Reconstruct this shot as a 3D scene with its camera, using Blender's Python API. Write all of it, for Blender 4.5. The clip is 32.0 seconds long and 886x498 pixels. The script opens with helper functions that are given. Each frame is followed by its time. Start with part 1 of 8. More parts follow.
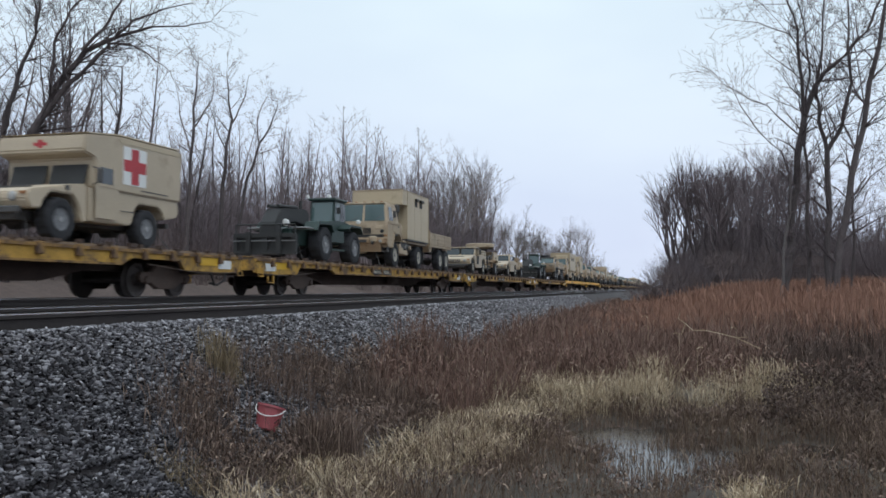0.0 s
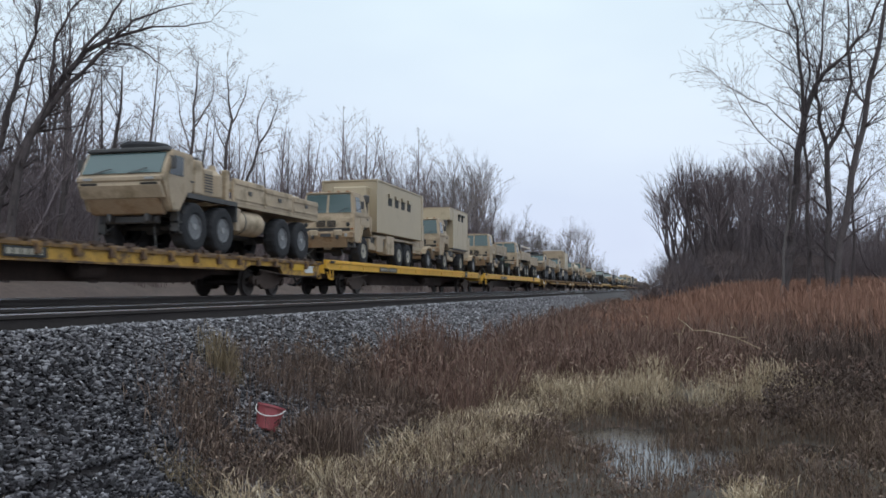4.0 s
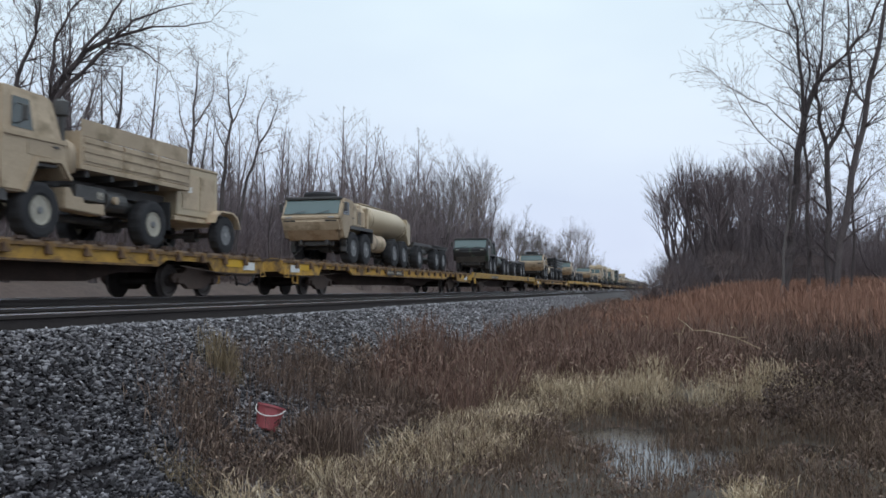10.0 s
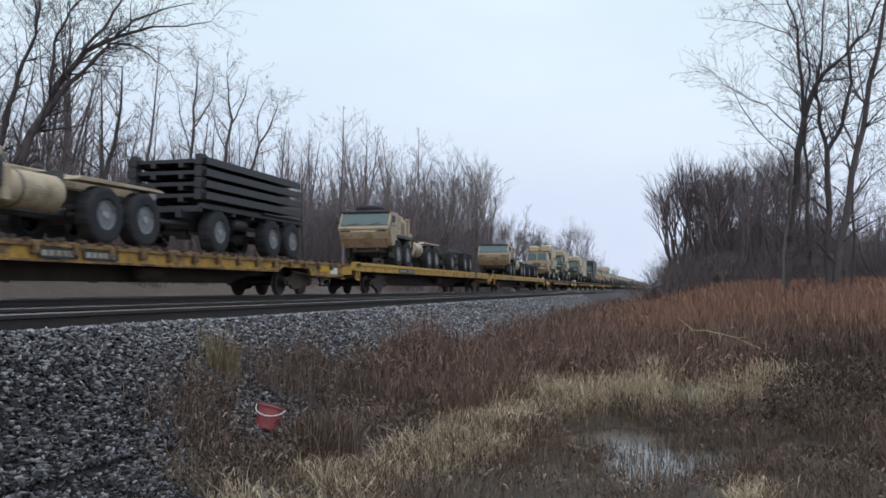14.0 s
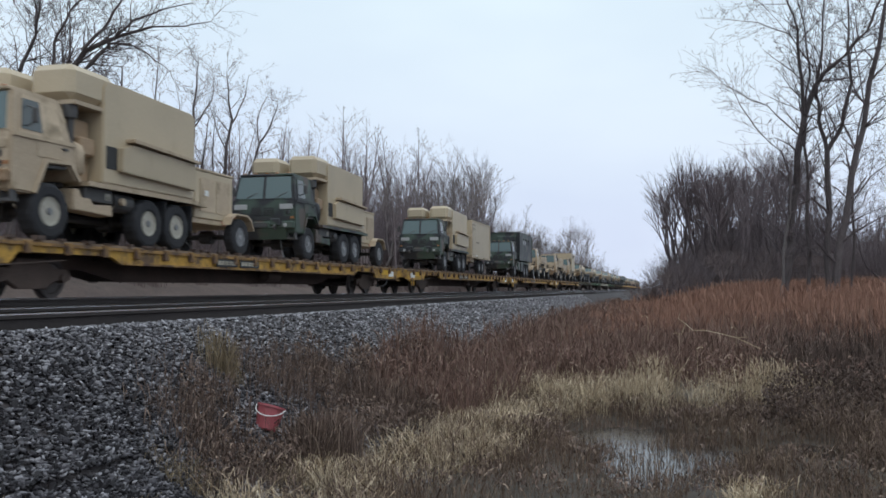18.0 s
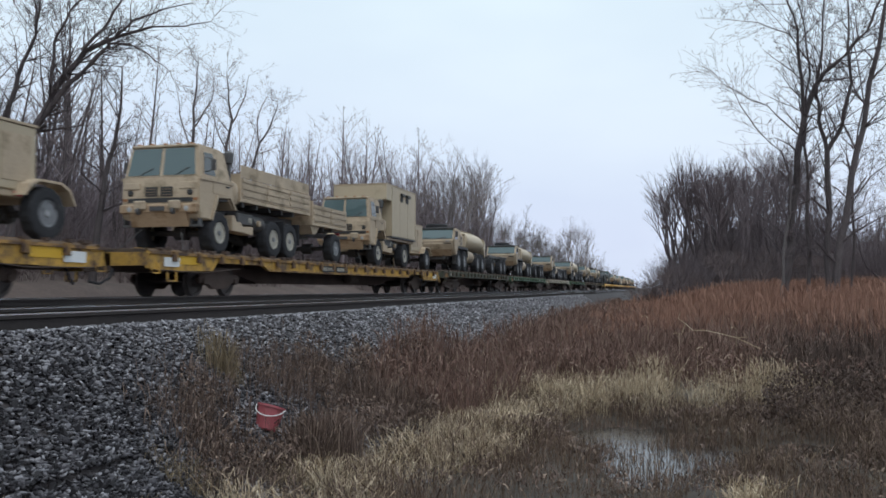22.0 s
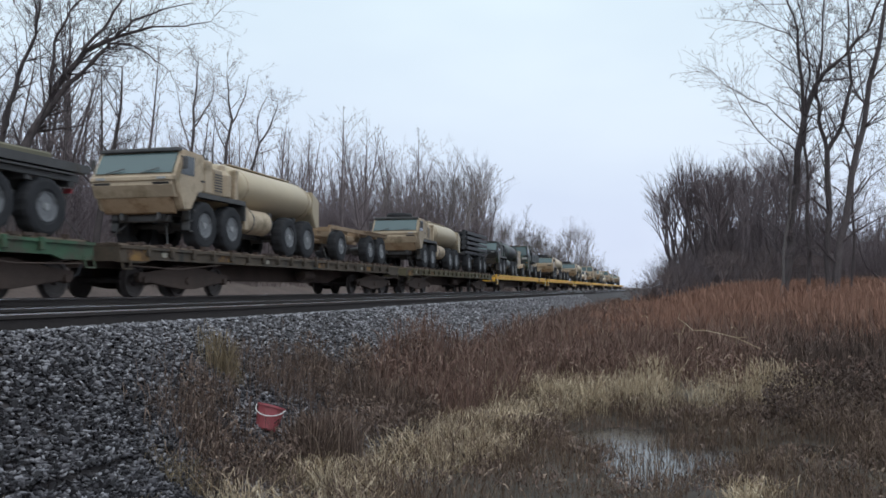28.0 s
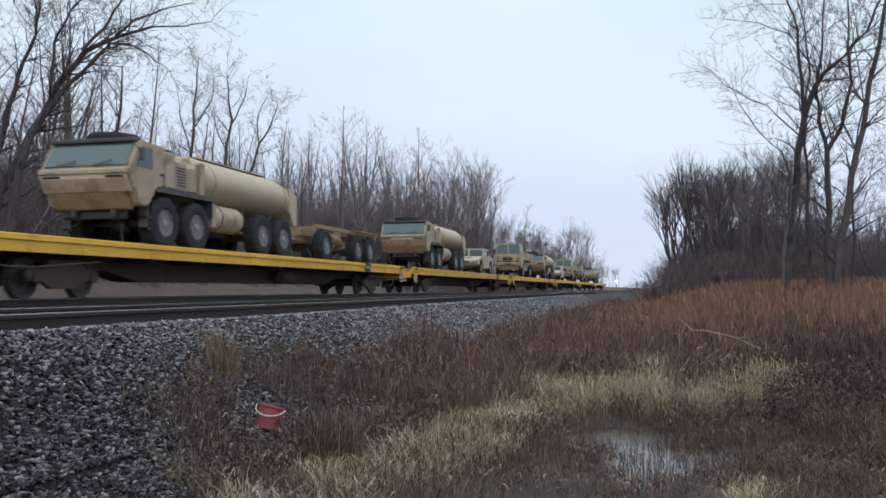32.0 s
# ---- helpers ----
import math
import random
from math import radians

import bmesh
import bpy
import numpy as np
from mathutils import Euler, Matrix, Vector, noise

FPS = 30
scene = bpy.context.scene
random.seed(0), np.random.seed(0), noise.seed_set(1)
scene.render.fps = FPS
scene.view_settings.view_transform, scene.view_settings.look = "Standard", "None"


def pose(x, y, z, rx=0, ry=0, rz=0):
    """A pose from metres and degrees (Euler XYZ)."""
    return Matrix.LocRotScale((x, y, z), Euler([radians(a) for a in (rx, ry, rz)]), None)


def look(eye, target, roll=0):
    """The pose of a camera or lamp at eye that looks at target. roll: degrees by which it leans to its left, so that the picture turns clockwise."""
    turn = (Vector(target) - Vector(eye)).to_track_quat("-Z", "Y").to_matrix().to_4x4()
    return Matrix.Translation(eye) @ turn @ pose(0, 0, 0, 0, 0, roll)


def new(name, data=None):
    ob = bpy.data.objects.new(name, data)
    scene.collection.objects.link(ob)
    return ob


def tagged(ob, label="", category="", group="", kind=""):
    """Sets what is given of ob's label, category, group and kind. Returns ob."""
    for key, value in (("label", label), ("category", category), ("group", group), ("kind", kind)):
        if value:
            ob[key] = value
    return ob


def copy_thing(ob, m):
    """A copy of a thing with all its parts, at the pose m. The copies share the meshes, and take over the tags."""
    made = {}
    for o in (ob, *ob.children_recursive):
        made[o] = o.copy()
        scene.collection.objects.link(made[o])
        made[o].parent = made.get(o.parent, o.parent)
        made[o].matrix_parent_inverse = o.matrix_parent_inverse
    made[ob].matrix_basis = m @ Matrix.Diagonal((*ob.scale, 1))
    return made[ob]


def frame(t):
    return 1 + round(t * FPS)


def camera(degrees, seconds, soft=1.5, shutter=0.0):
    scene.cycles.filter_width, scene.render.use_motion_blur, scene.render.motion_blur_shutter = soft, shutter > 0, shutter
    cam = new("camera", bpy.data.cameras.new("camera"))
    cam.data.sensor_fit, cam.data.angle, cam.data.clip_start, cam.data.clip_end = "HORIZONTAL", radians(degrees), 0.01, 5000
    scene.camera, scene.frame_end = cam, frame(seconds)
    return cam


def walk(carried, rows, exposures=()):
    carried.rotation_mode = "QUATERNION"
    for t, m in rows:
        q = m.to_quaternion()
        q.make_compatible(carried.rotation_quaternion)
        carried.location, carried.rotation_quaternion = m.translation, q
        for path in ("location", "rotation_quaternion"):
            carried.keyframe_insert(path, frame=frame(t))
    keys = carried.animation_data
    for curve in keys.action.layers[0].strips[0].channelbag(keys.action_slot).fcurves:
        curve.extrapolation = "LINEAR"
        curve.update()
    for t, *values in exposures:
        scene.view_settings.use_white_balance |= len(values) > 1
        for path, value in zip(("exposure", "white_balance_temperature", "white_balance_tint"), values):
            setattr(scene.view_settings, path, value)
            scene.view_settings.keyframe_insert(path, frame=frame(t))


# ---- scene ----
# World: y runs along the tracks away from the camera, x to the right of them, z = 0 at the railheads.
V = 19.75          # speed of the train, m/s
TX = -13.2         # centre line of the train's track
DECK = 1.18        # top of the flatcar decks over the rail
HEAVY_UP = 0.07    # how much higher the decks of the heavy cars lie
EYE = (0.0, 0.0, 0.20)
TURN = math.radians(14.2)
LIFT = math.radians(2.62)
END = 32.0

cam = camera(53.66, END, soft=1.6, shutter=0.18)
AIM = (EYE[0] - 100 * math.sin(TURN), EYE[1] + 100 * math.cos(TURN), EYE[2] + 100 * math.tan(LIFT))
walk(cam, [(0.0, look(EYE, AIM)), (END, look(EYE, AIM))], exposures=[(0.0, 0.0), (END, 0.0)])

# ---- overcast daylight ----
world = bpy.data.worlds.new("overcast_sky")
scene.world = world
world.use_nodes = True
nt = world.node_tree
nt.nodes.clear()
w_out = nt.nodes.new("ShaderNodeOutputWorld")
w_bg = nt.nodes.new("ShaderNodeBackground")
w_sky = nt.nodes.new("ShaderNodeTexSky")
w_sky.sky_type, w_sky.sun_disc = "NISHITA", False
w_sky.sun_elevation, w_sky.sun_rotation = radians(58), radians(150)
w_sky.air_density, w_sky.dust_density, w_sky.ozone_density = 1.0, 3.0, 2.0
w_tc = nt.nodes.new("ShaderNodeTexCoord")
w_map = nt.nodes.new("ShaderNodeMapping")
w_map.inputs["Scale"].default_value = (1.0, 1.0, 2.6)
w_noise = nt.nodes.new("ShaderNodeTexNoise")
w_noise.inputs["Scale"].default_value = 1.6
w_noise.inputs["Detail"].default_value = 4
w_ramp = nt.nodes.new("ShaderNodeValToRGB")
w_ramp.color_ramp.elements[0].position, w_ramp.color_ramp.elements[0].color = 0.3, (6.5, 7.6, 9.3, 1)
w_ramp.color_ramp.elements[1].position, w_ramp.color_ramp.elements[1].color = 0.72, (8.1, 9.2, 10.2, 1)
w_mix = nt.nodes.new("ShaderNodeMix")
w_mix.data_type = "RGBA"
w_mix.inputs[0].default_value = 0.93
nt.links.new(w_tc.outputs["Generated"], w_map.inputs["Vector"])
nt.links.new(w_map.outputs[0], w_noise.inputs["Vector"])
nt.links.new(w_noise.outputs[0], w_ramp.inputs[0])
nt.links.new(w_sky.outputs[0], w_mix.inputs[6])
nt.links.new(w_ramp.outputs[0], w_mix.inputs[7])
# an overcast sky is brighter overhead than near the horizon
w_sep = nt.nodes.new("ShaderNodeSeparateXYZ")
w_up = nt.nodes.new("ShaderNodeMapRange")
w_up.inputs[1].default_value, w_up.inputs[2].default_value = 0.4, 1.0
w_up.inputs[3].default_value, w_up.inputs[4].default_value = 1.0, 1.4
w_mul = nt.nodes.new("ShaderNodeVectorMath")
w_mul.operation = "SCALE"
nt.links.new(w_tc.outputs["Generated"], w_sep.inputs[0])
nt.links.new(w_sep.outputs[2], w_up.inputs[0])
nt.links.new(w_mix.outputs[2], w_mul.inputs[0])
nt.links.new(w_up.outputs[0], w_mul.inputs["Scale"])
w_low = nt.nodes.new("ShaderNodeMapRange")
w_low.inputs[1].default_value, w_low.inputs[2].default_value = 0.06, 0.32
w_tint = nt.nodes.new("ShaderNodeMix")
w_tint.data_type, w_tint.blend_type = "RGBA", "MIX"
w_tint.inputs[6].default_value, w_tint.inputs[7].default_value = (0.935, 0.912, 0.98, 1), (0.99, 1.02, 0.995, 1)
w_col = nt.nodes.new("ShaderNodeMix")
w_col.data_type, w_col.blend_type = "RGBA", "MULTIPLY"
w_col.inputs[0].default_value = 1.0
nt.links.new(w_sep.outputs[2], w_low.inputs[0])
nt.links.new(w_low.outputs[0], w_tint.inputs[0])
nt.links.new(w_mul.outputs[0], w_col.inputs[6])
nt.links.new(w_tint.outputs[2], w_col.inputs[7])
nt.links.new(w_col.outputs[2], w_bg.inputs[0])
w_bg.inputs[1].default_value = 0.105
nt.links.new(w_bg.outputs[0], w_out.inputs[0])
sun = new("sun", bpy.data.lights.new("sun", "SUN"))
sun.data.energy, sun.data.angle, sun.data.color = 0.65, radians(40), (1.0, 0.97, 0.93)
sun.matrix_world = look((0, 0, 50), (0 - 40 * math.sin(radians(150)), 0 - 40 * math.cos(radians(150)), 50 - 64))

# ---- materials ----
def mat(name, colour, rough=0.6, metal=0.0, vary=0.18, size=3.0, fine=40.0, bump=0.15, dirt=None, dirt_at=0.55, each=0.0, spec=0.5):
    """A worn surface: a broad and a fine noise on the colour, dirt in patches, a little relief."""
    m = bpy.data.materials.new(name)
    m.use_nodes = True
    t = m.node_tree
    N, L = t.nodes, t.links
    b = N["Principled BSDF"]
    b.inputs["Roughness"].default_value, b.inputs["Metallic"].default_value = rough, metal
    b.inputs["Specular IOR Level"].default_value = spec
    tc = N.new("ShaderNodeTexCoord")
    n1, n2 = N.new("ShaderNodeTexNoise"), N.new("ShaderNodeTexNoise")
    for n, s, d in ((n1, size, 5), (n2, fine, 3)):
        n.inputs["Scale"].default_value, n.inputs["Detail"].default_value = s, d
        L.new(tc.outputs["Object"], n.inputs["Vector"])
    lo = [max(0.0, c * (1 - vary)) for c in colour]
    hi = [min(1.0, c * (1 + vary)) for c in colour]
    r = N.new("ShaderNodeValToRGB")
    r.color_ramp.elements[0].position, r.color_ramp.elements[1].position = 0.3, 0.7
    r.color_ramp.elements[0].color, r.color_ramp.elements[1].color = (*lo, 1), (*hi, 1)
    a = N.new("ShaderNodeMath")
    a.operation = "MULTIPLY_ADD"
    a.inputs[1].default_value = 0.45
    s2 = N.new("ShaderNodeMath")
    s2.operation = "MULTIPLY"
    s2.inputs[1].default_value = 0.55
    L.new(n1.outputs[0], s2.inputs[0])
    L.new(n2.outputs[0], a.inputs[0])
    L.new(s2.outputs[0], a.inputs[2])
    L.new(a.outputs[0], r.inputs[0])
    col = r.outputs[0]
    if each:
        oi = N.new("ShaderNodeObjectInfo")
        hv = N.new("ShaderNodeHueSaturation")
        mr = N.new("ShaderNodeMapRange")
        mr.inputs[3].default_value, mr.inputs[4].default_value = 1 - each, 1 + each
        L.new(oi.outputs["Random"], mr.inputs[0])
        L.new(mr.outputs[0], hv.inputs["Value"])
        L.new(col, hv.inputs["Color"])
        col = hv.outputs[0]
    if dirt:
        n3 = N.new("ShaderNodeTexNoise")
        n3.inputs["Scale"].default_value, n3.inputs["Detail"].default_value, n3.inputs["Roughness"].default_value = size * 0.7 + 0.4, 8, 0.7
        L.new(tc.outputs["Object"], n3.inputs["Vector"])
        r3 = N.new("ShaderNodeValToRGB")
        r3.color_ramp.elements[0].position, r3.color_ramp.elements[1].position = dirt_at, min(1.0, dirt_at + 0.14)
        mx = N.new("ShaderNodeMix")
        mx.data_type = "RGBA"
        L.new(n3.outputs[0], r3.inputs[0])
        L.new(r3.outputs[0], mx.inputs[0])
        L.new(col, mx.inputs[6])
        mx.inputs[7].default_value = (*dirt, 1)
        col = mx.outputs[2]
    L.new(col, b.inputs["Base Color"])
    if bump:
        bp = N.new("ShaderNodeBump")
        bp.inputs["Strength"].default_value, bp.inputs["Distance"].default_value = bump, 0.02
        L.new(n2.outputs[0], bp.inputs["Height"])
        L.new(bp.outputs[0], b.inputs["Normal"])
    return m


def camo_mat(name, base, brown, black):
    """Woodland camouflage: broad soft-edged blotches over a base green, worn and dusty."""
    m = mat(name, base, 0.55, 0, 0.25, 1.0, 26, 0.1)
    N, L = m.node_tree.nodes, m.node_tree.links
    b = N["Principled BSDF"]
    col = b.inputs["Base Color"].links[0].from_socket
    tc = N.new("ShaderNodeTexCoord")
    for colour, scale, at, shift in ((brown, 0.75, 0.545, 3.0), (black, 0.8, 0.50, 17.0)):
        mp, n, r, mx = N.new("ShaderNodeMapping"), N.new("ShaderNodeTexNoise"), N.new("ShaderNodeValToRGB"), N.new("ShaderNodeMix")
        mp.inputs["Location"].default_value = (shift, shift * 0.7, shift * 1.3)
        n.inputs["Scale"].default_value, n.inputs["Detail"].default_value = scale, 2
        r.color_ramp.elements[0].position, r.color_ramp.elements[1].position = at, at + 0.05
        mx.data_type = "RGBA"
        L.new(tc.outputs["Object"], mp.inputs[0])
        L.new(mp.outputs[0], n.inputs["Vector"])
        L.new(n.outputs[0], r.inputs[0])
        L.new(r.outputs[0], mx.inputs[0])
        L.new(col, mx.inputs[6])
        mx.inputs[7].default_value = (*colour, 1)
        col = mx.outputs[2]
    L.new(col, b.inputs["Base Color"])
    return m


def island_mat(name, colours, rough=0.9, bump=0.0):
    """One material for many small loose pieces: each takes its own tone."""
    m = bpy.data.materials.new(name)
    m.use_nodes = True
    N, L = m.node_tree.nodes, m.node_tree.links
    b = N["Principled BSDF"]
    b.inputs["Roughness"].default_value = rough
    b.inputs["Specular IOR Level"].default_value = 0.25
    g = N.new("ShaderNodeNewGeometry")
    r = N.new("ShaderNodeValToRGB")
    while len(r.color_ramp.elements) < len(colours):
        r.color_ramp.elements.new(0.5)
    for i, c in enumerate(colours):
        r.color_ramp.elements[i].position = i / (len(colours) - 1)
        r.color_ramp.elements[i].color = (*c, 1)
    L.new(g.outputs["Random Per Island"], r.inputs[0])
    L.new(r.outputs[0], b.inputs["Base Color"])
    return m


def glass_mat(name, colour=(0.05, 0.09, 0.09), rough=0.06):
    m = bpy.data.materials.new(name)
    m.use_nodes = True
    b = m.node_tree.nodes["Principled BSDF"]
    b.inputs["Base Color"].default_value = (*colour, 1)
    b.inputs["Roughness"].default_value = rough
    b.inputs["Specular IOR Level"].default_value = 0.8
    return m


def glow_mat(name, colour, strength):
    m = bpy.data.materials.new(name)
    m.use_nodes = True
    b = m.node_tree.nodes["Principled BSDF"]
    b.inputs["Base Color"].default_value = (*colour, 1)
    b.inputs["Emission Color"].default_value = (*colour, 1)
    b.inputs["Emission Strength"].default_value = strength
    return m


M = {}
M["tan"] = mat("desert_tan_paint", (0.435, 0.338, 0.235), 0.62, 0, 0.22, 1.1, 26, 0.08, dirt=(0.225, 0.172, 0.106), dirt_at=0.51, each=0.12)
M["tan_dirty"] = mat("dusty_tan_paint", (0.32, 0.222, 0.138), 0.7, 0, 0.2, 1.6, 22, 0.12, dirt=(0.2, 0.12, 0.06), dirt_at=0.52, each=0.12)
M["tan_pale"] = mat("pale_tan_panel", (0.445, 0.360, 0.246), 0.5, 0, 0.09, 0.8, 30, 0.05, dirt=(0.36, 0.29, 0.19), dirt_at=0.6, each=0.08)
M["green"] = camo_mat("woodland_camouflage", (0.046, 0.068, 0.051), (0.090, 0.069, 0.057), (0.021, 0.022, 0.025))
M["loader_green"] = mat("loader_green_paint", (0.020, 0.042, 0.036), 0.5, 0, 0.25, 1.2, 26, 0.1, dirt=(0.012, 0.02, 0.018), dirt_at=0.56)
M["black_frame"] = mat("chassis_black", (0.066, 0.063, 0.062), 0.6, 0, 0.35, 2.0, 30, 0.1, dirt=(0.055, 0.045, 0.034), dirt_at=0.58)
M["rack_black"] = mat("black_rack_paint", (0.034, 0.034, 0.038), 0.6, 0, 0.35, 2.0, 30, 0.1, dirt=(0.055, 0.047, 0.042), dirt_at=0.6)
M["rubber"] = mat("tyre_rubber", (0.033, 0.033, 0.036), 0.9, 0, 0.25, 3.0, 45, 0.25, dirt=(0.075, 0.070, 0.066), dirt_at=0.6, spec=0.25)
M["rim_tan"] = mat("dusty_rim", (0.36, 0.335, 0.28), 0.6, 0.0, 0.25, 4.0, 40, 0.1, dirt=(0.12, 0.1, 0.08), dirt_at=0.55)
M["rim_dark"] = mat("dark_rim", (0.17, 0.172, 0.18), 0.5, 0.0, 0.4, 4.0, 40, 0.1, dirt=(0.03, 0.03, 0.028), dirt_at=0.52)
M["hub"] = mat("worn_hub_metal", (0.30, 0.30, 0.30), 0.45, 0.0, 0.35, 5.0, 40, 0.1, dirt=(0.08, 0.075, 0.07), dirt_at=0.56)
M["glass"] = glass_mat("windscreen_glass", (0.074, 0.112, 0.112))
M["dark_glass"] = glass_mat("side_window_glass", (0.03, 0.04, 0.045))
M["lamp"] = mat("lamp_glass", (0.33, 0.33, 0.32), 0.15, 0, 0.1, 8, 60, 0)
M["amber"] = mat("amber_lens", (0.30, 0.125, 0.04), 0.3, 0, 0.1, 8, 60, 0)
M["red_paint"] = mat("red_paint", (0.42, 0.04, 0.05), 0.6, 0, 0.15, 3, 30, 0.05)
M["white_paint"] = mat("white_paint", (0.72, 0.72, 0.7), 0.6, 0, 0.08, 3, 30, 0.05, dirt=(0.5, 0.48, 0.45), dirt_at=0.62)
M["tan_cream"] = mat("cream_tan_paint", (0.475, 0.388, 0.282), 0.55, 0, 0.10, 1.1, 26, 0.06, dirt=(0.34, 0.27, 0.185), dirt_at=0.58, each=0.08)
M["canvas"] = mat("folded_canvas", (0.16, 0.145, 0.10), 0.95, 0, 0.3, 4, 30, 0.4)
M["dark_mark"] = mat("black_panel", (0.028, 0.028, 0.028), 0.7, 0, 0.2, 4, 30, 0)
M["steel"] = mat("worn_steel", (0.30, 0.29, 0.28), 0.35, 0.9, 0.2, 3, 30, 0.05)
M["yellow_old"] = mat("faded_yellow_paint", (0.47, 0.265, 0.046), 0.7, 0, 0.3, 2.2, 16, 0.15, dirt=(0.115, 0.068, 0.040), dirt_at=0.465, each=0.12)
M["yellow_new"] = mat("fresh_yellow_paint", (0.74, 0.405, 0.048), 0.6, 0, 0.2, 0.9, 14, 0.1, dirt=(0.22, 0.125, 0.04), dirt_at=0.57, each=0.06)
M["yellow_worn"] = mat("worn_mustard_paint", (0.50, 0.295, 0.062), 0.7, 0, 0.28, 1.3, 16, 0.12, dirt=(0.20, 0.118, 0.052), dirt_at=0.50, each=0.1)
M["yellow_rust"] = mat("rusted_yellow_paint", (0.27, 0.150, 0.046), 0.8, 0, 0.3, 2.6, 18, 0.2, dirt=(0.078, 0.046, 0.032), dirt_at=0.44, each=0.25)
M["yellow_patch"] = mat("bright_yellow_patch", (0.62, 0.36, 0.025), 0.55, 0, 0.1, 2, 20, 0.05)
M["car_brown"] = mat("rusty_brown_paint", (0.085, 0.062, 0.042), 0.75, 0, 0.3, 0.8, 14, 0.2, dirt=(0.03, 0.028, 0.024), dirt_at=0.5)
M["car_green"] = mat("bright_green_car_paint", (0.046, 0.105, 0.055), 0.65, 0, 0.25, 1.2, 14, 0.1, dirt=(0.07, 0.062, 0.042), dirt_at=0.5)
M["car_dark_green"] = mat("dark_green_car_paint", (0.062, 0.066, 0.045), 0.75, 0, 0.3, 1.2, 14, 0.15, dirt=(0.085, 0.055, 0.036), dirt_at=0.5)
M["car_olive"] = mat("olive_car_paint", (0.105, 0.088, 0.048), 0.75, 0, 0.3, 1.2, 14, 0.15, dirt=(0.05, 0.036, 0.026), dirt_at=0.5)
M["car_tan"] = mat("chalky_tan_car_paint", (0.33, 0.30, 0.24), 0.7, 0, 0.2, 0.8, 14, 0.15, dirt=(0.16, 0.13, 0.1), dirt_at=0.55)
M["under"] = mat("grimy_underframe", (0.072, 0.048, 0.038), 0.85, 0, 0.35, 1.5, 20, 0.2)
M["deck_wood"] = mat("grey_deck_planks", (0.19, 0.140, 0.105), 0.9, 0, 0.3, 1.2, 18, 0.3)
M["wheel_steel"] = mat("rolled_wheel_steel", (0.070, 0.058, 0.054), 0.6, 0.3, 0.3, 2, 20, 0.1)
M["rail"] = mat("rail_rust", (0.033, 0.025, 0.023), 0.75, 0.1, 0.25, 1.5, 20, 0.1)
M["rail_top"] = mat("polished_railhead", (0.80, 0.80, 0.81), 0.22, 1.0, 0.1, 2, 20, 0.02)
M["tie"] = mat("creosoted_tie", (0.042, 0.035, 0.031), 0.9, 0, 0.4, 2.5, 30, 0.4, each=0.3)
M["soil"] = mat("wet_dark_soil", (0.055, 0.043, 0.032), 0.9, 0, 0.35, 0.5, 9, 0.6, dirt=(0.10, 0.085, 0.055), dirt_at=0.55)
M["ballast"] = mat("ballast_bed", (0.050, 0.042, 0.042), 0.9, 0, 0.5, 3.0, 26, 0.8)
M["track_bed"] = mat("grimy_track_bed", (0.024, 0.021, 0.021), 0.95, 0, 0.4, 2.0, 24, 0.8)
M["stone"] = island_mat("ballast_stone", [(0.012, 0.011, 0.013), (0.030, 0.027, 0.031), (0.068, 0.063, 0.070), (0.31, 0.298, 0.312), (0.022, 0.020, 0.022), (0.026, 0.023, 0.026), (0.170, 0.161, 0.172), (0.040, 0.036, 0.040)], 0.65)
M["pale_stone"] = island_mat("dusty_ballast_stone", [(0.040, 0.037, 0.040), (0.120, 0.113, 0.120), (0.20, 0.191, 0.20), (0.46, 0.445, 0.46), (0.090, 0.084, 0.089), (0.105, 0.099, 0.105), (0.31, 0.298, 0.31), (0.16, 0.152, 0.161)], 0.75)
M["red_grass"] = island_mat("russet_broomsedge", [(0.225, 0.118, 0.082), (0.262, 0.140, 0.098), (0.300, 0.166, 0.118), (0.195, 0.102, 0.075), (0.340, 0.200, 0.145)])
M["dark_weed"] = island_mat("dark_brown_weeds", [(0.122, 0.070, 0.056), (0.156, 0.092, 0.073), (0.200, 0.124, 0.096), (0.088, 0.052, 0.043), (0.34, 0.240, 0.180)])
M["toe_weed"] = island_mat("blackish_weeds", [(0.077, 0.051, 0.042), (0.128, 0.086, 0.069), (0.190, 0.132, 0.104), (0.058, 0.039, 0.034), (0.33, 0.243, 0.186)])
M["darkest_weed"] = island_mat("sodden_weeds", [(0.050, 0.033, 0.028), (0.082, 0.054, 0.045), (0.120, 0.082, 0.066), (0.040, 0.027, 0.023), (0.19, 0.137, 0.106)])
M["pale_grass"] = island_mat("pale_straw_grass", [(0.40, 0.300, 0.195), (0.53, 0.415, 0.285), (0.255, 0.180, 0.115), (0.64, 0.53, 0.385), (0.32, 0.245, 0.145)])
M["olive_grass"] = island_mat("olive_wet_grass", [(0.098, 0.062, 0.046), (0.142, 0.094, 0.068), (0.064, 0.040, 0.032), (0.215, 0.154, 0.110), (0.122, 0.086, 0.054)])
M["tan_tuft"] = island_mat("tan_bunch_grass", [(0.17, 0.125, 0.075), (0.24, 0.18, 0.11), (0.12, 0.09, 0.06), (0.30, 0.235, 0.15)])
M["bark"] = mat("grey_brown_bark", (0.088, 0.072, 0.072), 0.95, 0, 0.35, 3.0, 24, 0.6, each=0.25)
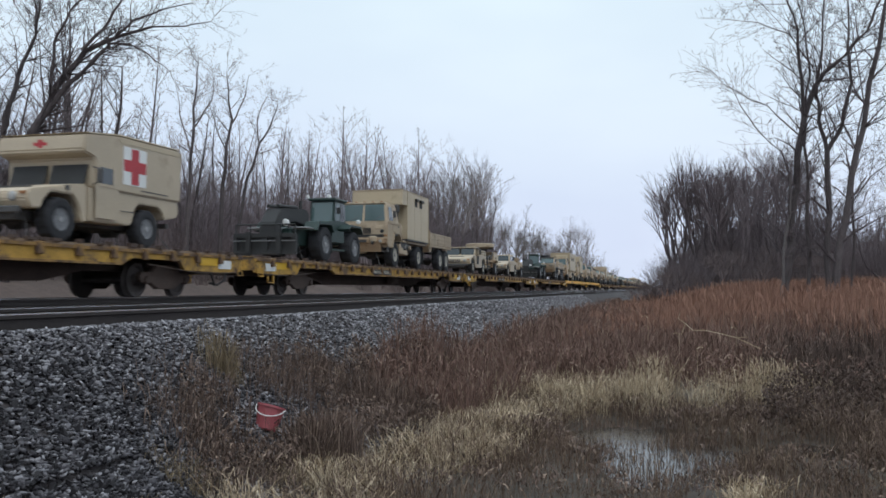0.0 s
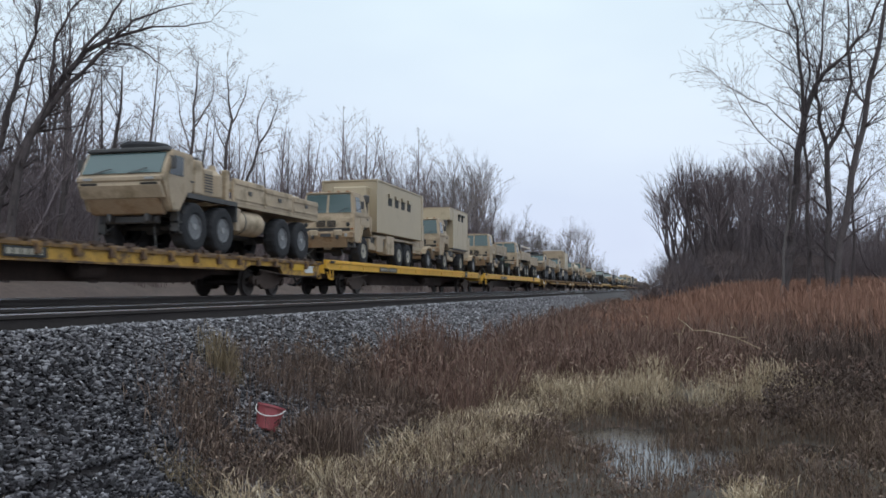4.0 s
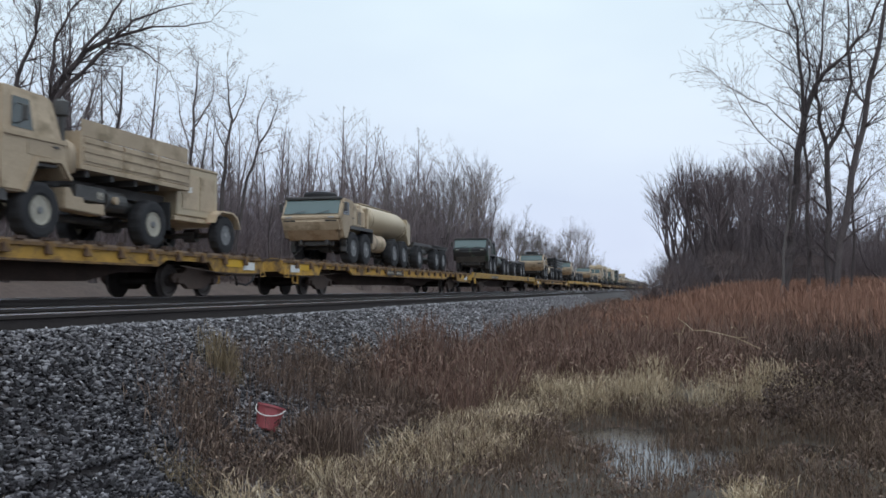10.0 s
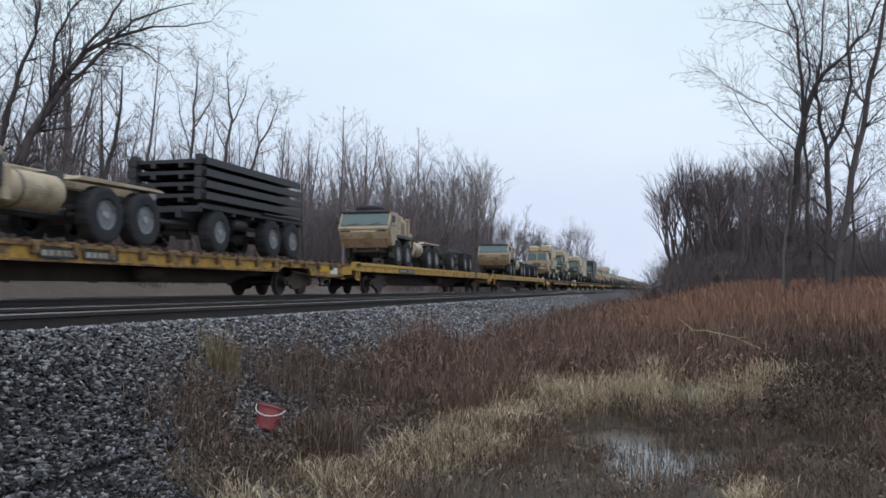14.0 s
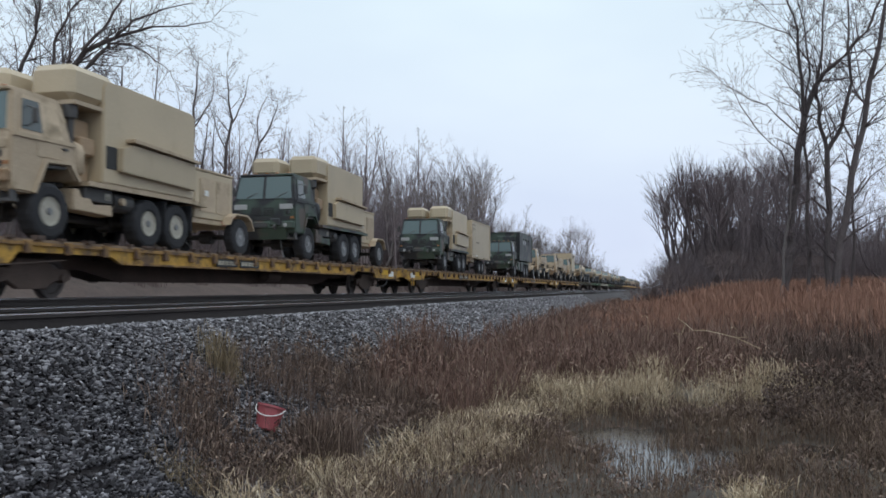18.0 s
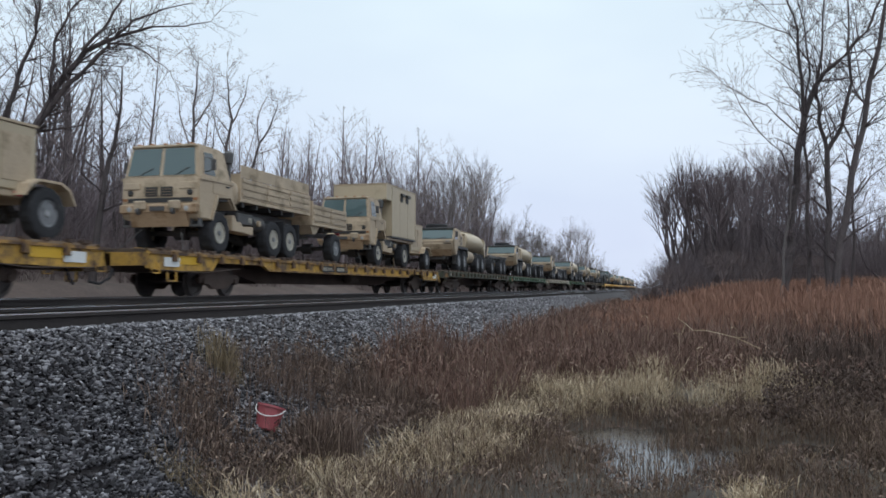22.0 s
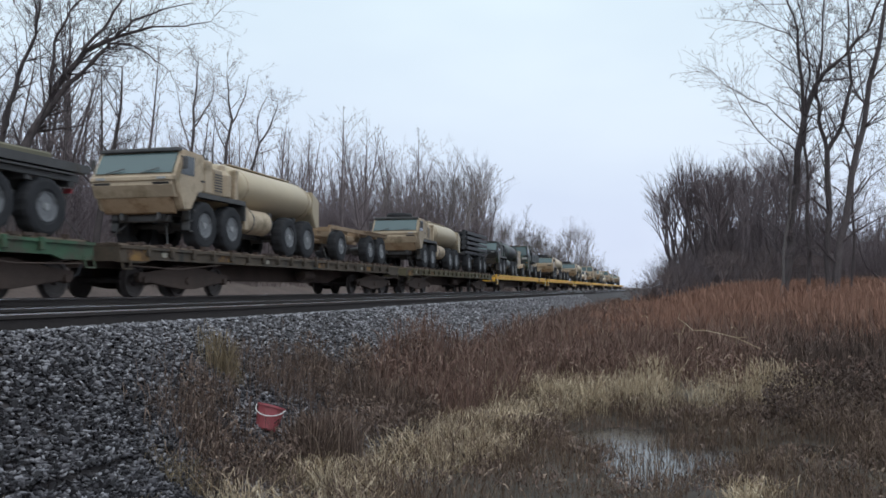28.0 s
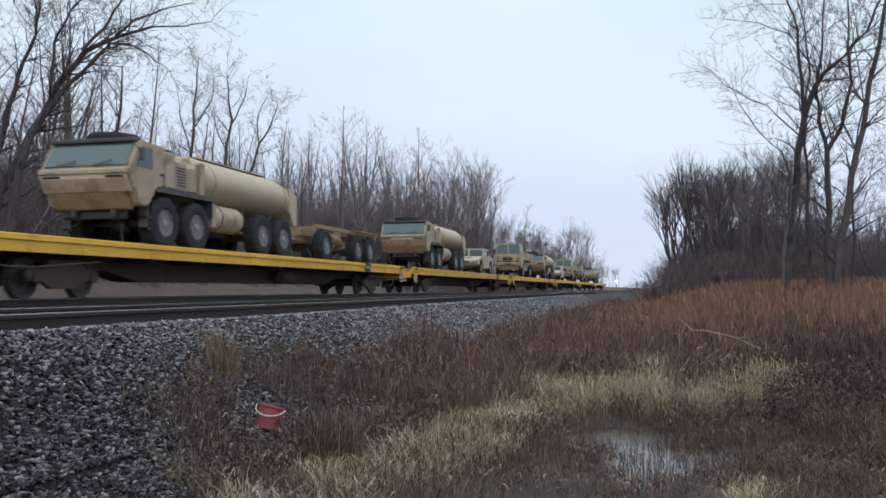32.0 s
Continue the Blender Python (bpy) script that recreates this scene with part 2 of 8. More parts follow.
# far trees' haze is put into this paler bark; a dead stem shares it
M["bark_haze_pale"] = mat("pale_grey_bark", (0.13, 0.112, 0.108), 0.95, 0, 0.3, 3.0, 24, 0.4, each=0.2)
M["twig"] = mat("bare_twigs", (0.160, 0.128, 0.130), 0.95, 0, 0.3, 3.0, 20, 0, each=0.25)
# darker copy of the bare twigs: the near trees' silhouette tone put in colour
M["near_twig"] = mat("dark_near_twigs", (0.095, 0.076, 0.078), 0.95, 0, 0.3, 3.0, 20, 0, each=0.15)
# twigs of the far trees, with the haze painted into the colour
M["twig_haze_pale"] = mat("pale_bare_twigs", (0.20, 0.17, 0.165), 0.95, 0, 0.3, 3.0, 20, 0, each=0.2)
M["brush"] = island_mat("dead_brush", [(0.125, 0.094, 0.090), (0.160, 0.122, 0.116), (0.195, 0.152, 0.146), (0.105, 0.080, 0.077)])
M["dark_twig"] = mat("dark_brown_twigs", (0.132, 0.104, 0.108), 0.95, 0, 0.3, 3.0, 20, 0, each=0.2)
M["tall_brush"] = island_mat("grey_brown_brush", [(0.165, 0.132, 0.138), (0.200, 0.162, 0.168), (0.240, 0.198, 0.206), (0.130, 0.104, 0.110)])
M["litter"] = mat("leaf_litter", (0.108, 0.077, 0.066), 0.95, 0, 0.35, 0.6, 8, 0.6, dirt=(0.08, 0.06, 0.05), dirt_at=0.55)

# ---- mesh helpers ----
def link(name, verts, faces, material, parent=None, smooth=False):
    me = bpy.data.meshes.new(name)
    me.from_pydata(verts, [], faces)
    me.materials.append(material)
    if smooth:
        me.polygons.foreach_set("use_smooth", [True] * len(me.polygons))
    me.update()
    ob = new(name, me)
    ob.parent = parent
    return ob


def part(name, bm, material, parent=None, label="", smooth=False):
    """Links a bmesh as one mesh object under a thing or a part."""
    me = bpy.data.meshes.new(name)
    bmesh.ops.recalc_face_normals(bm, faces=bm.faces)
    bm.to_mesh(me)
    bm.free()
    me.materials.append(material)
    if smooth:
        for p in me.polygons:
            p.use_smooth = True
    ob = new(name, me)
    ob.parent = parent
    if label:
        ob["label"] = label
    return ob


def again(ob, m, parent=None):
    """One more part on the same mesh."""
    o = new(ob.name.split(".")[0], ob.data)
    o.parent = parent if parent else ob.parent
    o.matrix_basis = m
    if "label" in ob:
        o["label"] = ob["label"]
    return o


def box(bm, x0, x1, y0, y1, z0, z1, bevel=0.0):
    r = bmesh.ops.create_cube(bm, size=1.0, matrix=Matrix.Translation(((x0 + x1) / 2, (y0 + y1) / 2, (z0 + z1) / 2)) @ Matrix.Diagonal((abs(x1 - x0), abs(y1 - y0), abs(z1 - z0), 1)))
    if bevel:
        vs = set(r["verts"])
        es = [e for e in bm.edges if e.verts[0] in vs and e.verts[1] in vs]
        bmesh.ops.bevel(bm, geom=es, offset=bevel, segments=1, affect="EDGES")
    return bm


def boxes(*rows, bevel=0.0):
    bm = bmesh.new()
    for r in rows:
        box(bm, *r, bevel=bevel)
    return bm


def prism(bm, outline, x0, x1, bevel=0.0):
    """A side outline of (y, z) points, drawn out across x."""
    n = len(outline)
    a = [bm.verts.new((x0, y, z)) for y, z in outline]
    b = [bm.verts.new((x1, y, z)) for y, z in outline]
    fs = [bm.faces.new(a), bm.faces.new(b[::-1])]
    for i in range(n):
        fs.append(bm.faces.new((a[i], b[i], b[(i + 1) % n], a[(i + 1) % n])))
    bmesh.ops.recalc_face_normals(bm, faces=fs)
    if bevel:
        bmesh.ops.bevel(bm, geom=list({e for f in fs for e in f.edges}), offset=bevel, segments=2, affect="EDGES")
    return bm


def prisms(outline, *spans, bevel=0.0):
    bm = bmesh.new()
    for x0, x1 in spans:
        prism(bm, outline, x0, x1, bevel)
    return bm


def tube(bm, a, b, ra, rb=None, n=8):
    a, b = Vector(a), Vector(b)
    rb = ra if rb is None else rb
    d = b - a
    bmesh.ops.create_cone(bm, cap_ends=True, segments=n, radius1=ra, radius2=rb, depth=d.length,
                          matrix=Matrix.Translation((a + b) / 2) @ d.to_track_quat("Z", "Y").to_matrix().to_4x4())
    return bm


def tubes(rows, r, n=6):
    bm = bmesh.new()
    for a, b in rows:
        tube(bm, a, b, r, r, n)
    return bm


def lathe(bm, profile, n=20, axis="X", at=(0, 0, 0)):
    """A ring profile of (along, radius) points, turned about an axis."""
    rings = []
    for h, r in profile:
        ring = []
        for i in range(n):
            c, s = math.cos(2 * math.pi * i / n), math.sin(2 * math.pi * i / n)
            p = (h, r * c, r * s) if axis == "X" else ((r * c, h, r * s) if axis == "Y" else (r * c, r * s, h))
            ring.append(bm.verts.new((p[0] + at[0], p[1] + at[1], p[2] + at[2])))
        rings.append(ring)
    for p, q in zip(rings, rings[1:]):
        for i in range(n):
            bm.faces.new((p[i], p[(i + 1) % n], q[(i + 1) % n], q[i]))
    if profile[0][1] > 0.001:
        bm.faces.new(rings[0][::-1])
    if profile[-1][1] > 0.001:
        bm.faces.new(rings[-1])
    return bm


def thing(name, label, category, group=""):
    return tagged(new(name), label, category, group)


RIDERS = []          # things that travel with the train: (thing, place along the train, height)


def ride(ob, T, z=DECK, dx=0.0):
    """Puts a thing on the train, at the place that passes abreast of the eye T seconds on."""
    RIDERS.append((ob, T, z, dx))
    ob.matrix_basis = pose(TX + dx, V * T - 2.9, z)
    return ob
# ---- ground ----
def smooth(a, b, x):
    t = min(1.0, max(0.0, (x - a) / (b - a)))
    return t * t * (3 - 2 * t)


def lerp_rows(rows, x):
    for (x0, z0), (x1, z1) in zip(rows, rows[1:]):
        if x <= x1:
            return z0 + (z1 - z0) * max(0.0, (x - x0)) / (x1 - x0)
    return rows[-1][1]


SECTION = [(-400, 3.0), (-60, 2.4), (-26, 1.15), (-20, 0.35), (-18.2, -0.45), (-17.0, -0.55), (-15.7, -0.25), (-10.7, -0.25), (-9.9, -0.5), (-8.9, -0.5), (-7.6, -0.16), (-7.2, -0.20), (-4.85, -0.20), (-4.55, -0.13), (-4.12, -0.10), (-2.85, -1.10), (-2.2, -1.18), (0.0, -1.2), (6, -1.18), (25, -0.7), (80, 0.2), (400, 2.0)]


PUDDLES = [(-0.60, 9.5, 0.52, 1.0), (-0.22, 8.6, 0.78, 1.0), (0.02, 7.4, 0.60, 0.80), (1.30, 8.45, 0.46, 0.42), (0.62, 8.1, 0.34, 0.34), (-1.0, 14.6, 0.3, 0.8)]


def ground_z(x, y):
    z = lerp_rows(SECTION, x)
    if x > -3.2:
        z += 0.10 * noise.noise((x * 0.35, y * 0.35, 3.1)) + 0.03 * noise.noise((x * 1.7, y * 1.7, 9.0))
        z += 0.30 * smooth(11, 24, y) * smooth(-1.5, 4, x) + 0.55 * smooth(16, 36, y) * smooth(-1.8, 3, x)
        for px, py, rx, ry in PUDDLES:
            if abs(x - px) < 1.5 * rx and abs(y - py) < 1.5 * ry:
                z -= 0.14 * max(0.0, 1 - (((x - px) / (1.4 * rx)) ** 2 + ((y - py) / (1.4 * ry)) ** 2))
    elif x < -18.5:
        z += 0.25 * noise.noise((x * 0.2, y * 0.2, 5.0)) * smooth(-18.5, -22, x)
    return z


def axis_steps(near, step, far, grow):
    out, p, s = [0.0], 0.0, step
    while p < far:
        p += s
        if p > near:
            s *= grow
        out.append(p)
    return out


def sheet(name, xs, ys, zf, material):
    vs = [(x, y, zf(x, y)) for y in ys for x in xs]
    n = len(xs)
    fs = [(j * n + i, j * n + i + 1, (j + 1) * n + i + 1, (j + 1) * n + i) for j in range(len(ys) - 1) for i in range(n - 1)]
    return link(name, vs, fs, material, smooth=True)


pos = axis_steps(9, 0.2, 2500, 1.1)
gx = sorted({-v for v in pos} | set(pos))
gy = sorted({-v for v in axis_steps(6, 0.6, 900, 1.3)} | set(axis_steps(17, 0.22, 3500, 1.07)))
tagged(sheet("ground", gx, gy, lambda x, y: ground_z(x, y) - (0.09 if -17.6 < x < -2.75 else 0.0), M["soil"]), "dark wet soil under dead grass and weeds", "ground", kind="structure")
by = sorted({-v for v in axis_steps(6, 0.5, 200, 1.2)} | set(axis_steps(30, 0.5, 1500, 1.1)))
tagged(sheet("ballast", [-17.4, -17.0, -16.4, -15.7, -15, -14, -13, -12, -11.4, -10.7, -9.9, -9.4, -8.9, -8.3, -8.0, -7.6, -7.2, -6.4, -5.9, -5.3, -4.85, -4.55, -4.3, -4.12, -3.9, -3.7, -3.4, -3.2, -2.95, -2.7],
             by, lambda x, y: ground_z(x, y) - 0.014 + 0.008 * noise.noise((x * 4, y * 4, 1.0)) - (0.06 if x > -2.8 or x < -17.2 else 0.035 if x > -3.3 else 0), M["ballast"]), "grey crushed stone ballast under the tracks", "ballast", kind="structure")
tagged(sheet("track_bed", [-7.3, -6.7, -6.3, -5.8, -5.4, -5.1, -4.78], by, lambda x, y: -0.182 + 0.01 * noise.noise((x * 5, y * 5, 2.0)), M["track_bed"]), "blackened grimy bed between the near rails", "track bed", kind="structure")

# ---- rails and ties ----
def rail_bm(x, y0, y1):
    bm = bmesh.new()
    prof = [(-0.07, -0.17), (0.07, -0.17), (0.07, -0.155), (0.012, -0.13), (0.012, -0.045), (0.036, -0.035), (0.036, -0.004), (0.028, 0.0), (-0.028, 0.0), (-0.036, -0.004), (-0.036, -0.035), (-0.012, -0.045), (-0.012, -0.13), (-0.07, -0.155)]
    a = [bm.verts.new((x + px, y0, pz)) for px, pz in prof]
    b = [bm.verts.new((x + px, y1, pz)) for px, pz in prof]
    n = len(prof)
    for i in range(n):
        bm.faces.new((a[i], a[(i + 1) % n], b[(i + 1) % n], b[i]))
    return bm


NEAR_X = -5.75
for cx in (NEAR_X, TX):
    track = tagged(new("track"), "steel rails on dark wooden ties in ballast", "railway track", "tracks", "structure")
    for sx in (-0.753, 0.753):
        r = part("rail", rail_bm(cx + sx, -60, 1200), M["rail"], track)
        bm = boxes((cx + sx - 0.038, cx + sx + 0.038, -60, 1200, -0.007, 0.003))
        part("railhead", bm, M["rail_top"], r, "bright polished running surface")
    tie = None
    k = 0
    y = -12.0
    while y < (52 if cx == NEAR_X else 34):
        m = pose(cx + 0.04 * math.sin(k * 5.1), y, -0.23, 0, 0, 1.2 * math.sin(k * 2.3))
        if tie is None:
            tie = part("tie", boxes((-1.30, 1.30, -0.115, 0.115, -0.12, 0.06), bevel=0.012), M["tie"], track)
            tie.matrix_basis = m
        else:
            again(tie, m, track)
        k += 1
        y += 0.53
    bm = bmesh.new()
    while y < 330:
        box(bm, cx - 1.3, cx + 1.3, y - 0.115, y + 0.115, -0.35, -0.17)
        y += 0.53
    tagged(part("far_ties", bm, M["tie"], track), kind="stuff")

# ---- flatcars ----
def wheelset():
    bm = bmesh.new()
    for s in (-1, 1):
        lathe(bm, [(s * 0.68, 0.12), (s * 0.68, 0.46), (s * 0.71, 0.445), (s * 0.72, 0.42), (s * 0.80, 0.415), (s * 0.80, 0.34), (s * 0.765, 0.31), (s * 0.765, 0.15), (s * 0.82, 0.12), (s * 0.82, 0.09)], 22)
    tube(bm, (-1.02, 0, 0), (1.02, 0, 0), 0.08, 0.08, 10)
    return bm


def bogie(car, y, n_axles=2):
    base = new("bogie")
    base.parent = car
    base.matrix_basis = pose(0, y, -DECK - (HEAVY_UP if n_axles == 3 else 0.0))
    gap = 1.95 if n_axles == 3 else 1.78
    ys = [(i - (n_axles - 1) / 2) * gap for i in range(n_axles)]
    w = None
    for a in ys:
        m = pose(0, a, 0.42)
        if w is None:
            w = part("wheelset", wheelset(), M["wheel_steel"], base)
            w.matrix_basis = m
        else:
            again(w, m, base)
    h = ys[-1]
    side = [(-h - 0.28, 0.50), (-h - 0.2, 0.60), (-h + 0.25, 0.62), (-0.42, 0.80), (0.42, 0.80), (h - 0.25, 0.62), (h + 0.2, 0.60), (h + 0.28, 0.50), (h + 0.2, 0.36), (h - 0.2, 0.36), (0.4, 0.2), (-0.4, 0.2), (-h + 0.2, 0.36), (-h - 0.2, 0.36)]
    for s in (-1, 1):
        fr = part("side_frame", prisms(side, (s * 0.93, s * 1.06), bevel=0.02), M["under"], base)
    bm = boxes((-1.0, 1.0, -0.2, 0.2, 0.42, 0.74), (-0.3, 0.3, -0.3, 0.3, 0.74, 0.86))
    part("bolster", bm, M["under"], base)
    bm = bmesh.new()
    for s in (-1, 1):
        for dx in (-0.13, 0, 0.13):
            tube(bm, (s * 1.0, dx, 0.26), (s * 1.0, dx, 0.6), 0.05, 0.05, 8)
    tagged(part("spring_set", bm, M["under"], base), kind="stuff")
    bm = bmesh.new()
    for a in ys:
        for s in (-1, 1):
            tube(bm, (s * 1.0, a, 0.42), (s * 1.12, a, 0.42), 0.11, 0.09, 10)
    tagged(part("axle_cap", bm, M["under"], base), kind="stuff")
    return base


def flatcar(length, paint, label, style):
    """A flatcar, its front coupler face at y = 0. style: old (pocketed sills), new (clean deep sills), heavy (shorter, shallow sill)."""
    car = thing("flatcar", label, "flatcar", "flatcars of the train")
    e0, e1 = 0.62, length - 0.62
    hw = 1.42
    c = M[paint]
    if style == "heavy":
        deep, endz, b_in, b_out, top = 0.36, 0.44, 4.1, 2.95, -0.06
    elif style in ("new", "late"):
        deep, endz, b_in, b_out, top = 0.27, 0.27, 4.8 if style == "new" else 4.5, 3.7 if style == "new" else 4.3, 0.08
    else:
        deep, endz, b_in, b_out, top = 0.44, 0.54, 4.7, 3.9, -0.07
    # side sills: deep in the middle, cut away over the bogies on the old cars
    L1, L2 = b_in + 1.7, b_out + 1.7
    for s in (-1, 1):
        if style == "old":
            zs = [(e0, top), (e1, top), (e1, -endz + 0.06), (e1 - 0.5, -endz), (e1 - 3.0, -endz + 0.04), (e1 - 3.25, -0.27), (e1 - L2 + 0.3, -0.27), (e1 - L2 - 0.1, -deep), (e0 + L1 + 0.1, -deep), (e0 + L1 - 0.3, -0.27), (e0 + 3.25, -0.27), (e0 + 3.0, -endz + 0.04), (e0 + 0.5, -endz), (e0, -endz + 0.06)]
        elif style == "heavy":
            zs = [(e0, top), (e1, top), (e1, -endz), (e1 - 1.0, -endz), (e1 - 1.3, -deep), (e0 + 1.3, -deep), (e0 + 1.0, -endz), (e0, -endz)]
        else:
            zs = [(e0, top), (e1, top), (e1, -endz + 0.05), (e1 - 0.4, -endz), (e0 + 0.4, -endz), (e0, -endz + 0.05)]
        sill = part("side_sill", prisms(zs, (s * hw, s * (hw - 0.10))), c, car)
        if style in ("new", "late"):
            # a rolled top flange over a slightly inset web, with upright joints
            part("edge_rail", boxes((s * hw, s * (hw + 0.035), e0 + 0.1, e1 - 0.1, top - 0.13, top - 0.004), bevel=0.012), c, sill)
            tagged(part("web_joint", boxes(*[(s * hw, s * (hw + 0.018), e0 + 1.4 + 2.55 * i, e0 + 1.46 + 2.55 * i, -endz + 0.02, top - 0.135) for i in range(10)]), c, sill), kind="stuff")
            for y0 in (e0 + 0.25, e1 - 0.75):
                part("marker_plate", boxes((s * (hw + 0.036), s * (hw + 0.044), y0, y0 + 0.5, top - 0.12, top - 0.03)), M["dark_mark"], sill, "small black marker plate")
                part("corner_step", boxes((s * (hw - 0.02), s * (hw + 0.02), y0 + 0.08, y0 + 0.12, -0.62, -endz), (s * (hw - 0.02), s * (hw + 0.02), y0 + 0.40, y0 + 0.44, -0.62, -endz), (s * (hw - 0.02), s * (hw + 0.02), y0 + 0.08, y0 + 0.44, -0.64, -0.60)), M["white_paint"] if style == "late" else c, sill)
        else:
            part("edge_rail", boxes((s * hw, s * (hw + 0.05), e0, e1, top - 0.07, top - 0.004), (s * hw, s * (hw + 0.04), e0 + L1 + 0.2, e1 - L2 - 0.2, -deep, -deep + 0.045)), M["yellow_rust"] if style == "old" else c, sill)
        if style in ("old", "heavy"):
            step, half = (1.19, 0.09) if style == "old" else (1.02, 0.06)
            at = []
            y = e0 + 1.05
            while y < e1 - 0.8:
                at.append(y)
                y += step
            if s > 0:
                first = part("stake_pocket", boxes((-0.05, 0.05, -half, half, -0.12, 0.13), bevel=0.012), M["yellow_rust"] if style == "old" else c, sill)
                first.matrix_basis = pose(hw + 0.05, at[0], top - 0.11)
                for y in at[1:]:
                    again(first, pose(hw + 0.05, y, top - 0.11), sill)
            else:
                tagged(part("stake_pocket", boxes(*[(-hw - 0.10, -hw, y - half, y + half, top - 0.23, top + 0.02) for y in at]), c, sill), kind="stuff")
        if style == "old":
            for y0 in (e0 + 0.62, e1 - 1.32):
                part("sign_board", boxes((s * (hw + 0.012), s * (hw + 0.022), y0, y0 + 0.7, -0.43, -0.20)), M["white_paint"], sill, "white reflective marker panel")
            for y0 in (e0 + 1.34, e1 - 2.30):
                part("paint_patch", boxes((s * (hw + 0.008), s * (hw + 0.016), y0, y0 + 0.95, -0.36, top - 0.075)), M["yellow_patch"], sill, "fresh yellow repaint patch")
            part("hanging_step", boxes((s * (hw - 0.01), s * (hw + 0.03), e0 + 0.75, e0 + 0.80, -0.78, -endz), (s * (hw - 0.01), s * (hw + 0.03), e0 + 1.15, e0 + 1.20, -0.78, -endz), (s * (hw - 0.01), s * (hw + 0.03), e0 + 0.75, e0 + 1.2, -0.80, -0.76)), c, sill)
        if style != "heavy":
            if style == "late":
                spans = [(e0 + 21.7, 0.62)]
            elif style == "new":
                spans = [(e0 + 6.0, 1.15), (e0 + 7.25, 1.15), (e0 + 22.4, 0.62)]
            else:
                spans = [(e0 + 10.7, 1.2), (e0 + 12.05, 1.2)]
            for y0, ln in spans:
                z0, z1 = (-deep + 0.07, top - 0.09) if style == "old" else (-deep + 0.03, top - 0.14)
                if ln < 1:
                    z0, z1 = -deep + 0.02, top - 0.01
                bb = part("data_panel", boxes((s * (hw + 0.036), s * (hw + 0.046), y0, y0 + ln, z0, z1)), M["dark_mark"], sill, "black lettering panel with pale bars")
                zm = (z0 + z1) / 2
                n = 5 if ln > 1 else 2
                w = (ln - 0.16) / n
                bars = boxes(*[(s * (hw + 0.046), s * (hw + 0.052), y0 + 0.08 + w * i, y0 + 0.08 + w * (i + 0.74), zm - 0.058, zm + 0.058) for i in range(n)])
                tagged(part("lettering", bars, M["car_tan"], bb), kind="stuff")
        else:
            for y0, y1 in ((5.1, 5.9), (12.2, 12.7), (17.3, 17.8)) if paint not in ("car_green", "car_tan") else ():
                part("paint_patch", boxes((s * (hw + 0.004), s * (hw + 0.009), y0, y1, -0.31, -0.14)), M["yellow_rust"], sill, "worn ochre paint patch")
            part("end_plate", boxes((s * (hw + 0.004), s * (hw + 0.012), e0 + 0.3, e0 + 1.15, -0.40, -0.14)), M["yellow_rust"], sill, "rust-stained ochre end plate")
            bars = boxes(*[(s * (hw + 0.010), s * (hw + 0.014), yy, yy + 0.22, -0.29, -0.17) for yy in ((2.2, 2.55, 4.3, 7.9, 8.2, 13.2, 16.4, 16.75, 18.6) if paint == "car_green" else (2.3, 8.0, 16.6))])
            tagged(part("lettering", bars, M["white_paint"] if paint == "car_green" else M["car_tan"], sill), kind="stuff")
        # ladder irons and brake rigging at the corner
        for y0 in (e0 + 0.18, e1 - 0.18):
            part("grab_iron", tubes([((s * 1.5, y0 - 0.15, -0.6), (s * 1.5, y0 + 0.15, -0.6)), ((s * 1.5, y0 - 0.15, -0.6), (s * 1.44, y0 - 0.15, -0.35)), ((s * 1.5, y0 + 0.15, -0.6), (s * 1.44, y0 + 0.15, -0.35))], 0.016), c, car)
    # deck
    deck = part("deck", boxes((-hw + 0.1, hw - 0.1, e0, e1, -0.10, -0.01)), M["deck_wood"], car)
    for x in (-0.9, 0.9):
        part("chain_channel", boxes((x - 0.08, x + 0.08, e0 + 0.3, e1 - 0.3, -0.01, 0.02)), c, deck)
    # chain anchors and loose chain ends along both deck edges
    ra = random.Random(77)
    bm = bmesh.new()
    y = e0 + 0.5
    while y < e1 - 0.4:
        for s in (-1, 1):
            h = ra.uniform(0.015, 0.07)
            box(bm, s * (hw - 0.16), s * (hw - 0.02), y, y + ra.uniform(0.08, 0.3), -0.02, h)
        y += ra.uniform(0.35, 0.9)
    tagged(part("chain_anchor", bm, M["under"], deck, "rusty chain anchors along the deck edge"), kind="stuff")
    # fishbelly centre sill and cross bearers
    cs = [(e0, -0.12), (e1, -0.12), (e1, -0.55), (e1 - L2, -0.55), (e1 - L2 - 1.4, -0.80), (e0 + L1 + 1.4, -0.80), (e0 + L1, -0.55), (e0, -0.55)]
    part("centre_sill", prisms(cs, (-0.38, 0.38)), M["under"], car)
    bm = bmesh.new()
    y = e0 + L1 + 0.5
    while y < e1 - L2:
        box(bm, -hw + 0.1, hw - 0.1, y - 0.05, y + 0.05, -0.34, -0.10)
        y += 2.4
    tagged(part("cross_bearer", bm, M["under"], car), kind="stuff")
    part("brake_reservoir", lathe(bmesh.new(), [(-0.5, 0.1), (-0.45, 0.2), (0.45, 0.2), (0.5, 0.1)], 14, "Y", (0.8, length * 0.56, -0.55)), M["under"], car)
    for e, s in ((e0, -1), (e1, 1)):
        part("end_sill", boxes((-hw + 0.10, hw - 0.10, min(e, e - s * 0.12), max(e, e - s * 0.12), -0.42, -0.02)), c, car)
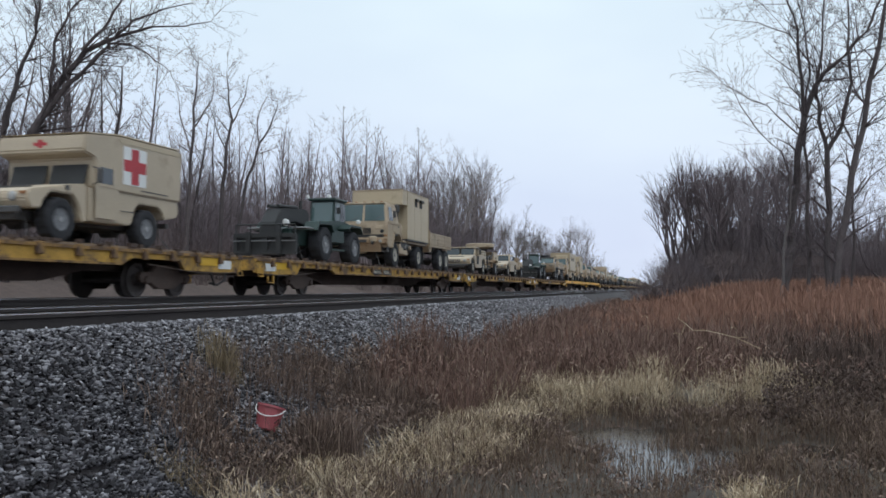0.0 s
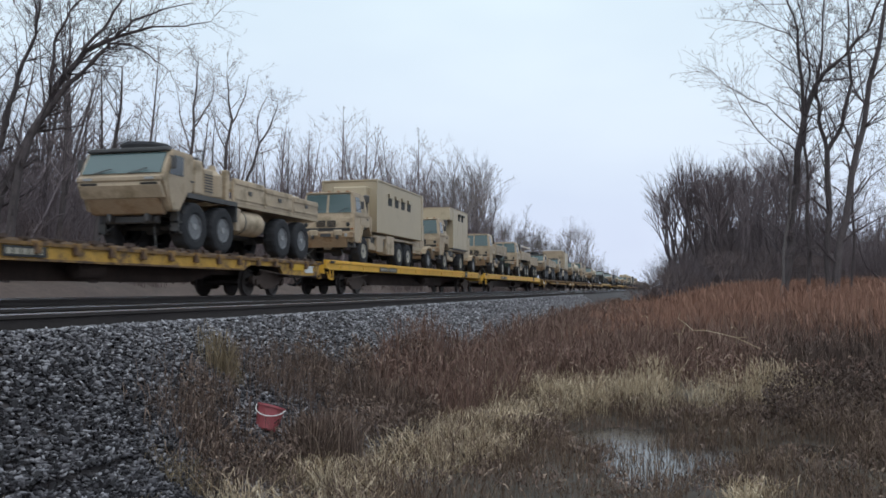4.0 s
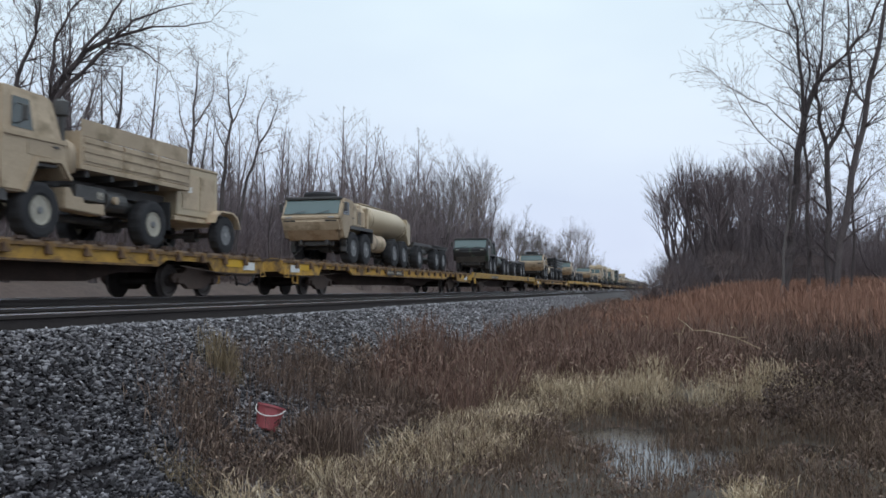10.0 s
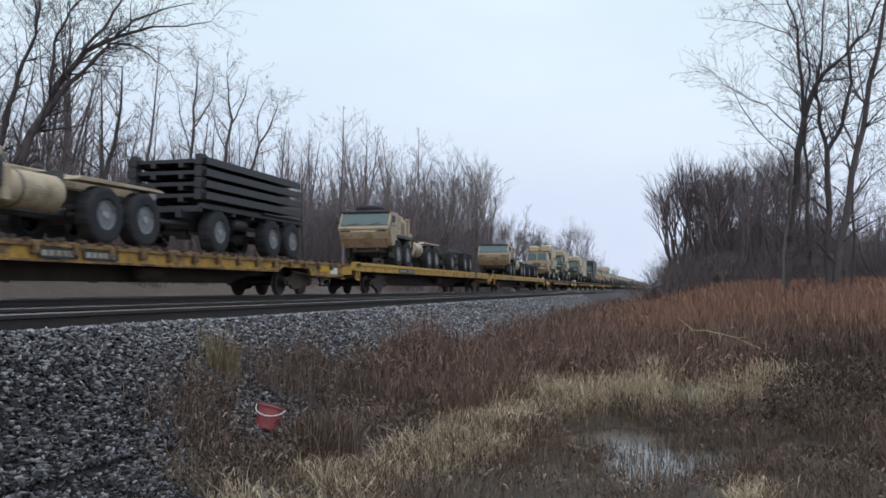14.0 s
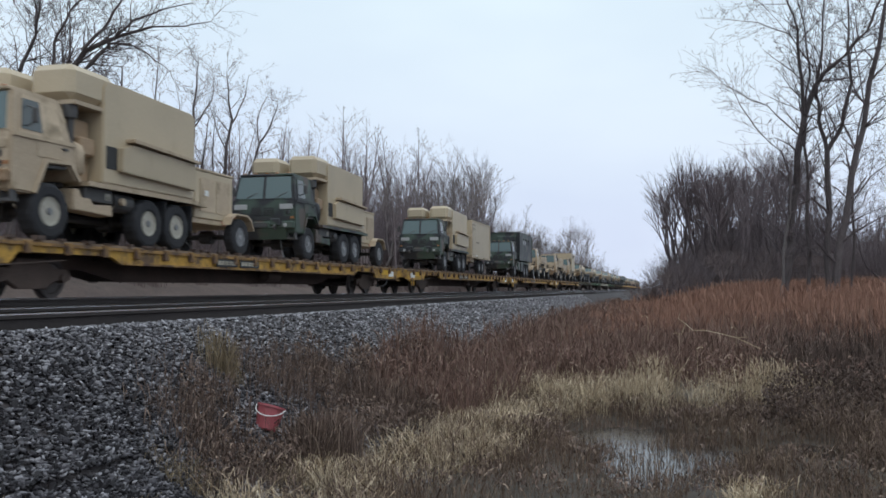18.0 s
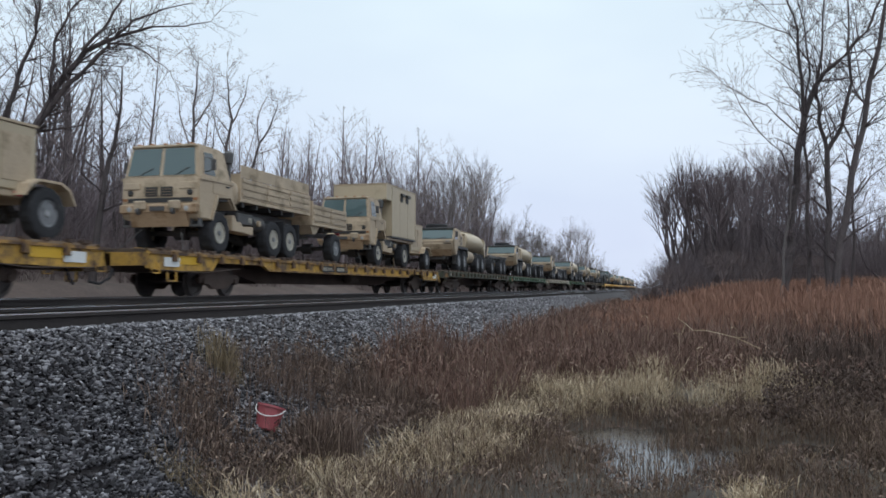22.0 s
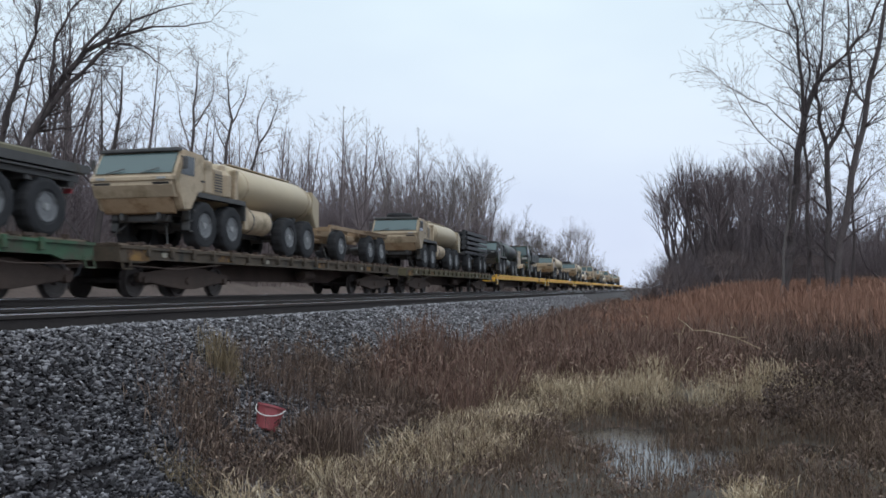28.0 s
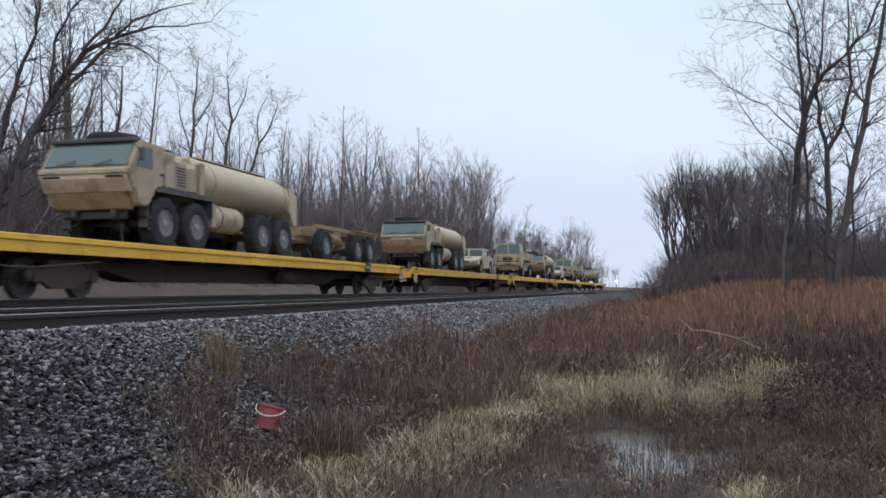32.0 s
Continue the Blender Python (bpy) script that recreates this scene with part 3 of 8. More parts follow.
        cp = boxes((-0.12, 0.12, min(e, e + s * 0.5), max(e, e + s * 0.5), -0.42, -0.24), (-0.2, 0.2, min(e + s * 0.36, e + s * 0.62), max(e + s * 0.36, e + s * 0.62), -0.46, -0.20), bevel=0.02)
        part("coupler", cp, M["under"], car)
        hose = bmesh.new()
        pts = [(0.45, e, -0.5), (0.46, e + s * 0.15, -0.72), (0.36, e + s * 0.38, -0.86), (0.2, e + s * 0.58, -0.80)]
        for a, b in zip(pts, pts[1:]):
            tube(hose, a, b, 0.03, 0.03, 6)
        part("air_hose", hose, M["rubber"], car)
        part("brake_rod", tubes([((1.46, e - s * 0.3, -0.52), (1.46, e - s * 2.4, -0.56)), ((1.46, e - s * 2.4, -0.56), (1.4, e - s * 4.6, -0.40))], 0.013), M["under"], car)
    if style == "heavy":
        bogie(car, b_in, 3), bogie(car, length - b_out, 3)
    else:
        bogie(car, b_in, 2), bogie(car, length - b_out, 2)
    return car


GAPS = [-0.10, 1.332, 2.763, 4.197, 5.63, 7.03, 8.517, 9.967, 11.412, 12.87, 14.312, 15.749, 17.2, 18.65, 20.115, 21.57, 23.02, 24.51,
        25.57, 26.71, 27.86, 29.01, 30.087, 31.268, 32.712, 34.17, 35.62, 37.07, 38.52, 39.97, 41.42]
OLD = ("yellow_old", "faded rust-stained yellow railway flatcar with stake pockets", "old")
NEW = ("yellow_new", "bright yellow railway flatcar with clean deep sills", "new")
WORN = ("yellow_worn", "worn mustard-yellow railway flatcar with deep sills", "new")
LATE = ("yellow_new", "bright yellow railway flatcar with one small lettering panel", "late")
PAINTS = {4: NEW, 5: NEW, 9: WORN, 11: WORN, 12: WORN, 23: LATE, 24: LATE, 25: LATE, 26: LATE, 27: LATE, 28: LATE, 29: LATE,
          17: ("car_dark_green", "dark green heavy railway flatcar, soot-stained", "heavy"), 18: ("car_green", "green heavy railway flatcar with white markings", "heavy"),
          19: ("car_tan", "chalky tan heavy railway flatcar", "heavy"), 20: ("car_green", "green heavy railway flatcar with white markings", "heavy"),
          21: ("car_brown", "rusty brown heavy railway flatcar", "heavy"), 22: ("car_olive", "dull olive heavy railway flatcar", "heavy")}
made = {}
for i, (a, b) in enumerate(zip(GAPS, GAPS[1:])):
    paint, label, style = PAINTS.get(i, OLD)
    length = 28.55 if style != "heavy" else 22.3
    key = (paint, style)
    if key in made:
        car = copy_thing(made[key], pose(0, 0, 0))
    else:
        car = made[key] = flatcar(length, paint, label, style)
    ride(car, a + (b - a - length / V) / 2, DECK + (HEAVY_UP if style == "heavy" else 0.0))
# ---- vehicles: front axle at y = 0, front towards -y, deck at z = 0 ----
WHEELS = {}


def wheel(car, x, y, r, w, rim):
    """A road wheel: chunky tyre with a dished rim, on the side of x."""
    s = 1 if x > 0 else -1
    key = (r, w, rim, s)
    if key not in WHEELS:
        n = 36
        bm = bmesh.new()
        h = w / 2
        prof = [(-h * 0.80, r * 0.49), (-h, r * 0.60), (-h, r * 0.84), (-h * 0.86, r * 0.96), (-h * 0.5, r), (h * 0.5, r), (h * 0.86, r * 0.96), (h, r * 0.84), (h, r * 0.60), (h * 0.80, r * 0.49)]
        rings = []
        for k, (a, rr) in enumerate(prof):
            ring = []
            for i in range(n):
                q = rr * (0.968 if (3 <= k <= 6 and i % 3 == 0) else 1.0)
                ring.append(bm.verts.new((a, q * math.cos(2 * math.pi * i / n), q * math.sin(2 * math.pi * i / n))))
            rings.append(ring)
        for p, q in zip(rings, rings[1:]):
            for i in range(n):
                bm.faces.new((p[i], p[(i + 1) % n], q[(i + 1) % n], q[i]))
        t = part("wheel", bm, M["rubber"], car)
        o = s * h
        bm = lathe(bmesh.new(), [(o * 0.80, r * 0.51), (o * 0.95, r * 0.50), (o * 0.90, r * 0.45), (o * 0.18, r * 0.41), (o * 0.10, r * 0.28)], 22)
        for i in range(8):
            a = 2 * math.pi * i / 8
            tube(bm, (o * 0.3, r * 0.34 * math.cos(a), r * 0.34 * math.sin(a)), (o * 0.42, r * 0.34 * math.cos(a), r * 0.34 * math.sin(a)), 0.025, 0.025, 6)
        m = part("rim", bm, M[rim], t)
        hb = lathe(bmesh.new(), [(o * 0.10, r * 0.29), (o * 0.62, r * 0.25), (o * 0.68, r * 0.14), (o * 0.95, r * 0.12), (o * 0.95, 0.0005)], 14)
        hub = part("hub", hb, M["hub"] if rim == "rim_dark" else M["rim_dark"], t)
        WHEELS[key] = (t, m, hub)
        t.matrix_basis = pose(x, y, r)
        return t
    t0, m0, h0 = WHEELS[key]
    t = again(t0, pose(x, y, r), car)
    again(m0, pose(0, 0, 0), t)
    if x > 0:
        again(h0, pose(0, 0, 0), t)
    return t


def axle_row(car, ys, r, w, rim, x=0.98, dark="black_frame"):
    for y in ys:
        wheel(car, x, y, r, w, rim)
        wheel(car, -x, y, r, w, rim)
        part("axle", lathe(bmesh.new(), [(-x, 0.07), (-0.2, 0.08), (-0.18, 0.2), (0.18, 0.2), (0.2, 0.08), (x, 0.07)], 10, "X", (0, y, r)), M[dark], car)


def lamp(car, x, y, z, r=0.08, m="lamp"):
    part("headlight", lathe(bmesh.new(), [(y - 0.04, 0.0005), (y - 0.035, r * 0.7), (y - 0.01, r), (y + 0.05, r)], 12, "Y", (x, 0, z)), M[m], car)


def mirror(car, s, y, z, paint):
    m = part("mirror", boxes((s * 1.28, s * 1.42, y - 0.02, y + 0.04, z - 0.17, z + 0.14), bevel=0.02), M[paint], car)
    part("mirror_arm", tubes([((s * 1.1, y + 0.1, z - 0.2), (s * 1.36, y + 0.02, z - 0.12)), ((s * 1.1, y + 0.1, z + 0.2), (s * 1.36, y + 0.02, z + 0.12))], 0.015), M["black_frame"], m)


def chain_set(car, ys):
    """Tie-down chains from the frame to the deck."""
    for y, d in ys:
        for s in (-1, 1):
            part("tie_down_chain", tubes([((s * 0.55, y, 0.72), (s * 1.0, y + d * 0.7, 0.02))], 0.013, 5), M["black_frame"], car)


def light_truck_cab(car, c, rim):
    """Cab-over medium truck cab: flat nose with a split upright windscreen, flared sides cut out over the wheel."""
    P = M[c]
    dark = M["black_frame"]
    low = M["tan_dirty"] if c == "tan" else P

    def narrow(bm):
        for v in bm.verts:
            v.co.x *= 1.0 - 0.125 * max(0.0, v.co.z - 2.03)
        return bm

    lower = [(-1.20, 0.90), (-1.24, 1.02), (-1.27, 1.60), (-1.25, 2.06), (0.72, 2.06), (0.80, 1.60), (0.92, 1.32), (0.80, 1.27), (0.52, 1.58), (-0.16, 1.55), (-0.46, 0.90)]
    cab = part("cab", prisms(lower, (-1.17, 1.17), bevel=0.04), P, car)
    upper = [(-1.23, 2.02), (-1.05, 2.90), (-0.95, 2.97), (0.36, 2.95), (0.48, 2.88), (0.70, 2.02)]
    part("upper_cab", narrow(prisms(upper, (-1.14, 1.14), bevel=0.045)), P, cab)

    def slope(z):
        return -1.23 + 0.2045 * (z - 2.02)

    for s in (-1, 1):
        x0, x1 = (0.055, 1.03) if s > 0 else (-1.03, -0.055)
        z0, z1 = 2.10, 2.85
        pane = part("windscreen", narrow(prisms([(slope(z0) - 0.016, z0), (slope(z1) - 0.016, z1), (slope(z1) + 0.03, z1), (slope(z0) + 0.03, z0)], (x0, x1))), M["glass"], cab, "grey-green windscreen pane")
        part("wiper", tubes([((x0 + 0.4, slope(2.12) - 0.03, 2.12), (x0 + 0.78, slope(2.3) - 0.03, 2.3))], 0.012, 5), dark, pane)
        # door, its window and the belt line
        dr = part("door", narrow(prisms([(-0.97, 2.06), (-0.80, 2.84), (0.28, 2.84), (0.40, 2.06)], (s * 1.13, s * 1.155))), P, cab)
        part("side_window", narrow(prisms([(-0.90, 2.14), (-0.78, 2.76), (-0.26, 2.76), (-0.24, 2.14)], (s * 1.155, s * 1.165))), M["dark_glass"], dr, "dark side window")
        part("door_skin", boxes((s * 1.17, s * 1.185, -0.42, 0.58, 1.66, 2.02), bevel=0.006), P, cab)
        part("door_handle", boxes((s * 1.185, s * 1.215, 0.30, 0.46, 1.88, 1.92)), dark, cab)
        part("belt_flare", prisms([(-1.22, 1.96), (-1.22, 2.05), (0.74, 2.08), (0.76, 1.98)], (s * 1.16, s * 1.21), bevel=0.012), P, cab)
        arch = [(-0.54, 0.92), (-0.48, 0.90), (-0.14, 1.56), (0.54, 1.60), (0.84, 1.27), (0.90, 1.31), (0.58, 1.67), (-0.20, 1.63)]
        part("wheel_arch", prisms(arch, (s * 1.14, s * 1.215)), P, cab)
        # dark liner puts the shade inside the wheel arch into the colour
        part("arch_liner", prisms([(-0.42, 0.98), (-0.12, 1.53), (0.50, 1.56), (0.50, 1.50), (-0.08, 1.47), (-0.36, 0.96)], (s * 0.70, s * 1.13)), dark, cab)
        mirror(car, s, -0.72, 2.42, "black_frame")
        lamp(car, s * 0.86, -1.40, 1.17, 0.085)
        lamp(car, s * 0.90, -1.27, 1.62, 0.085, "dark_mark")
        part("marker_lamp", boxes((s * 1.0, s * 1.13, -1.285, -1.26, 1.40, 1.47)), M["amber"], cab)
        part("bridle_plate", boxes((s * 0.60, s * 1.08, -1.30, -1.26, 1.72, 1.90), bevel=0.01), M["lamp"] if c == "green" else P, cab, "pale panel below the windscreen" if c == "green" else "")
        part("corner_step", boxes((s * 0.86, s * 1.16, -1.22, -0.98, 0.70, 0.76), (s * 0.88, s * 0.92, -1.2, -1.0, 0.76, 0.92), (s * 1.1, s * 1.14, -1.2, -1.0, 0.76, 0.92)), dark, cab)
    part("roof_marker_lamps", boxes(*[(-0.86 + 0.40 * i, -0.74 + 0.40 * i, -1.05, -0.92, 2.95, 3.0) for i in range(5)], bevel=0.015), M["amber"], cab, "row of small roof marker lamps")
    part("roof_lip", narrow(boxes((-1.10, 1.10, -1.10, -0.94, 2.88, 2.955), bevel=0.02)), P, cab)
    part("roof_hatch", boxes((-0.42, 0.42, -0.40, 0.30, 2.96, 3.01), bevel=0.02), P, cab)
    for x in (-0.44, 0.02):
        gr = part("grille", boxes((x, x + 0.36, -1.292, -1.262, 1.52, 1.78)), M["dark_mark"], cab, "small dark grille opening")
        part("grille_slats", boxes(*[(x + 0.03, x + 0.33, -1.305, -1.292, 1.56 + 0.075 * i, 1.572 + 0.075 * i) for i in range(3)]), low, gr)
    # shade of the gap over the bumper, painted as a black strip
    part("nose_slot", boxes((-0.98, 0.98, -1.275, -1.24, 1.36, 1.48)), M["dark_mark"], cab, "black strip painted for the shaded gap above the bumper")
    bm = boxes((-1.16, 1.16, -1.42, -1.22, 1.06, 1.30), bevel=0.03)
    prism(bm, [(-1.40, 1.06), (-1.24, 0.70), (-1.16, 0.70), (-1.16, 1.06)], -0.86, 0.86)
    b = part("bumper", bm, low, car, "dirt-caked front bumper")
    for x in (-0.52, 0.52):
        part("tow_lug", boxes((x - 0.19, x + 0.19, -1.50, -1.40, 1.14, 1.40), bevel=0.04), P, b)
        part("tow_shackle", lathe(bmesh.new(), [(-0.04, 0.045), (-0.04, 0.09), (0.04, 0.09), (0.04, 0.045)], 10, "X", (x, -1.53, 1.10)), dark, b)
    part("winch_fairlead", boxes((-0.22, 0.22, -1.46, -1.42, 1.12, 1.24)), dark, b)
    part("air_cleaner", lathe(bmesh.new(), [(1.44, 0.12), (1.50, 0.24), (1.95, 0.25), (2.08, 0.20), (2.16, 0.08)], 16, "Z", (0.95, 0.93, 0)), P, car, smooth=True)
    part("air_intake", lathe(bmesh.new(), [(1.9, 0.07), (2.62, 0.075), (2.66, 0.14), (2.94, 0.15), (3.0, 0.05)], 12, "Z", (0.98, 0.80, 0)), dark, car)
    for ob in car.children_recursive:
        if ob.name.split(".")[0] not in ("mirror", "mirror_arm"):
            for v in ob.data.vertices:
                if v.co.y < -0.45:
                    v.co.y = -0.45 + (v.co.y + 0.45) * 0.86
    part("radiator_pack", boxes((-0.85, 0.62, 0.80, 1.12, 1.20, 2.30), bevel=0.03), dark, car)
    return cab


def truck_frame(car, y1, c, rear, rim, fuel=True):
    for s in (-1, 1):
        part("frame_rail", boxes((s * 0.36, s * 0.48, -1.1, y1, 0.86, 1.12)), M["black_frame"], car)
        for y in rear:
            part("mudguard", boxes((s * 0.78, s * 1.19, y + 0.66, y + 0.70, 0.5, 1.2)), M["rubber"], car)
    axle_row(car, [0.0, *rear], 0.59, 0.40, rim)
    if fuel:
        part("step_box", prisms([(0.74, 0.70), (0.74, 1.14), (0.92, 1.16), (1.04, 0.98), (1.34, 0.98), (1.42, 0.86), (2.10, 0.90), (2.10, 0.64)], (0.70, 1.14), bevel=0.02), M[c], car)
        part("battery_box", boxes((0.66, 1.08, 1.20, 2.2, 0.93, 1.26), bevel=0.02), M["black_frame"], car)
        part("label_plate", boxes((1.08, 1.086, 1.9, 2.1, 1.0, 1.16)), M["rim_tan"], car)
        part("fuel_filler", lathe(bmesh.new(), [(1.08, 0.09), (1.16, 0.09), (1.17, 0.03)], 10, "X", (0, 2.5, 1.02)), M[c], car)
        part("fuel_cylinder", lathe(bmesh.new(), [(2.28, 0.1), (2.30, 0.24), (3.02, 0.24), (3.04, 0.1)], 18, "Y", (0.84, 0, 1.02)), M["black_frame"], car)
        part("tool_box", boxes((-1.15, -0.55, 1.3, 2.4, 0.66, 1.2), bevel=0.03), M[c], car)
    part("driveline", tubes([((0, 0, 0.62), (0, rear[0], 0.62))], 0.09, 8), M["black_frame"], car)
    chain_set(car, [(-1.0, -0.9), (rear[-1] + 0.6, 0.9)])


def cargo_bed(car, y0, y1, c, z0=1.68, z1=2.28, rails=0.0):
    P = M[c]
    bed = part("cargo_bed", boxes((-1.2, 1.2, y0, y1, z0 - 0.10, z0)), P, car)
    tagged(part("bed_frame", boxes(*[(-1.1, 1.1, y0 + 0.3 + 0.9 * i, y0 + 0.42 + 0.9 * i, z0 - 0.24, z0 - 0.10) for i in range(int((y1 - y0 - 0.3) / 0.9))], (-0.5, -0.36, y0, y1, min(1.2, z0 - 0.3), z0 - 0.24), (0.36, 0.5, y0, y1, min(1.2, z0 - 0.3), z0 - 0.24)), M["black_frame"], bed), kind="stuff")
    rows = [(-1.2, 1.2, y0, y0 + 0.06, z0, z1 + 0.12), (-1.2, 1.2, y1 - 0.05, y1, z0, z1)]
    n = max(2, round((y1 - y0) / 1.5))
    for s in (-1, 1):
        for i in range(n):
            a = y0 + 0.06 + (y1 - y0 - 0.11) * i / n
            b = y0 + 0.06 + (y1 - y0 - 0.11) * (i + 1) / n
            side = part("side_board", boxes((s * 1.15, s * 1.2, a + 0.02, b - 0.02, z0 + 0.02, z1)), P, bed)
            part("ribs", boxes(*[(s * 1.2, s * 1.225, a + 0.04, b - 0.04, z0 + 0.08 + (z1 - z0) * k / 3.0, z0 + 0.17 + (z1 - z0) * k / 3.0) for k in range(3)]), P, side)
    part("headboard", boxes(rows[0]), P, bed)
    part("tailgate", boxes(rows[1]), P, bed)
    if rails:
        for s in (-1, 1):
            part("rack_rail", boxes((s * 1.15, s * 1.18, y0 + 0.05, y1 - 0.05, z1 + rails - 0.11, z1 + rails)), M["tan_pale"] if c == "tan" else P, bed)
            for i in range(n + 1):
                a = y0 + 0.1 + (y1 - y0 - 0.2) * i / n
                part("rack_post", boxes((s * 1.14, s * 1.165, a - 0.02, a + 0.02, z1, z1 + rails)), P, bed)
    return bed


def flatbed_subframe(car, y0, y1, c, z=1.24):
    part("subframe", boxes((-1.15, 1.15, y0, y1, z, z + 0.10), (-0.6, -0.4, y0, y1, z - 0.14, z), (0.4, 0.6, y0, y1, z - 0.14, z)), M[c], car)


def medium_truck(c, body, label, axles=2, bodyc=None, group="medium trucks"):
    car = thing("army_truck", label, "truck", group)
    rim = "rim_tan" if c == "tan" else "rim_dark"
    light_truck_cab(car, c, rim)
    bodyc = bodyc or c
    rear = [3.98] if axles == 2 else [3.5, 4.74]
    if body == "van":
        rear = [5.0, 6.45]
    end = rear[-1] + 1.6
    truck_frame(car, end, c, rear, rim)
    if body == "cargo":
        cargo_bed(car, 1.15, end, c)
    elif body == "cargo_racks":
        cargo_bed(car, 1.15, end, c, rails=0.52)
    elif body == "cargo_high":
        cargo_bed(car, 1.15, end, c)
        for s in (-1, 1):
            part("upper_side_board", boxes((s * 1.15, s * 1.19, 1.2, end - 0.1, 2.30, 2.66)), M[c], car)
    elif body == "shelter":
        flatbed_subframe(car, 1.3, end, c)
        y0, y1, z0, z1 = 1.66, end - 0.06, 1.42, 3.70
        sh = part("shelter", boxes((-1.25, 1.25, y0, y1, z0, z1), (-1.25, 1.25, y0 - 0.80, y0, z1 - 0.70, z1), bevel=0.02), M["tan_pale"], car, "flat-sided tan shelter body")
        part("roof_edge", boxes((-1.262, 1.262, y0 - 0.82, y1 + 0.015, z1, z1 + 0.045)), M["tan"], sh)
        part("wall_seam", boxes((1.25, 1.256, y0 + 1.24, y0 + 1.27, z0, z1), (1.25, 1.256, y0 + 2.48, y0 + 2.51, z0, z1)), M["tan_pale"], sh)
        for a, b in ((y0 + 1.30, y0 + 1.72), (y0 + 2.15, y0 + 2.62)):
            w = part("window", boxes((1.25, 1.258, a, b, z1 - 0.62, z1 - 0.26)), M["dark_mark"], sh, "small dark shelter window")
            part("window_flap", prisms([(a - 0.02, z1 - 0.22), (b + 0.02, z1 - 0.22), (b + 0.12, z1 - 0.34), (a + 0.08, z1 - 0.34)], (1.258, 1.36)), M["black_frame"], w, "dark propped window flap")
        for y in (y0 + 0.03, y1 - 0.03):
            part("corner_post", boxes((1.25, 1.265, y - 0.04, y + 0.03, z0, z1)), M["tan_pale"], sh)
        part("floor_rail", boxes((-1.2, 1.26, y0, y1, z0 - 0.07, z0)), M["black_frame"], sh)
    elif body == "radar":
        flatbed_subframe(car, 1.2, end, c)
        B = M["tan_pale"]
        y0, y1, z0 = 1.6, end - 0.85, 1.36
        prof = [(y0, z0), (y1, z0), (y1, 3.50), (y1 - 0.12, 3.60), (y0 + 0.9, 3.66), (y0 + 0.1, 3.64), (y0, 3.5)]
        sh = part("shelter", prisms(prof, (-1.22, 1.22), bevel=0.03), B, car, "angular tan equipment shelter")
        part("side_bin", prisms([(y0 + 0.55, 1.66), (y1 - 0.15, 1.58), (y1 - 0.15, 2.26), (y0 + 0.95, 2.34), (y0 + 0.55, 2.20)], (1.22, 1.36), bevel=0.02), B, sh)
        part("bin_lid", prisms([(y0 + 0.85, 2.38), (y1 - 0.1, 2.28), (y1 - 0.1, 2.34), (y0 + 0.85, 2.46)], (1.22, 1.46)), M["tan"], sh)
        part("vent_recess", boxes((1.22, 1.235, y0 + 0.12, y0 + 0.5, 1.7, 2.2)), M["dark_mark"], sh)
        part("roof_unit", boxes((0.10, 1.18, y0 - 1.05, y0 + 0.50, 3.03, 3.80), bevel=0.15), B, sh)
        part("roof_unit", boxes((-1.15, -0.10, y0 - 1.45, y0 - 0.2, 3.03, 3.70), bevel=0.15), B, sh)
        part("awning_shelf", boxes((-1.2, 1.2, y0 - 0.95, y0, 2.93, 3.02)), M["tan"], sh)
        part("machinery", boxes((-0.9, 0.9, 0.95, 1.55, 1.3, 2.7), (0.2, 1.1, 1.0, 1.5, 1.9, 2.3), bevel=0.04), M["tan_dirty"], car)
        part("strut", tubes([((1.1, y0 - 0.1, 3.3), (1.1, y0 + 0.7, 3.62)), ((-1.1, y0 - 0.1, 3.3), (-1.1, y0 + 0.7, 3.62))], 0.03), M["tan"], sh)
        part("platform", boxes((-1.25, 1.25, 1.1, y1 + 0.15, 1.24, 1.345)), M[c], car)
    elif body == "van":
        flatbed_subframe(car, 1.3, end, c)
        y0, y1, z0, z1 = 2.0, 9.0, 1.45, 3.84
        if c != "green":
            y0, y1, z1 = 1.5, 8.7, 3.7
        B = M["green"] if c == "green" else M["tan_pale"]
        sh = part("van_body", boxes((-1.24, 1.24, y0, y1, z0, z1), bevel=0.03), B, car, "long boxy van body with small windows")
        for yy in (y0 + 0.02, y1 - 0.02):
            for s in (-1, 1):
                part("corner_cap", boxes((s * 1.23, s * 1.27, yy - 0.12, yy + 0.12, z0, z1)), B, sh)
        part("roof_cap", boxes((-1.27, 1.27, y0 - 0.05, y1 + 0.05, z1, z1 + 0.05)), B, sh)
        for i, at in enumerate((1.95, 2.85, 3.75, 4.85) if c == "green" else (1.55, 2.55, 3.55, 4.55)):
            a = y0 + at
            w = part("window", boxes((1.24, 1.25, a, a + 0.55, z1 - 0.95, z1 - 0.45)), M["hub"] if i < 2 and c == "green" else M["dark_mark"], sh, "pale shuttered window" if i < 2 and c == "green" else "dark van window")
            part("window_flap", prisms([(a, z1 - 0.43), (a + 0.55, z1 - 0.43), (a + 0.62, z1 - 0.6), (a + 0.07, z1 - 0.6)], (1.25, 1.31)), B, w)
        part("front_unit", boxes((-0.6, 0.9, y0 - 0.5, y0, z0 + 0.7, z1 - 0.3), bevel=0.04), B, sh)
        part("tool_locker", boxes((0.72, 1.2, 1.6, 2.5, 0.62, 1.3), bevel=0.03), M[c], car)
        part("tool_locker", boxes((0.72, 1.2, 3.0, 4.1, 0.55, 1.4), bevel=0.03), M[c], car)
    return car


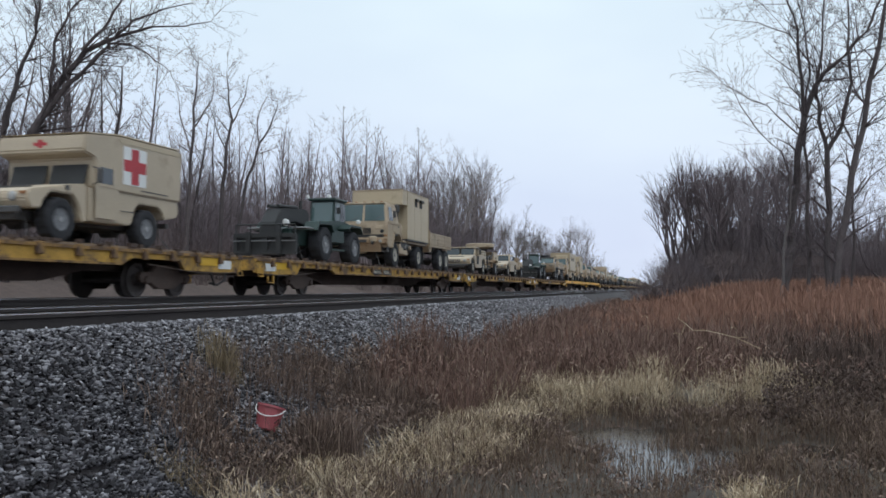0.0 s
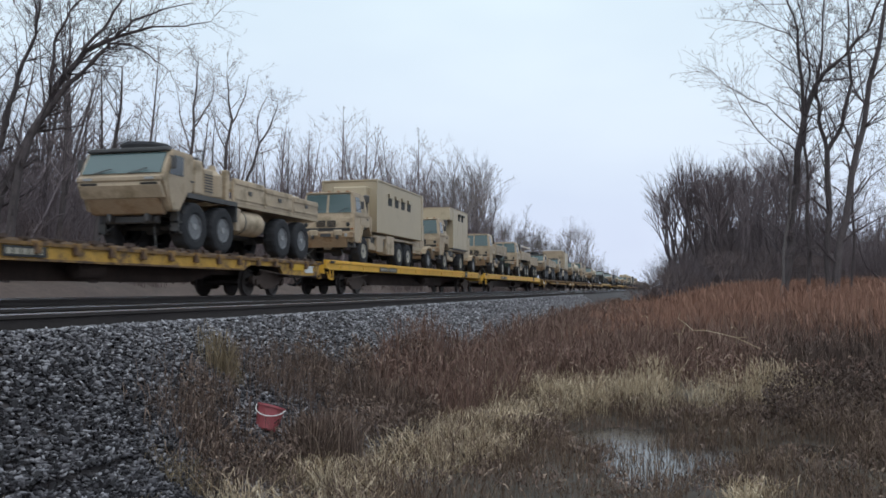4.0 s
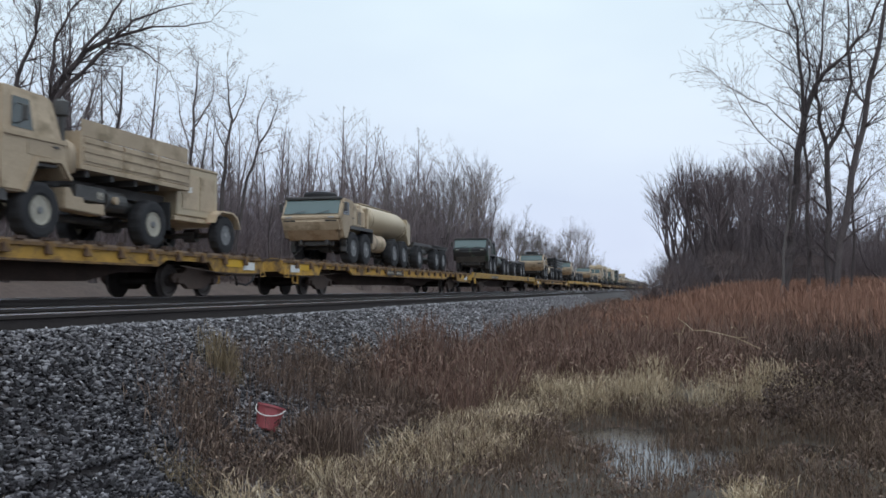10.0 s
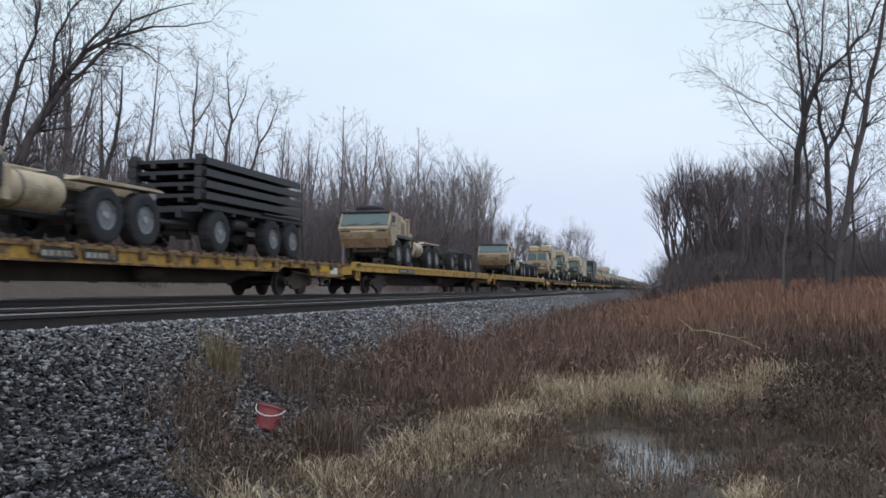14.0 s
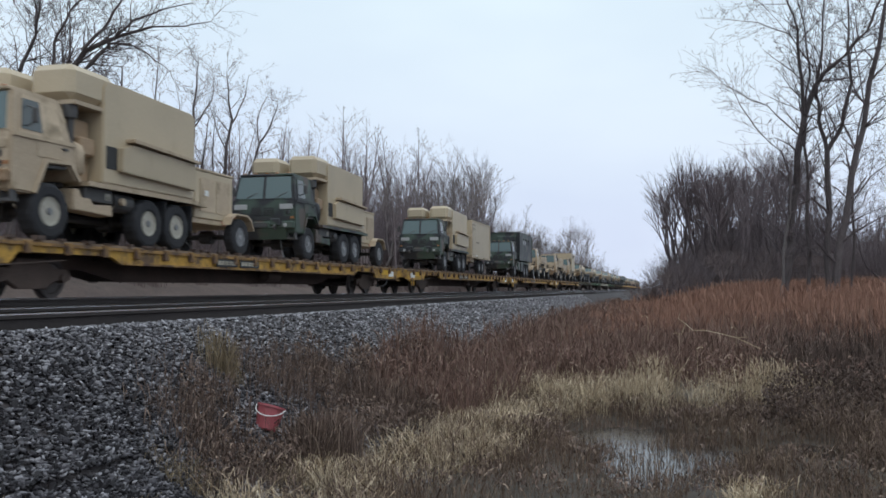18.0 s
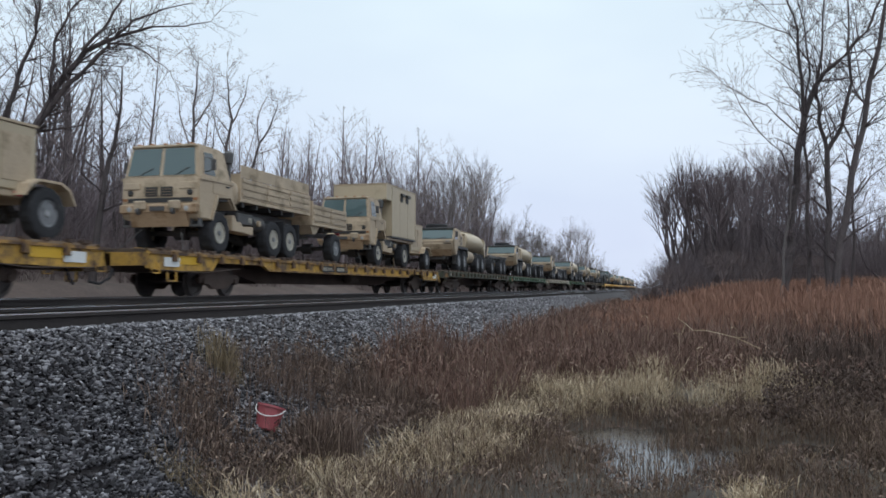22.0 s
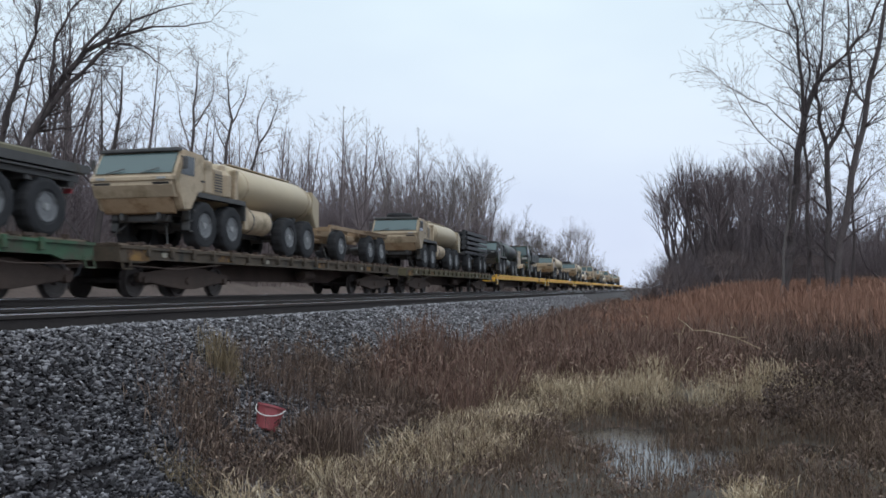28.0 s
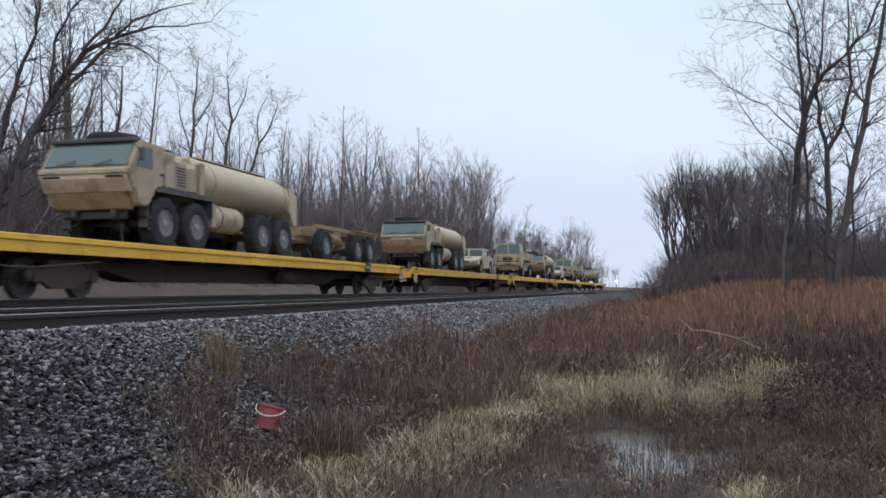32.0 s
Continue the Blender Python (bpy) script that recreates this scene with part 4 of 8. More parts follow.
def heavy_truck(c, body, label, spare=True):
    """Eight-wheeled cab-forward heavy truck."""
    car = thing("heavy_army_truck", label, "truck", "heavy trucks")
    P, dark = M[c], M["black_frame"]
    rim = "rim_dark"
    low = M["tan_dirty"] if c == "tan" else M["black_frame"]
    side = [(-1.50, 1.72), (-1.46, 1.86), (-1.10, 2.50), (-1.02, 2.56), (-0.08, 2.53), (-0.04, 2.47), (-0.04, 1.58), (-0.34, 1.46), (-0.70, 1.00), (-1.06, 1.00)]
    cab = part("cab", prisms(side, (-1.22, 1.22), bevel=0.025), P, car)
    bm = bmesh.new()
    prism(bm, [(-1.52, 1.70), (-1.47, 1.66), (-1.25, 1.31), (-1.39, 1.30), (-1.54, 1.60)], -1.16, 1.16)
    part("front_panel", bm, P, cab, "sloping nose panel with the lamps")
    bm = bmesh.new()
    prism(bm, [(-1.38, 1.29), (-1.25, 1.30), (-1.02, 0.94), (-1.06, 0.90), (-1.16, 0.93)], -1.02, 1.02)
    part("lower_panel", bm, low, cab, "mud-stained lower nose panel")
    part("nose_ledge", boxes((-1.22, 1.22, -1.56, -1.40, 1.70, 1.84), bevel=0.03), P, cab)
    g = ((-1.475, 1.92), (-1.16, 2.47))
    bm = bmesh.new()
    v = [bm.verts.new(p) for p in ((-1.12, g[0][0], g[0][1]), (1.12, g[0][0], g[0][1]), (1.10, g[1][0], g[1][1]), (-1.10, g[1][0], g[1][1]))]
    q = [bm.verts.new((p.co.x, p.co.y + 0.05, p.co.z - 0.01)) for p in v]
    bm.faces.new(v), bm.faces.new(q[::-1])
    for i in range(4):
        bm.faces.new((v[i], q[i], q[(i + 1) % 4], v[(i + 1) % 4]))
    ws = part("windscreen", bm, M["glass"], cab, "one-piece grey-green windscreen")
    for x in (-0.75, 0.25):
        part("wiper", tubes([((x, -1.50, 1.92), (x + 0.5, -1.47, 2.04))], 0.014, 5), dark, ws)
    part("visor", boxes((-1.16, 1.16, -1.22, -1.02, 2.50, 2.60), bevel=0.02), M["black_frame"], cab, "black sun visor strip")
    for s in (-1, 1):
        dr = part("door", prisms([(-1.34, 1.80), (-1.02, 2.46), (-0.12, 2.46), (-0.12, 1.62), (-0.38, 1.52), (-0.74, 1.03), (-1.06, 1.03), (-1.20, 1.30)], (s * 1.22, s * 1.24)), P, cab)
        part("side_window", prisms([(-1.26, 1.90), (-1.02, 2.40), (-0.58, 2.40), (-0.60, 1.90)], (s * 1.24, s * 1.25)), M["dark_glass"], dr, "dark side window")
        part("door_handle", boxes((s * 1.24, s * 1.27, -0.25, -0.08, 1.80, 1.84)), dark, dr)
        mirror(car, s, -1.35, 2.2, "black_frame")
        part("step_ladder", boxes((s * 0.95, s * 1.16, -0.80, -0.74, 0.45, 1.05), (s * 0.95, s * 1.16, -0.55, -0.49, 0.45, 1.05), (s * 0.95, s * 1.16, -0.8, -0.5, 0.45, 0.50), (s * 0.95, s * 1.16, -0.8, -0.5, 0.72, 0.77)), dark, car)
        part("fender", boxes((s * 0.66, s * 1.22, -0.45, 2.28, 1.47, 1.53), (s * 0.66, s * 1.22, 2.22, 2.28, 0.95, 1.47), (s * 1.19, s * 1.22, -0.45, 2.28, 1.40, 1.53)), dark, car)
        lamp(car, s * 0.85, -1.50, 1.50, 0.07)
        part("marker_lamp", boxes((s * 0.75, s * 1.0, -1.585, -1.55, 1.74, 1.80)), M["lamp"], cab)
        part("tow_shackle", boxes((s * 0.48, s * 0.60, -1.28, -1.02, 0.72, 1.0), bevel=0.03), dark, car)
        part("frame_rail", boxes((s * 0.34, s * 0.48, -1.1, 8.3, 0.92, 1.22)), dark, car)
    part("nose_panel", prisms([(-1.50, 1.62), (-1.28, 1.30), (-1.26, 1.32), (-1.47, 1.64)], (-0.45, 0.45)), M["tan"] if c == "tan" else P, cab)
    part("bumper", boxes((-0.75, 0.75, -1.08, -0.91, 0.70, 0.9), bevel=0.03), M["black_frame"], car)
    for s in (-1, 1):
        # no recess here: its shade is painted as a black panel on the nose
        part("nose_stripe", prisms([(-1.565, 1.66), (-1.43, 1.42), (-1.41, 1.44), (-1.54, 1.67)], (s * 0.62, s * 1.08)), M["dark_mark"], cab, "black panel painted for the shaded lamp recess")
        part("roof_lamp", boxes((s * 0.9, s * 1.05, -1.0, -0.9, 2.56, 2.61), bevel=0.01), M["amber"], cab)
    cab.matrix_basis = pose(0, -0.12, 0)
    # engine bay behind the cab
    eng = part("engine_cover", boxes((-1.12, 0.75, -0.02, 1.15, 1.5, 2.50), (0.75, 1.15, 0.02, 0.42, 1.55, 2.46), (0.75, 1.12, 0.48, 1.05, 1.55, 2.30), bevel=0.03), P, car)
    part("louvre_panel", boxes((1.122, 1.135, 0.54, 1.0, 1.62, 2.24)), P, eng)
    part("louvre_slats", boxes(*[(1.135, 1.15, 0.56, 0.98, 1.66 + 0.075 * i, 1.69 + 0.075 * i) for i in range(7)]), dark, eng)
    part("grab_rail", tubes([((1.16, 0.08, 2.46), (1.16, 0.08, 2.72)), ((1.16, 0.40, 2.46), (1.16, 0.40, 2.72)), ((1.16, 0.08, 2.72), (1.16, 0.40, 2.72))], 0.016, 5), dark, eng)
    part("exhaust_stack", lathe(bmesh.new(), [(1.6, 0.09), (2.5, 0.09), (2.52, 0.14), (2.72, 0.14), (2.75, 0.05)], 12, "Z", (0.3, 1.4, 0)), dark, car)
    part("air_cleaner", lathe(bmesh.new(), [(1.55, 0.2), (1.6, 0.28), (2.2, 0.28), (2.35, 0.12), (2.5, 0.1)], 14, "Z", (0.82, 1.52, 0)), P, car)
    part("stowage_column", boxes((-1.1, 0.4, 1.25, 1.95, 1.5, 2.3), (0.9, 1.12, 1.82, 2.0, 1.5, 2.42), bevel=0.03), P, car)
    if spare:
        sp = part("spare_wheel", lathe(bmesh.new(), [(2.60, 0.3), (2.58, 0.5), (2.62, 0.64), (2.78, 0.66), (2.86, 0.6), (2.86, 0.34), (2.74, 0.3), (2.74, 0.001)], 26, "Z", (-0.15, -0.25, 0)), M["rubber"], car, "spare tyre lying on the cab roof")
    rear = [5.48, 7.0]
    if body == "pls":
        rear = [5.1, 6.6, 8.0]
    axle_row(car, [0.0, 1.52, *rear], 0.66, 0.42, rim, 0.99)
    part("driveline", tubes([((0, 0, 0.66), (0, rear[-1], 0.66))], 0.1, 8), dark, car)
    chain_set(car, [(-0.9, -0.9), (8.0, 0.8)])
    if body == "pls":
        part("side_locker", boxes((0.7, 1.2, 2.6, 4.0, 0.62, 1.34), bevel=0.03), P, car)
        part("side_locker", boxes((-1.2, -0.7, 2.6, 4.0, 0.62, 1.34), bevel=0.03), P, car)
    else:
        for s in (-1, 1):
            cyl = part("fuel_cylinder" if s > 0 else "air_tank", lathe(bmesh.new(), [(2.42, 0.1), (2.45, 0.36), (2.5, 0.38), (4.05, 0.38), (4.12, 0.33), (4.14, 0.1)], 36, "Y", (s * 0.84, 0, 1.0)), P, car, smooth=False)
            part("step_box", boxes((s * 0.72, s * 1.2, 2.28, 2.52, 0.70, 1.36), bevel=0.02), P, car)
            part("tank_strap", lathe(bmesh.new(), [(2.8, 0.37), (2.8, 0.39), (2.86, 0.39), (2.86, 0.37)], 20, "Y", (s * 0.84, 0, 1.0)), dark, cyl)
    if body == "tanker":
        # elliptical tank, with a dropped tail cabinet
        bm = bmesh.new()
        prof = [(2.15, 0.30), (2.17, 0.86), (2.24, 0.97), (2.34, 1.0), (7.2, 1.0), (7.45, 0.99), (7.95, 0.90), (8.02, 0.80), (8.04, 0.2)]
        lathe(bm, prof, 28, "Y", (0, 0, 0))
        for vv in bm.verts:
            drop = max(0.0, vv.co.y - 7.3) * 0.22
            vv.co.x *= 1.17
            vv.co.z = vv.co.z * 0.71 + 2.0 - drop
        tk = part("tank", bm, M["tan_pale"] if c == "tan" else P, car, "long rounded fuel tank", smooth=True)
        for y in (2.5, 7.1):
            bm = lathe(bmesh.new(), [(y, 1.0), (y, 1.012), (y + 0.06, 1.012), (y + 0.06, 1.0)], 28, "Y")
            for vv in bm.verts:
                vv.co.x *= 1.17
                vv.co.z = vv.co.z * 0.71 + 2.0
            part("tank_band", bm, P, tk)
        for s in (-1, 1):
            part("tail_cabinet", prisms([(7.40, 2.38), (7.95, 2.16), (8.06, 2.05), (8.06, 1.16), (7.75, 1.12), (7.40, 1.6)], (s * 0.3, s * 1.17), bevel=0.03), M["tan_pale"] if c == "tan" else P, tk, "angular tail cabinet")
        part("hatch", lathe(bmesh.new(), [(2.66, 0.32), (2.78, 0.32), (2.82, 0.25), (2.82, 0.001)], 16, "Z", (0, 4.2, 0)), P, tk)
        part("walkway", boxes((-0.5, 0.5, 2.6, 7.0, 2.69, 2.72)), P, tk)
        part("saddles", boxes((-0.8, 0.8, 2.6, 2.8, 1.2, 1.4), (-0.8, 0.8, 4.7, 4.9, 1.2, 1.4), (-0.8, 0.8, 6.6, 6.8, 1.2, 1.4)), dark, car)
    elif body == "cargo":
        part("deck_body", boxes((-1.2, 1.2, 2.05, 8.4, 1.42, 1.52)), P, car)
        for s in (-1, 1):
            for a, b, h in ((2.1, 4.1, 2.22), (4.15, 6.2, 2.16), (6.25, 8.4, 2.10)):
                pn = part("side_panel", boxes((s * 1.12, s * 1.2, a, b, 1.52, h), bevel=0.012), P, car)
                part("ribs", boxes((s * 1.2, s * 1.225, a + 0.05, b - 0.05, 1.62, 1.70), (s * 1.2, s * 1.225, a + 0.05, b - 0.05, h - 0.16, h - 0.08)), P, pn)
                part("latch", boxes((s * 1.2, s * 1.23, (a + b) / 2 - 0.1, (a + b) / 2 + 0.1, 1.8, 1.92)), dark, pn)
        part("crane_base", boxes((-0.5, 0.6, 6.9, 8.2, 1.52, 2.3), bevel=0.05), P, car)
        part("crane_arm", boxes((-0.2, 0.2, 3.0, 7.6, 2.1, 2.38), bevel=0.03), P, car)
    elif body == "hook":
        for s in (-1, 1):
            part("hook_rail", boxes((s * 0.42, s * 0.56, 2.2, 8.2, 1.24, 1.42)), P if c == "tan" else dark, car)
            part("rear_fender", prisms([(4.5, 1.36), (4.7, 1.46), (7.7, 1.46), (7.9, 1.40)], (s * 0.72, s * 1.12)), P if c == "tan" else dark, car)
            part("roller", lathe(bmesh.new(), [(s * 0.56, 0.13), (s * 0.74, 0.13)], 12, "X", (0, 8.0, 1.36)), M["steel"], car)
        part("hook_arm", boxes((-0.2, 0.2, 2.3, 6.5, 1.42, 1.60), (-0.16, 0.16, 2.15, 2.4, 1.42, 2.2), bevel=0.03), P, car)
        part("cross_member", boxes((-0.9, 0.9, 4.2, 4.4, 1.24, 1.5), (-0.9, 0.9, 7.4, 7.55, 1.24, 1.5)), dark, car)
        part("valve_chest", boxes((0.55, 1.15, 1.85, 2.35, 1.0, 1.72), bevel=0.03), P, car)
    elif body == "pls":
        B = M["tan_pale"]
        part("flatrack", boxes((-1.2, 1.2, 2.1, 9.0, 1.44, 1.60)), P, car)
        a = part("front_cabinet", boxes((-1.2, 1.15, 2.4, 4.3, 1.6, 3.66), bevel=0.03), M["tan"], car, "tall ribbed equipment cabinet")
        for y in (2.42, 3.0, 3.6, 4.2):
            part("rib", boxes((1.15, 1.19, y, y + 0.08, 1.62, 3.64)), M["tan"], a)
        part("roof_lip", boxes((-1.22, 1.17, 2.36, 4.34, 3.66, 3.72)), M["white_paint"], a)
        b = part("rear_cabinet", boxes((-1.2, 1.2, 4.9, 8.7, 1.6, 3.52), bevel=0.03), B, car, "plain tan container body")
        part("placard", boxes((1.2, 1.21, 6.0, 6.5, 2.35, 2.95)), M["white_paint"], b, "white sheet stuck on the side")
        part("door_line", boxes((1.2, 1.215, 5.3, 5.34, 1.7, 3.2), (1.2, 1.215, 7.2, 7.24, 1.7, 3.2)), M["tan"], b)
        part("rack_ladder", boxes(*[(0.7, 1.15, 4.45, 4.8, 1.9 + 0.3 * i, 1.94 + 0.3 * i) for i in range(5)], (0.7, 0.74, 4.45, 4.8, 1.6, 3.3)), M["tan"], car)
        part("end_frame", boxes((-1.15, 1.15, 8.85, 9.0, 1.6, 2.6), (-0.1, 0.1, 8.8, 9.05, 1.4, 2.9)), dark, car)
    return car


def chassis_trailer(c, load, label):
    """Three-axled trailer: one axle in front, two behind, drawbar forward."""
    car = thing("chassis_trailer", label, "trailer", "chassis trailers")
    P = M[c]
    for s in (-1, 1):
        part("frame_rail", boxes((s * 0.40, s * 0.55, -1.1, 6.0, 0.95, 1.20), bevel=0.01), P, car)
        part("fender", boxes((s * 0.66, s * 1.18, 2.75, 5.75, 1.34, 1.38)), P, car)
        part("tail_lamp", boxes((s * 0.7, s * 0.9, 6.0, 6.04, 1.0, 1.1)), M["red_paint"], car)
        part("side_rail", boxes((s * 0.95, s * 1.08, -0.9, 6.0, 1.22, 1.36)), P, car)
    for y in (-0.9, 1.0, 2.2, 3.2, 4.5, 5.8):
        part("cross_member", boxes((-1.05, 1.05, y - 0.08, y + 0.08, 1.12, 1.28)), P, car)
    part("turntable", lathe(bmesh.new(), [(0.7, 0.5), (0.95, 0.55)], 16, "Z"), P, car)
    part("drawbar", tubes([((-0.4, -0.5, 0.8), (0, -2.4, 0.85)), ((0.4, -0.5, 0.8), (0, -2.4, 0.85))], 0.06), P, car)
    part("air_tank", lathe(bmesh.new(), [(1.3, 0.05), (1.34, 0.16), (2.1, 0.16), (2.14, 0.05)], 12, "Y", (0.75, 0, 0.95)), P, car)
    axle_row(car, [0.0, 3.45, 4.95], 0.61, 0.40, "rim_dark", 0.96)
    chain_set(car, [(-0.6, -0.6), (5.9, 0.5)])
    if load == "racks":
        for k in range(4):
            z = 1.40 + 0.315 * k
            rk = part("flat_rack", boxes((-1.2, 1.2, -0.9, 5.4, z + 0.12, z + 0.22), (-0.5, -0.35, -0.9, 5.4, z, z + 0.12), (0.35, 0.5, -0.9, 5.4, z, z + 0.12)), P, car, "dark steel flat rack in a stack")
            for s in (-1, 1):
                part("side_beam", boxes((s * 1.15, s * 1.22, -0.9, 5.4, z + 0.06, z + 0.26)), P, rk)
                part("stowed_post", boxes((s * 0.9, s * 1.1, -1.0, -0.7, z + 0.05, z + 0.34)), P, rk)
    elif load == "posts":
        part("flat_rack", boxes((-1.2, 1.2, -0.9, 6.2, 1.42, 1.60)), P, car)
        for s in (-1, 1):
            part("post", boxes((s * 1.0, s * 1.14, -0.75, -0.6, 1.6, 2.7)), P, car)
        part("post_brace", boxes((-1.05, 1.05, -0.74, -0.64, 2.55, 2.66)), P, car)
        part("bundle", boxes((-0.8, 0.9, 0.2, 5.4, 1.6, 1.78), bevel=0.04), M["canvas"], car)
    return car


def cargo_trailer(c, axles, label):
    car = thing("cargo_trailer", label, "trailer", "cargo trailers")
    rear = [0.0, 1.35] if axles == 2 else [0.0]
    axle_row(car, rear, 0.59 if axles == 2 else 0.55, 0.38, "rim_tan" if axles == 2 else "rim_dark")
    a, b = (-2.4, rear[-1] + 1.0)
    for s in (-1, 1):
        part("frame_rail", boxes((s * 0.4, s * 0.52, a, b, 0.95, 1.14)), M["black_frame"], car)
        part("tail_lamp", boxes((s * 0.7, s * 0.9, b, b + 0.04, 1.1, 1.2)), M["red_paint"], car)
    part("drawbar", tubes([((-0.5, a, 1.0), (0, a - 1.3, 0.85)), ((0.5, a, 1.0), (0, a - 1.3, 0.85))], 0.06), M[c], car)
    part("prop_stand", tubes([((0, a - 0.7, 0.9), (0, a - 0.7, 0.05))], 0.05), M["black_frame"], car)
    cargo_bed(car, a, b, c, z0=1.37, z1=2.01)
    part("front_skirt", prisms([(a + 0.04, 1.27), (a + 0.9, 1.27), (a + 0.55, 0.98), (a + 0.25, 0.98)], (-1.1, 1.1)), M[c], car, "sloping box under the bed")
    return car


def generator_trailer(c, label, tall=1.0):
    car = thing("generator_trailer", label, "trailer", "generator trailers")
    P = M[c]
    axle_row(car, [0.0], 0.55, 0.30, "rim_dark", 0.95)
    bed = part("bed", boxes((-0.85, 0.85, -2.3, 0.75, 0.82, 0.96), bevel=0.02), P, car)
    hz = 0.96 + 1.32 * tall
    h = part("generator_housing", boxes((-0.82, 0.88, -2.25, -0.12, 0.96, hz), bevel=0.03), M["tan_pale"] if c == "tan" else P, car, "square metal generator housing")
    part("housing_lid", boxes((-0.84, 0.90, -2.27, -0.10, hz, hz + 0.05)), P, h)
    part("access_door", boxes((0.88, 0.895, -2.0, -1.2, 1.15, hz - 0.2)), P, h)
    part("access_door", boxes((0.88, 0.895, -1.1, -0.3, 1.15, hz - 0.2)), P, h)
    part("label_plate", boxes((0.895, 0.90, -1.75, -1.55, 1.6, 1.75)), M["white_paint"], h)
    part("exhaust_pipe", tubes([((0.3, -1.9, hz), (0.3, -1.9, hz + 0.22))], 0.05), M["black_frame"], h)
    for s in (-1, 1):
        part("fender", prisms([(-0.74, 0.86), (-0.6, 1.10), (-0.34, 1.22), (0.34, 1.22), (0.62, 1.10), (0.80, 0.78), (0.76, 0.76), (0.58, 1.05), (0.32, 1.17), (-0.32, 1.17), (-0.56, 1.05), (-0.70, 0.86)], (s * 0.76, s * 1.14)), P, car)
        part("reflector", boxes((s * 0.86, s * 0.875, -0.72, -0.5, 0.85, 0.94)), M["red_paint"], bed)
        part("tail_lamp", boxes((s * 0.55, s * 0.78, 0.75, 0.80, 0.84, 0.94)), M["red_paint"], bed)
    part("cable_reel", lathe(bmesh.new(), [(-0.3, 0.3), (-0.26, 0.3), (-0.26, 0.16), (0.26, 0.16), (0.26, 0.3), (0.3, 0.3)], 16, "X", (0, 0.36, 1.28)), M["black_frame"], car)
    part("drawbar", tubes([((-0.6, -2.3, 0.85), (0, -3.4, 0.72)), ((0.6, -2.3, 0.85), (0, -3.4, 0.72))], 0.05), P, car)
    part("jack_stand", tubes([((0.2, -3.0, 1.0), (0.2, -3.0, 0.04))], 0.045), P, car)
    return car


def tank_trailer(c, label):
    car = thing("tank_trailer", label, "trailer", "tank trailers")
    P = M["tan_pale"] if c == "tan" else M[c]
    axle_row(car, [0.0], 0.5, 0.32, "rim_dark", 0.95)
    tk = part("tank", lathe(bmesh.new(), [(-1.9, 0.2), (-1.88, 0.52), (-1.78, 0.62), (-1.6, 0.66), (0.5, 0.66), (0.68, 0.62), (0.78, 0.52), (0.8, 0.2)], 24, "Y", (0, 0, 1.55)), P, car, smooth=True)
    part("manhole", lathe(bmesh.new(), [(2.18, 0.24), (2.28, 0.24), (2.32, 0.16), (2.32, 0.001)], 14, "Z", (0, -0.5, 0)), P, tk)
    for y in (-1.3, 0.2):
        part("tank_band", lathe(bmesh.new(), [(y, 0.66), (y, 0.675), (y + 0.06, 0.675), (y + 0.06, 0.66)], 24, "Y", (0, 0, 1.55)), M[c], tk)
    part("bed", boxes((-0.7, 0.7, -2.0, 0.95, 0.78, 0.92)), M[c], car)
    for s in (-1, 1):
        part("cradle", boxes((s * 0.1, s * 0.62, -1.5, -1.38, 0.92, 1.3), (s * 0.1, s * 0.62, 0.3, 0.42, 0.92, 1.3)), M[c], car)
        part("fender", boxes((s * 0.74, s * 1.14, -0.6, 0.62, 1.06, 1.10), (s * 0.74, s * 1.14, 0.58, 0.62, 0.7, 1.06), (s * 0.74, s * 1.14, -0.62, -0.58, 0.8, 1.06)), M[c], car)
    part("drawbar", tubes([((-0.5, -2.0, 0.85), (0, -3.3, 0.75)), ((0.5, -2.0, 0.85), (0, -3.3, 0.75))], 0.05), M[c], car)
    part("valve_box", boxes((-0.5, 0.5, 0.8, 1.05, 0.9, 1.35), bevel=0.03), M[c], car)
    return car


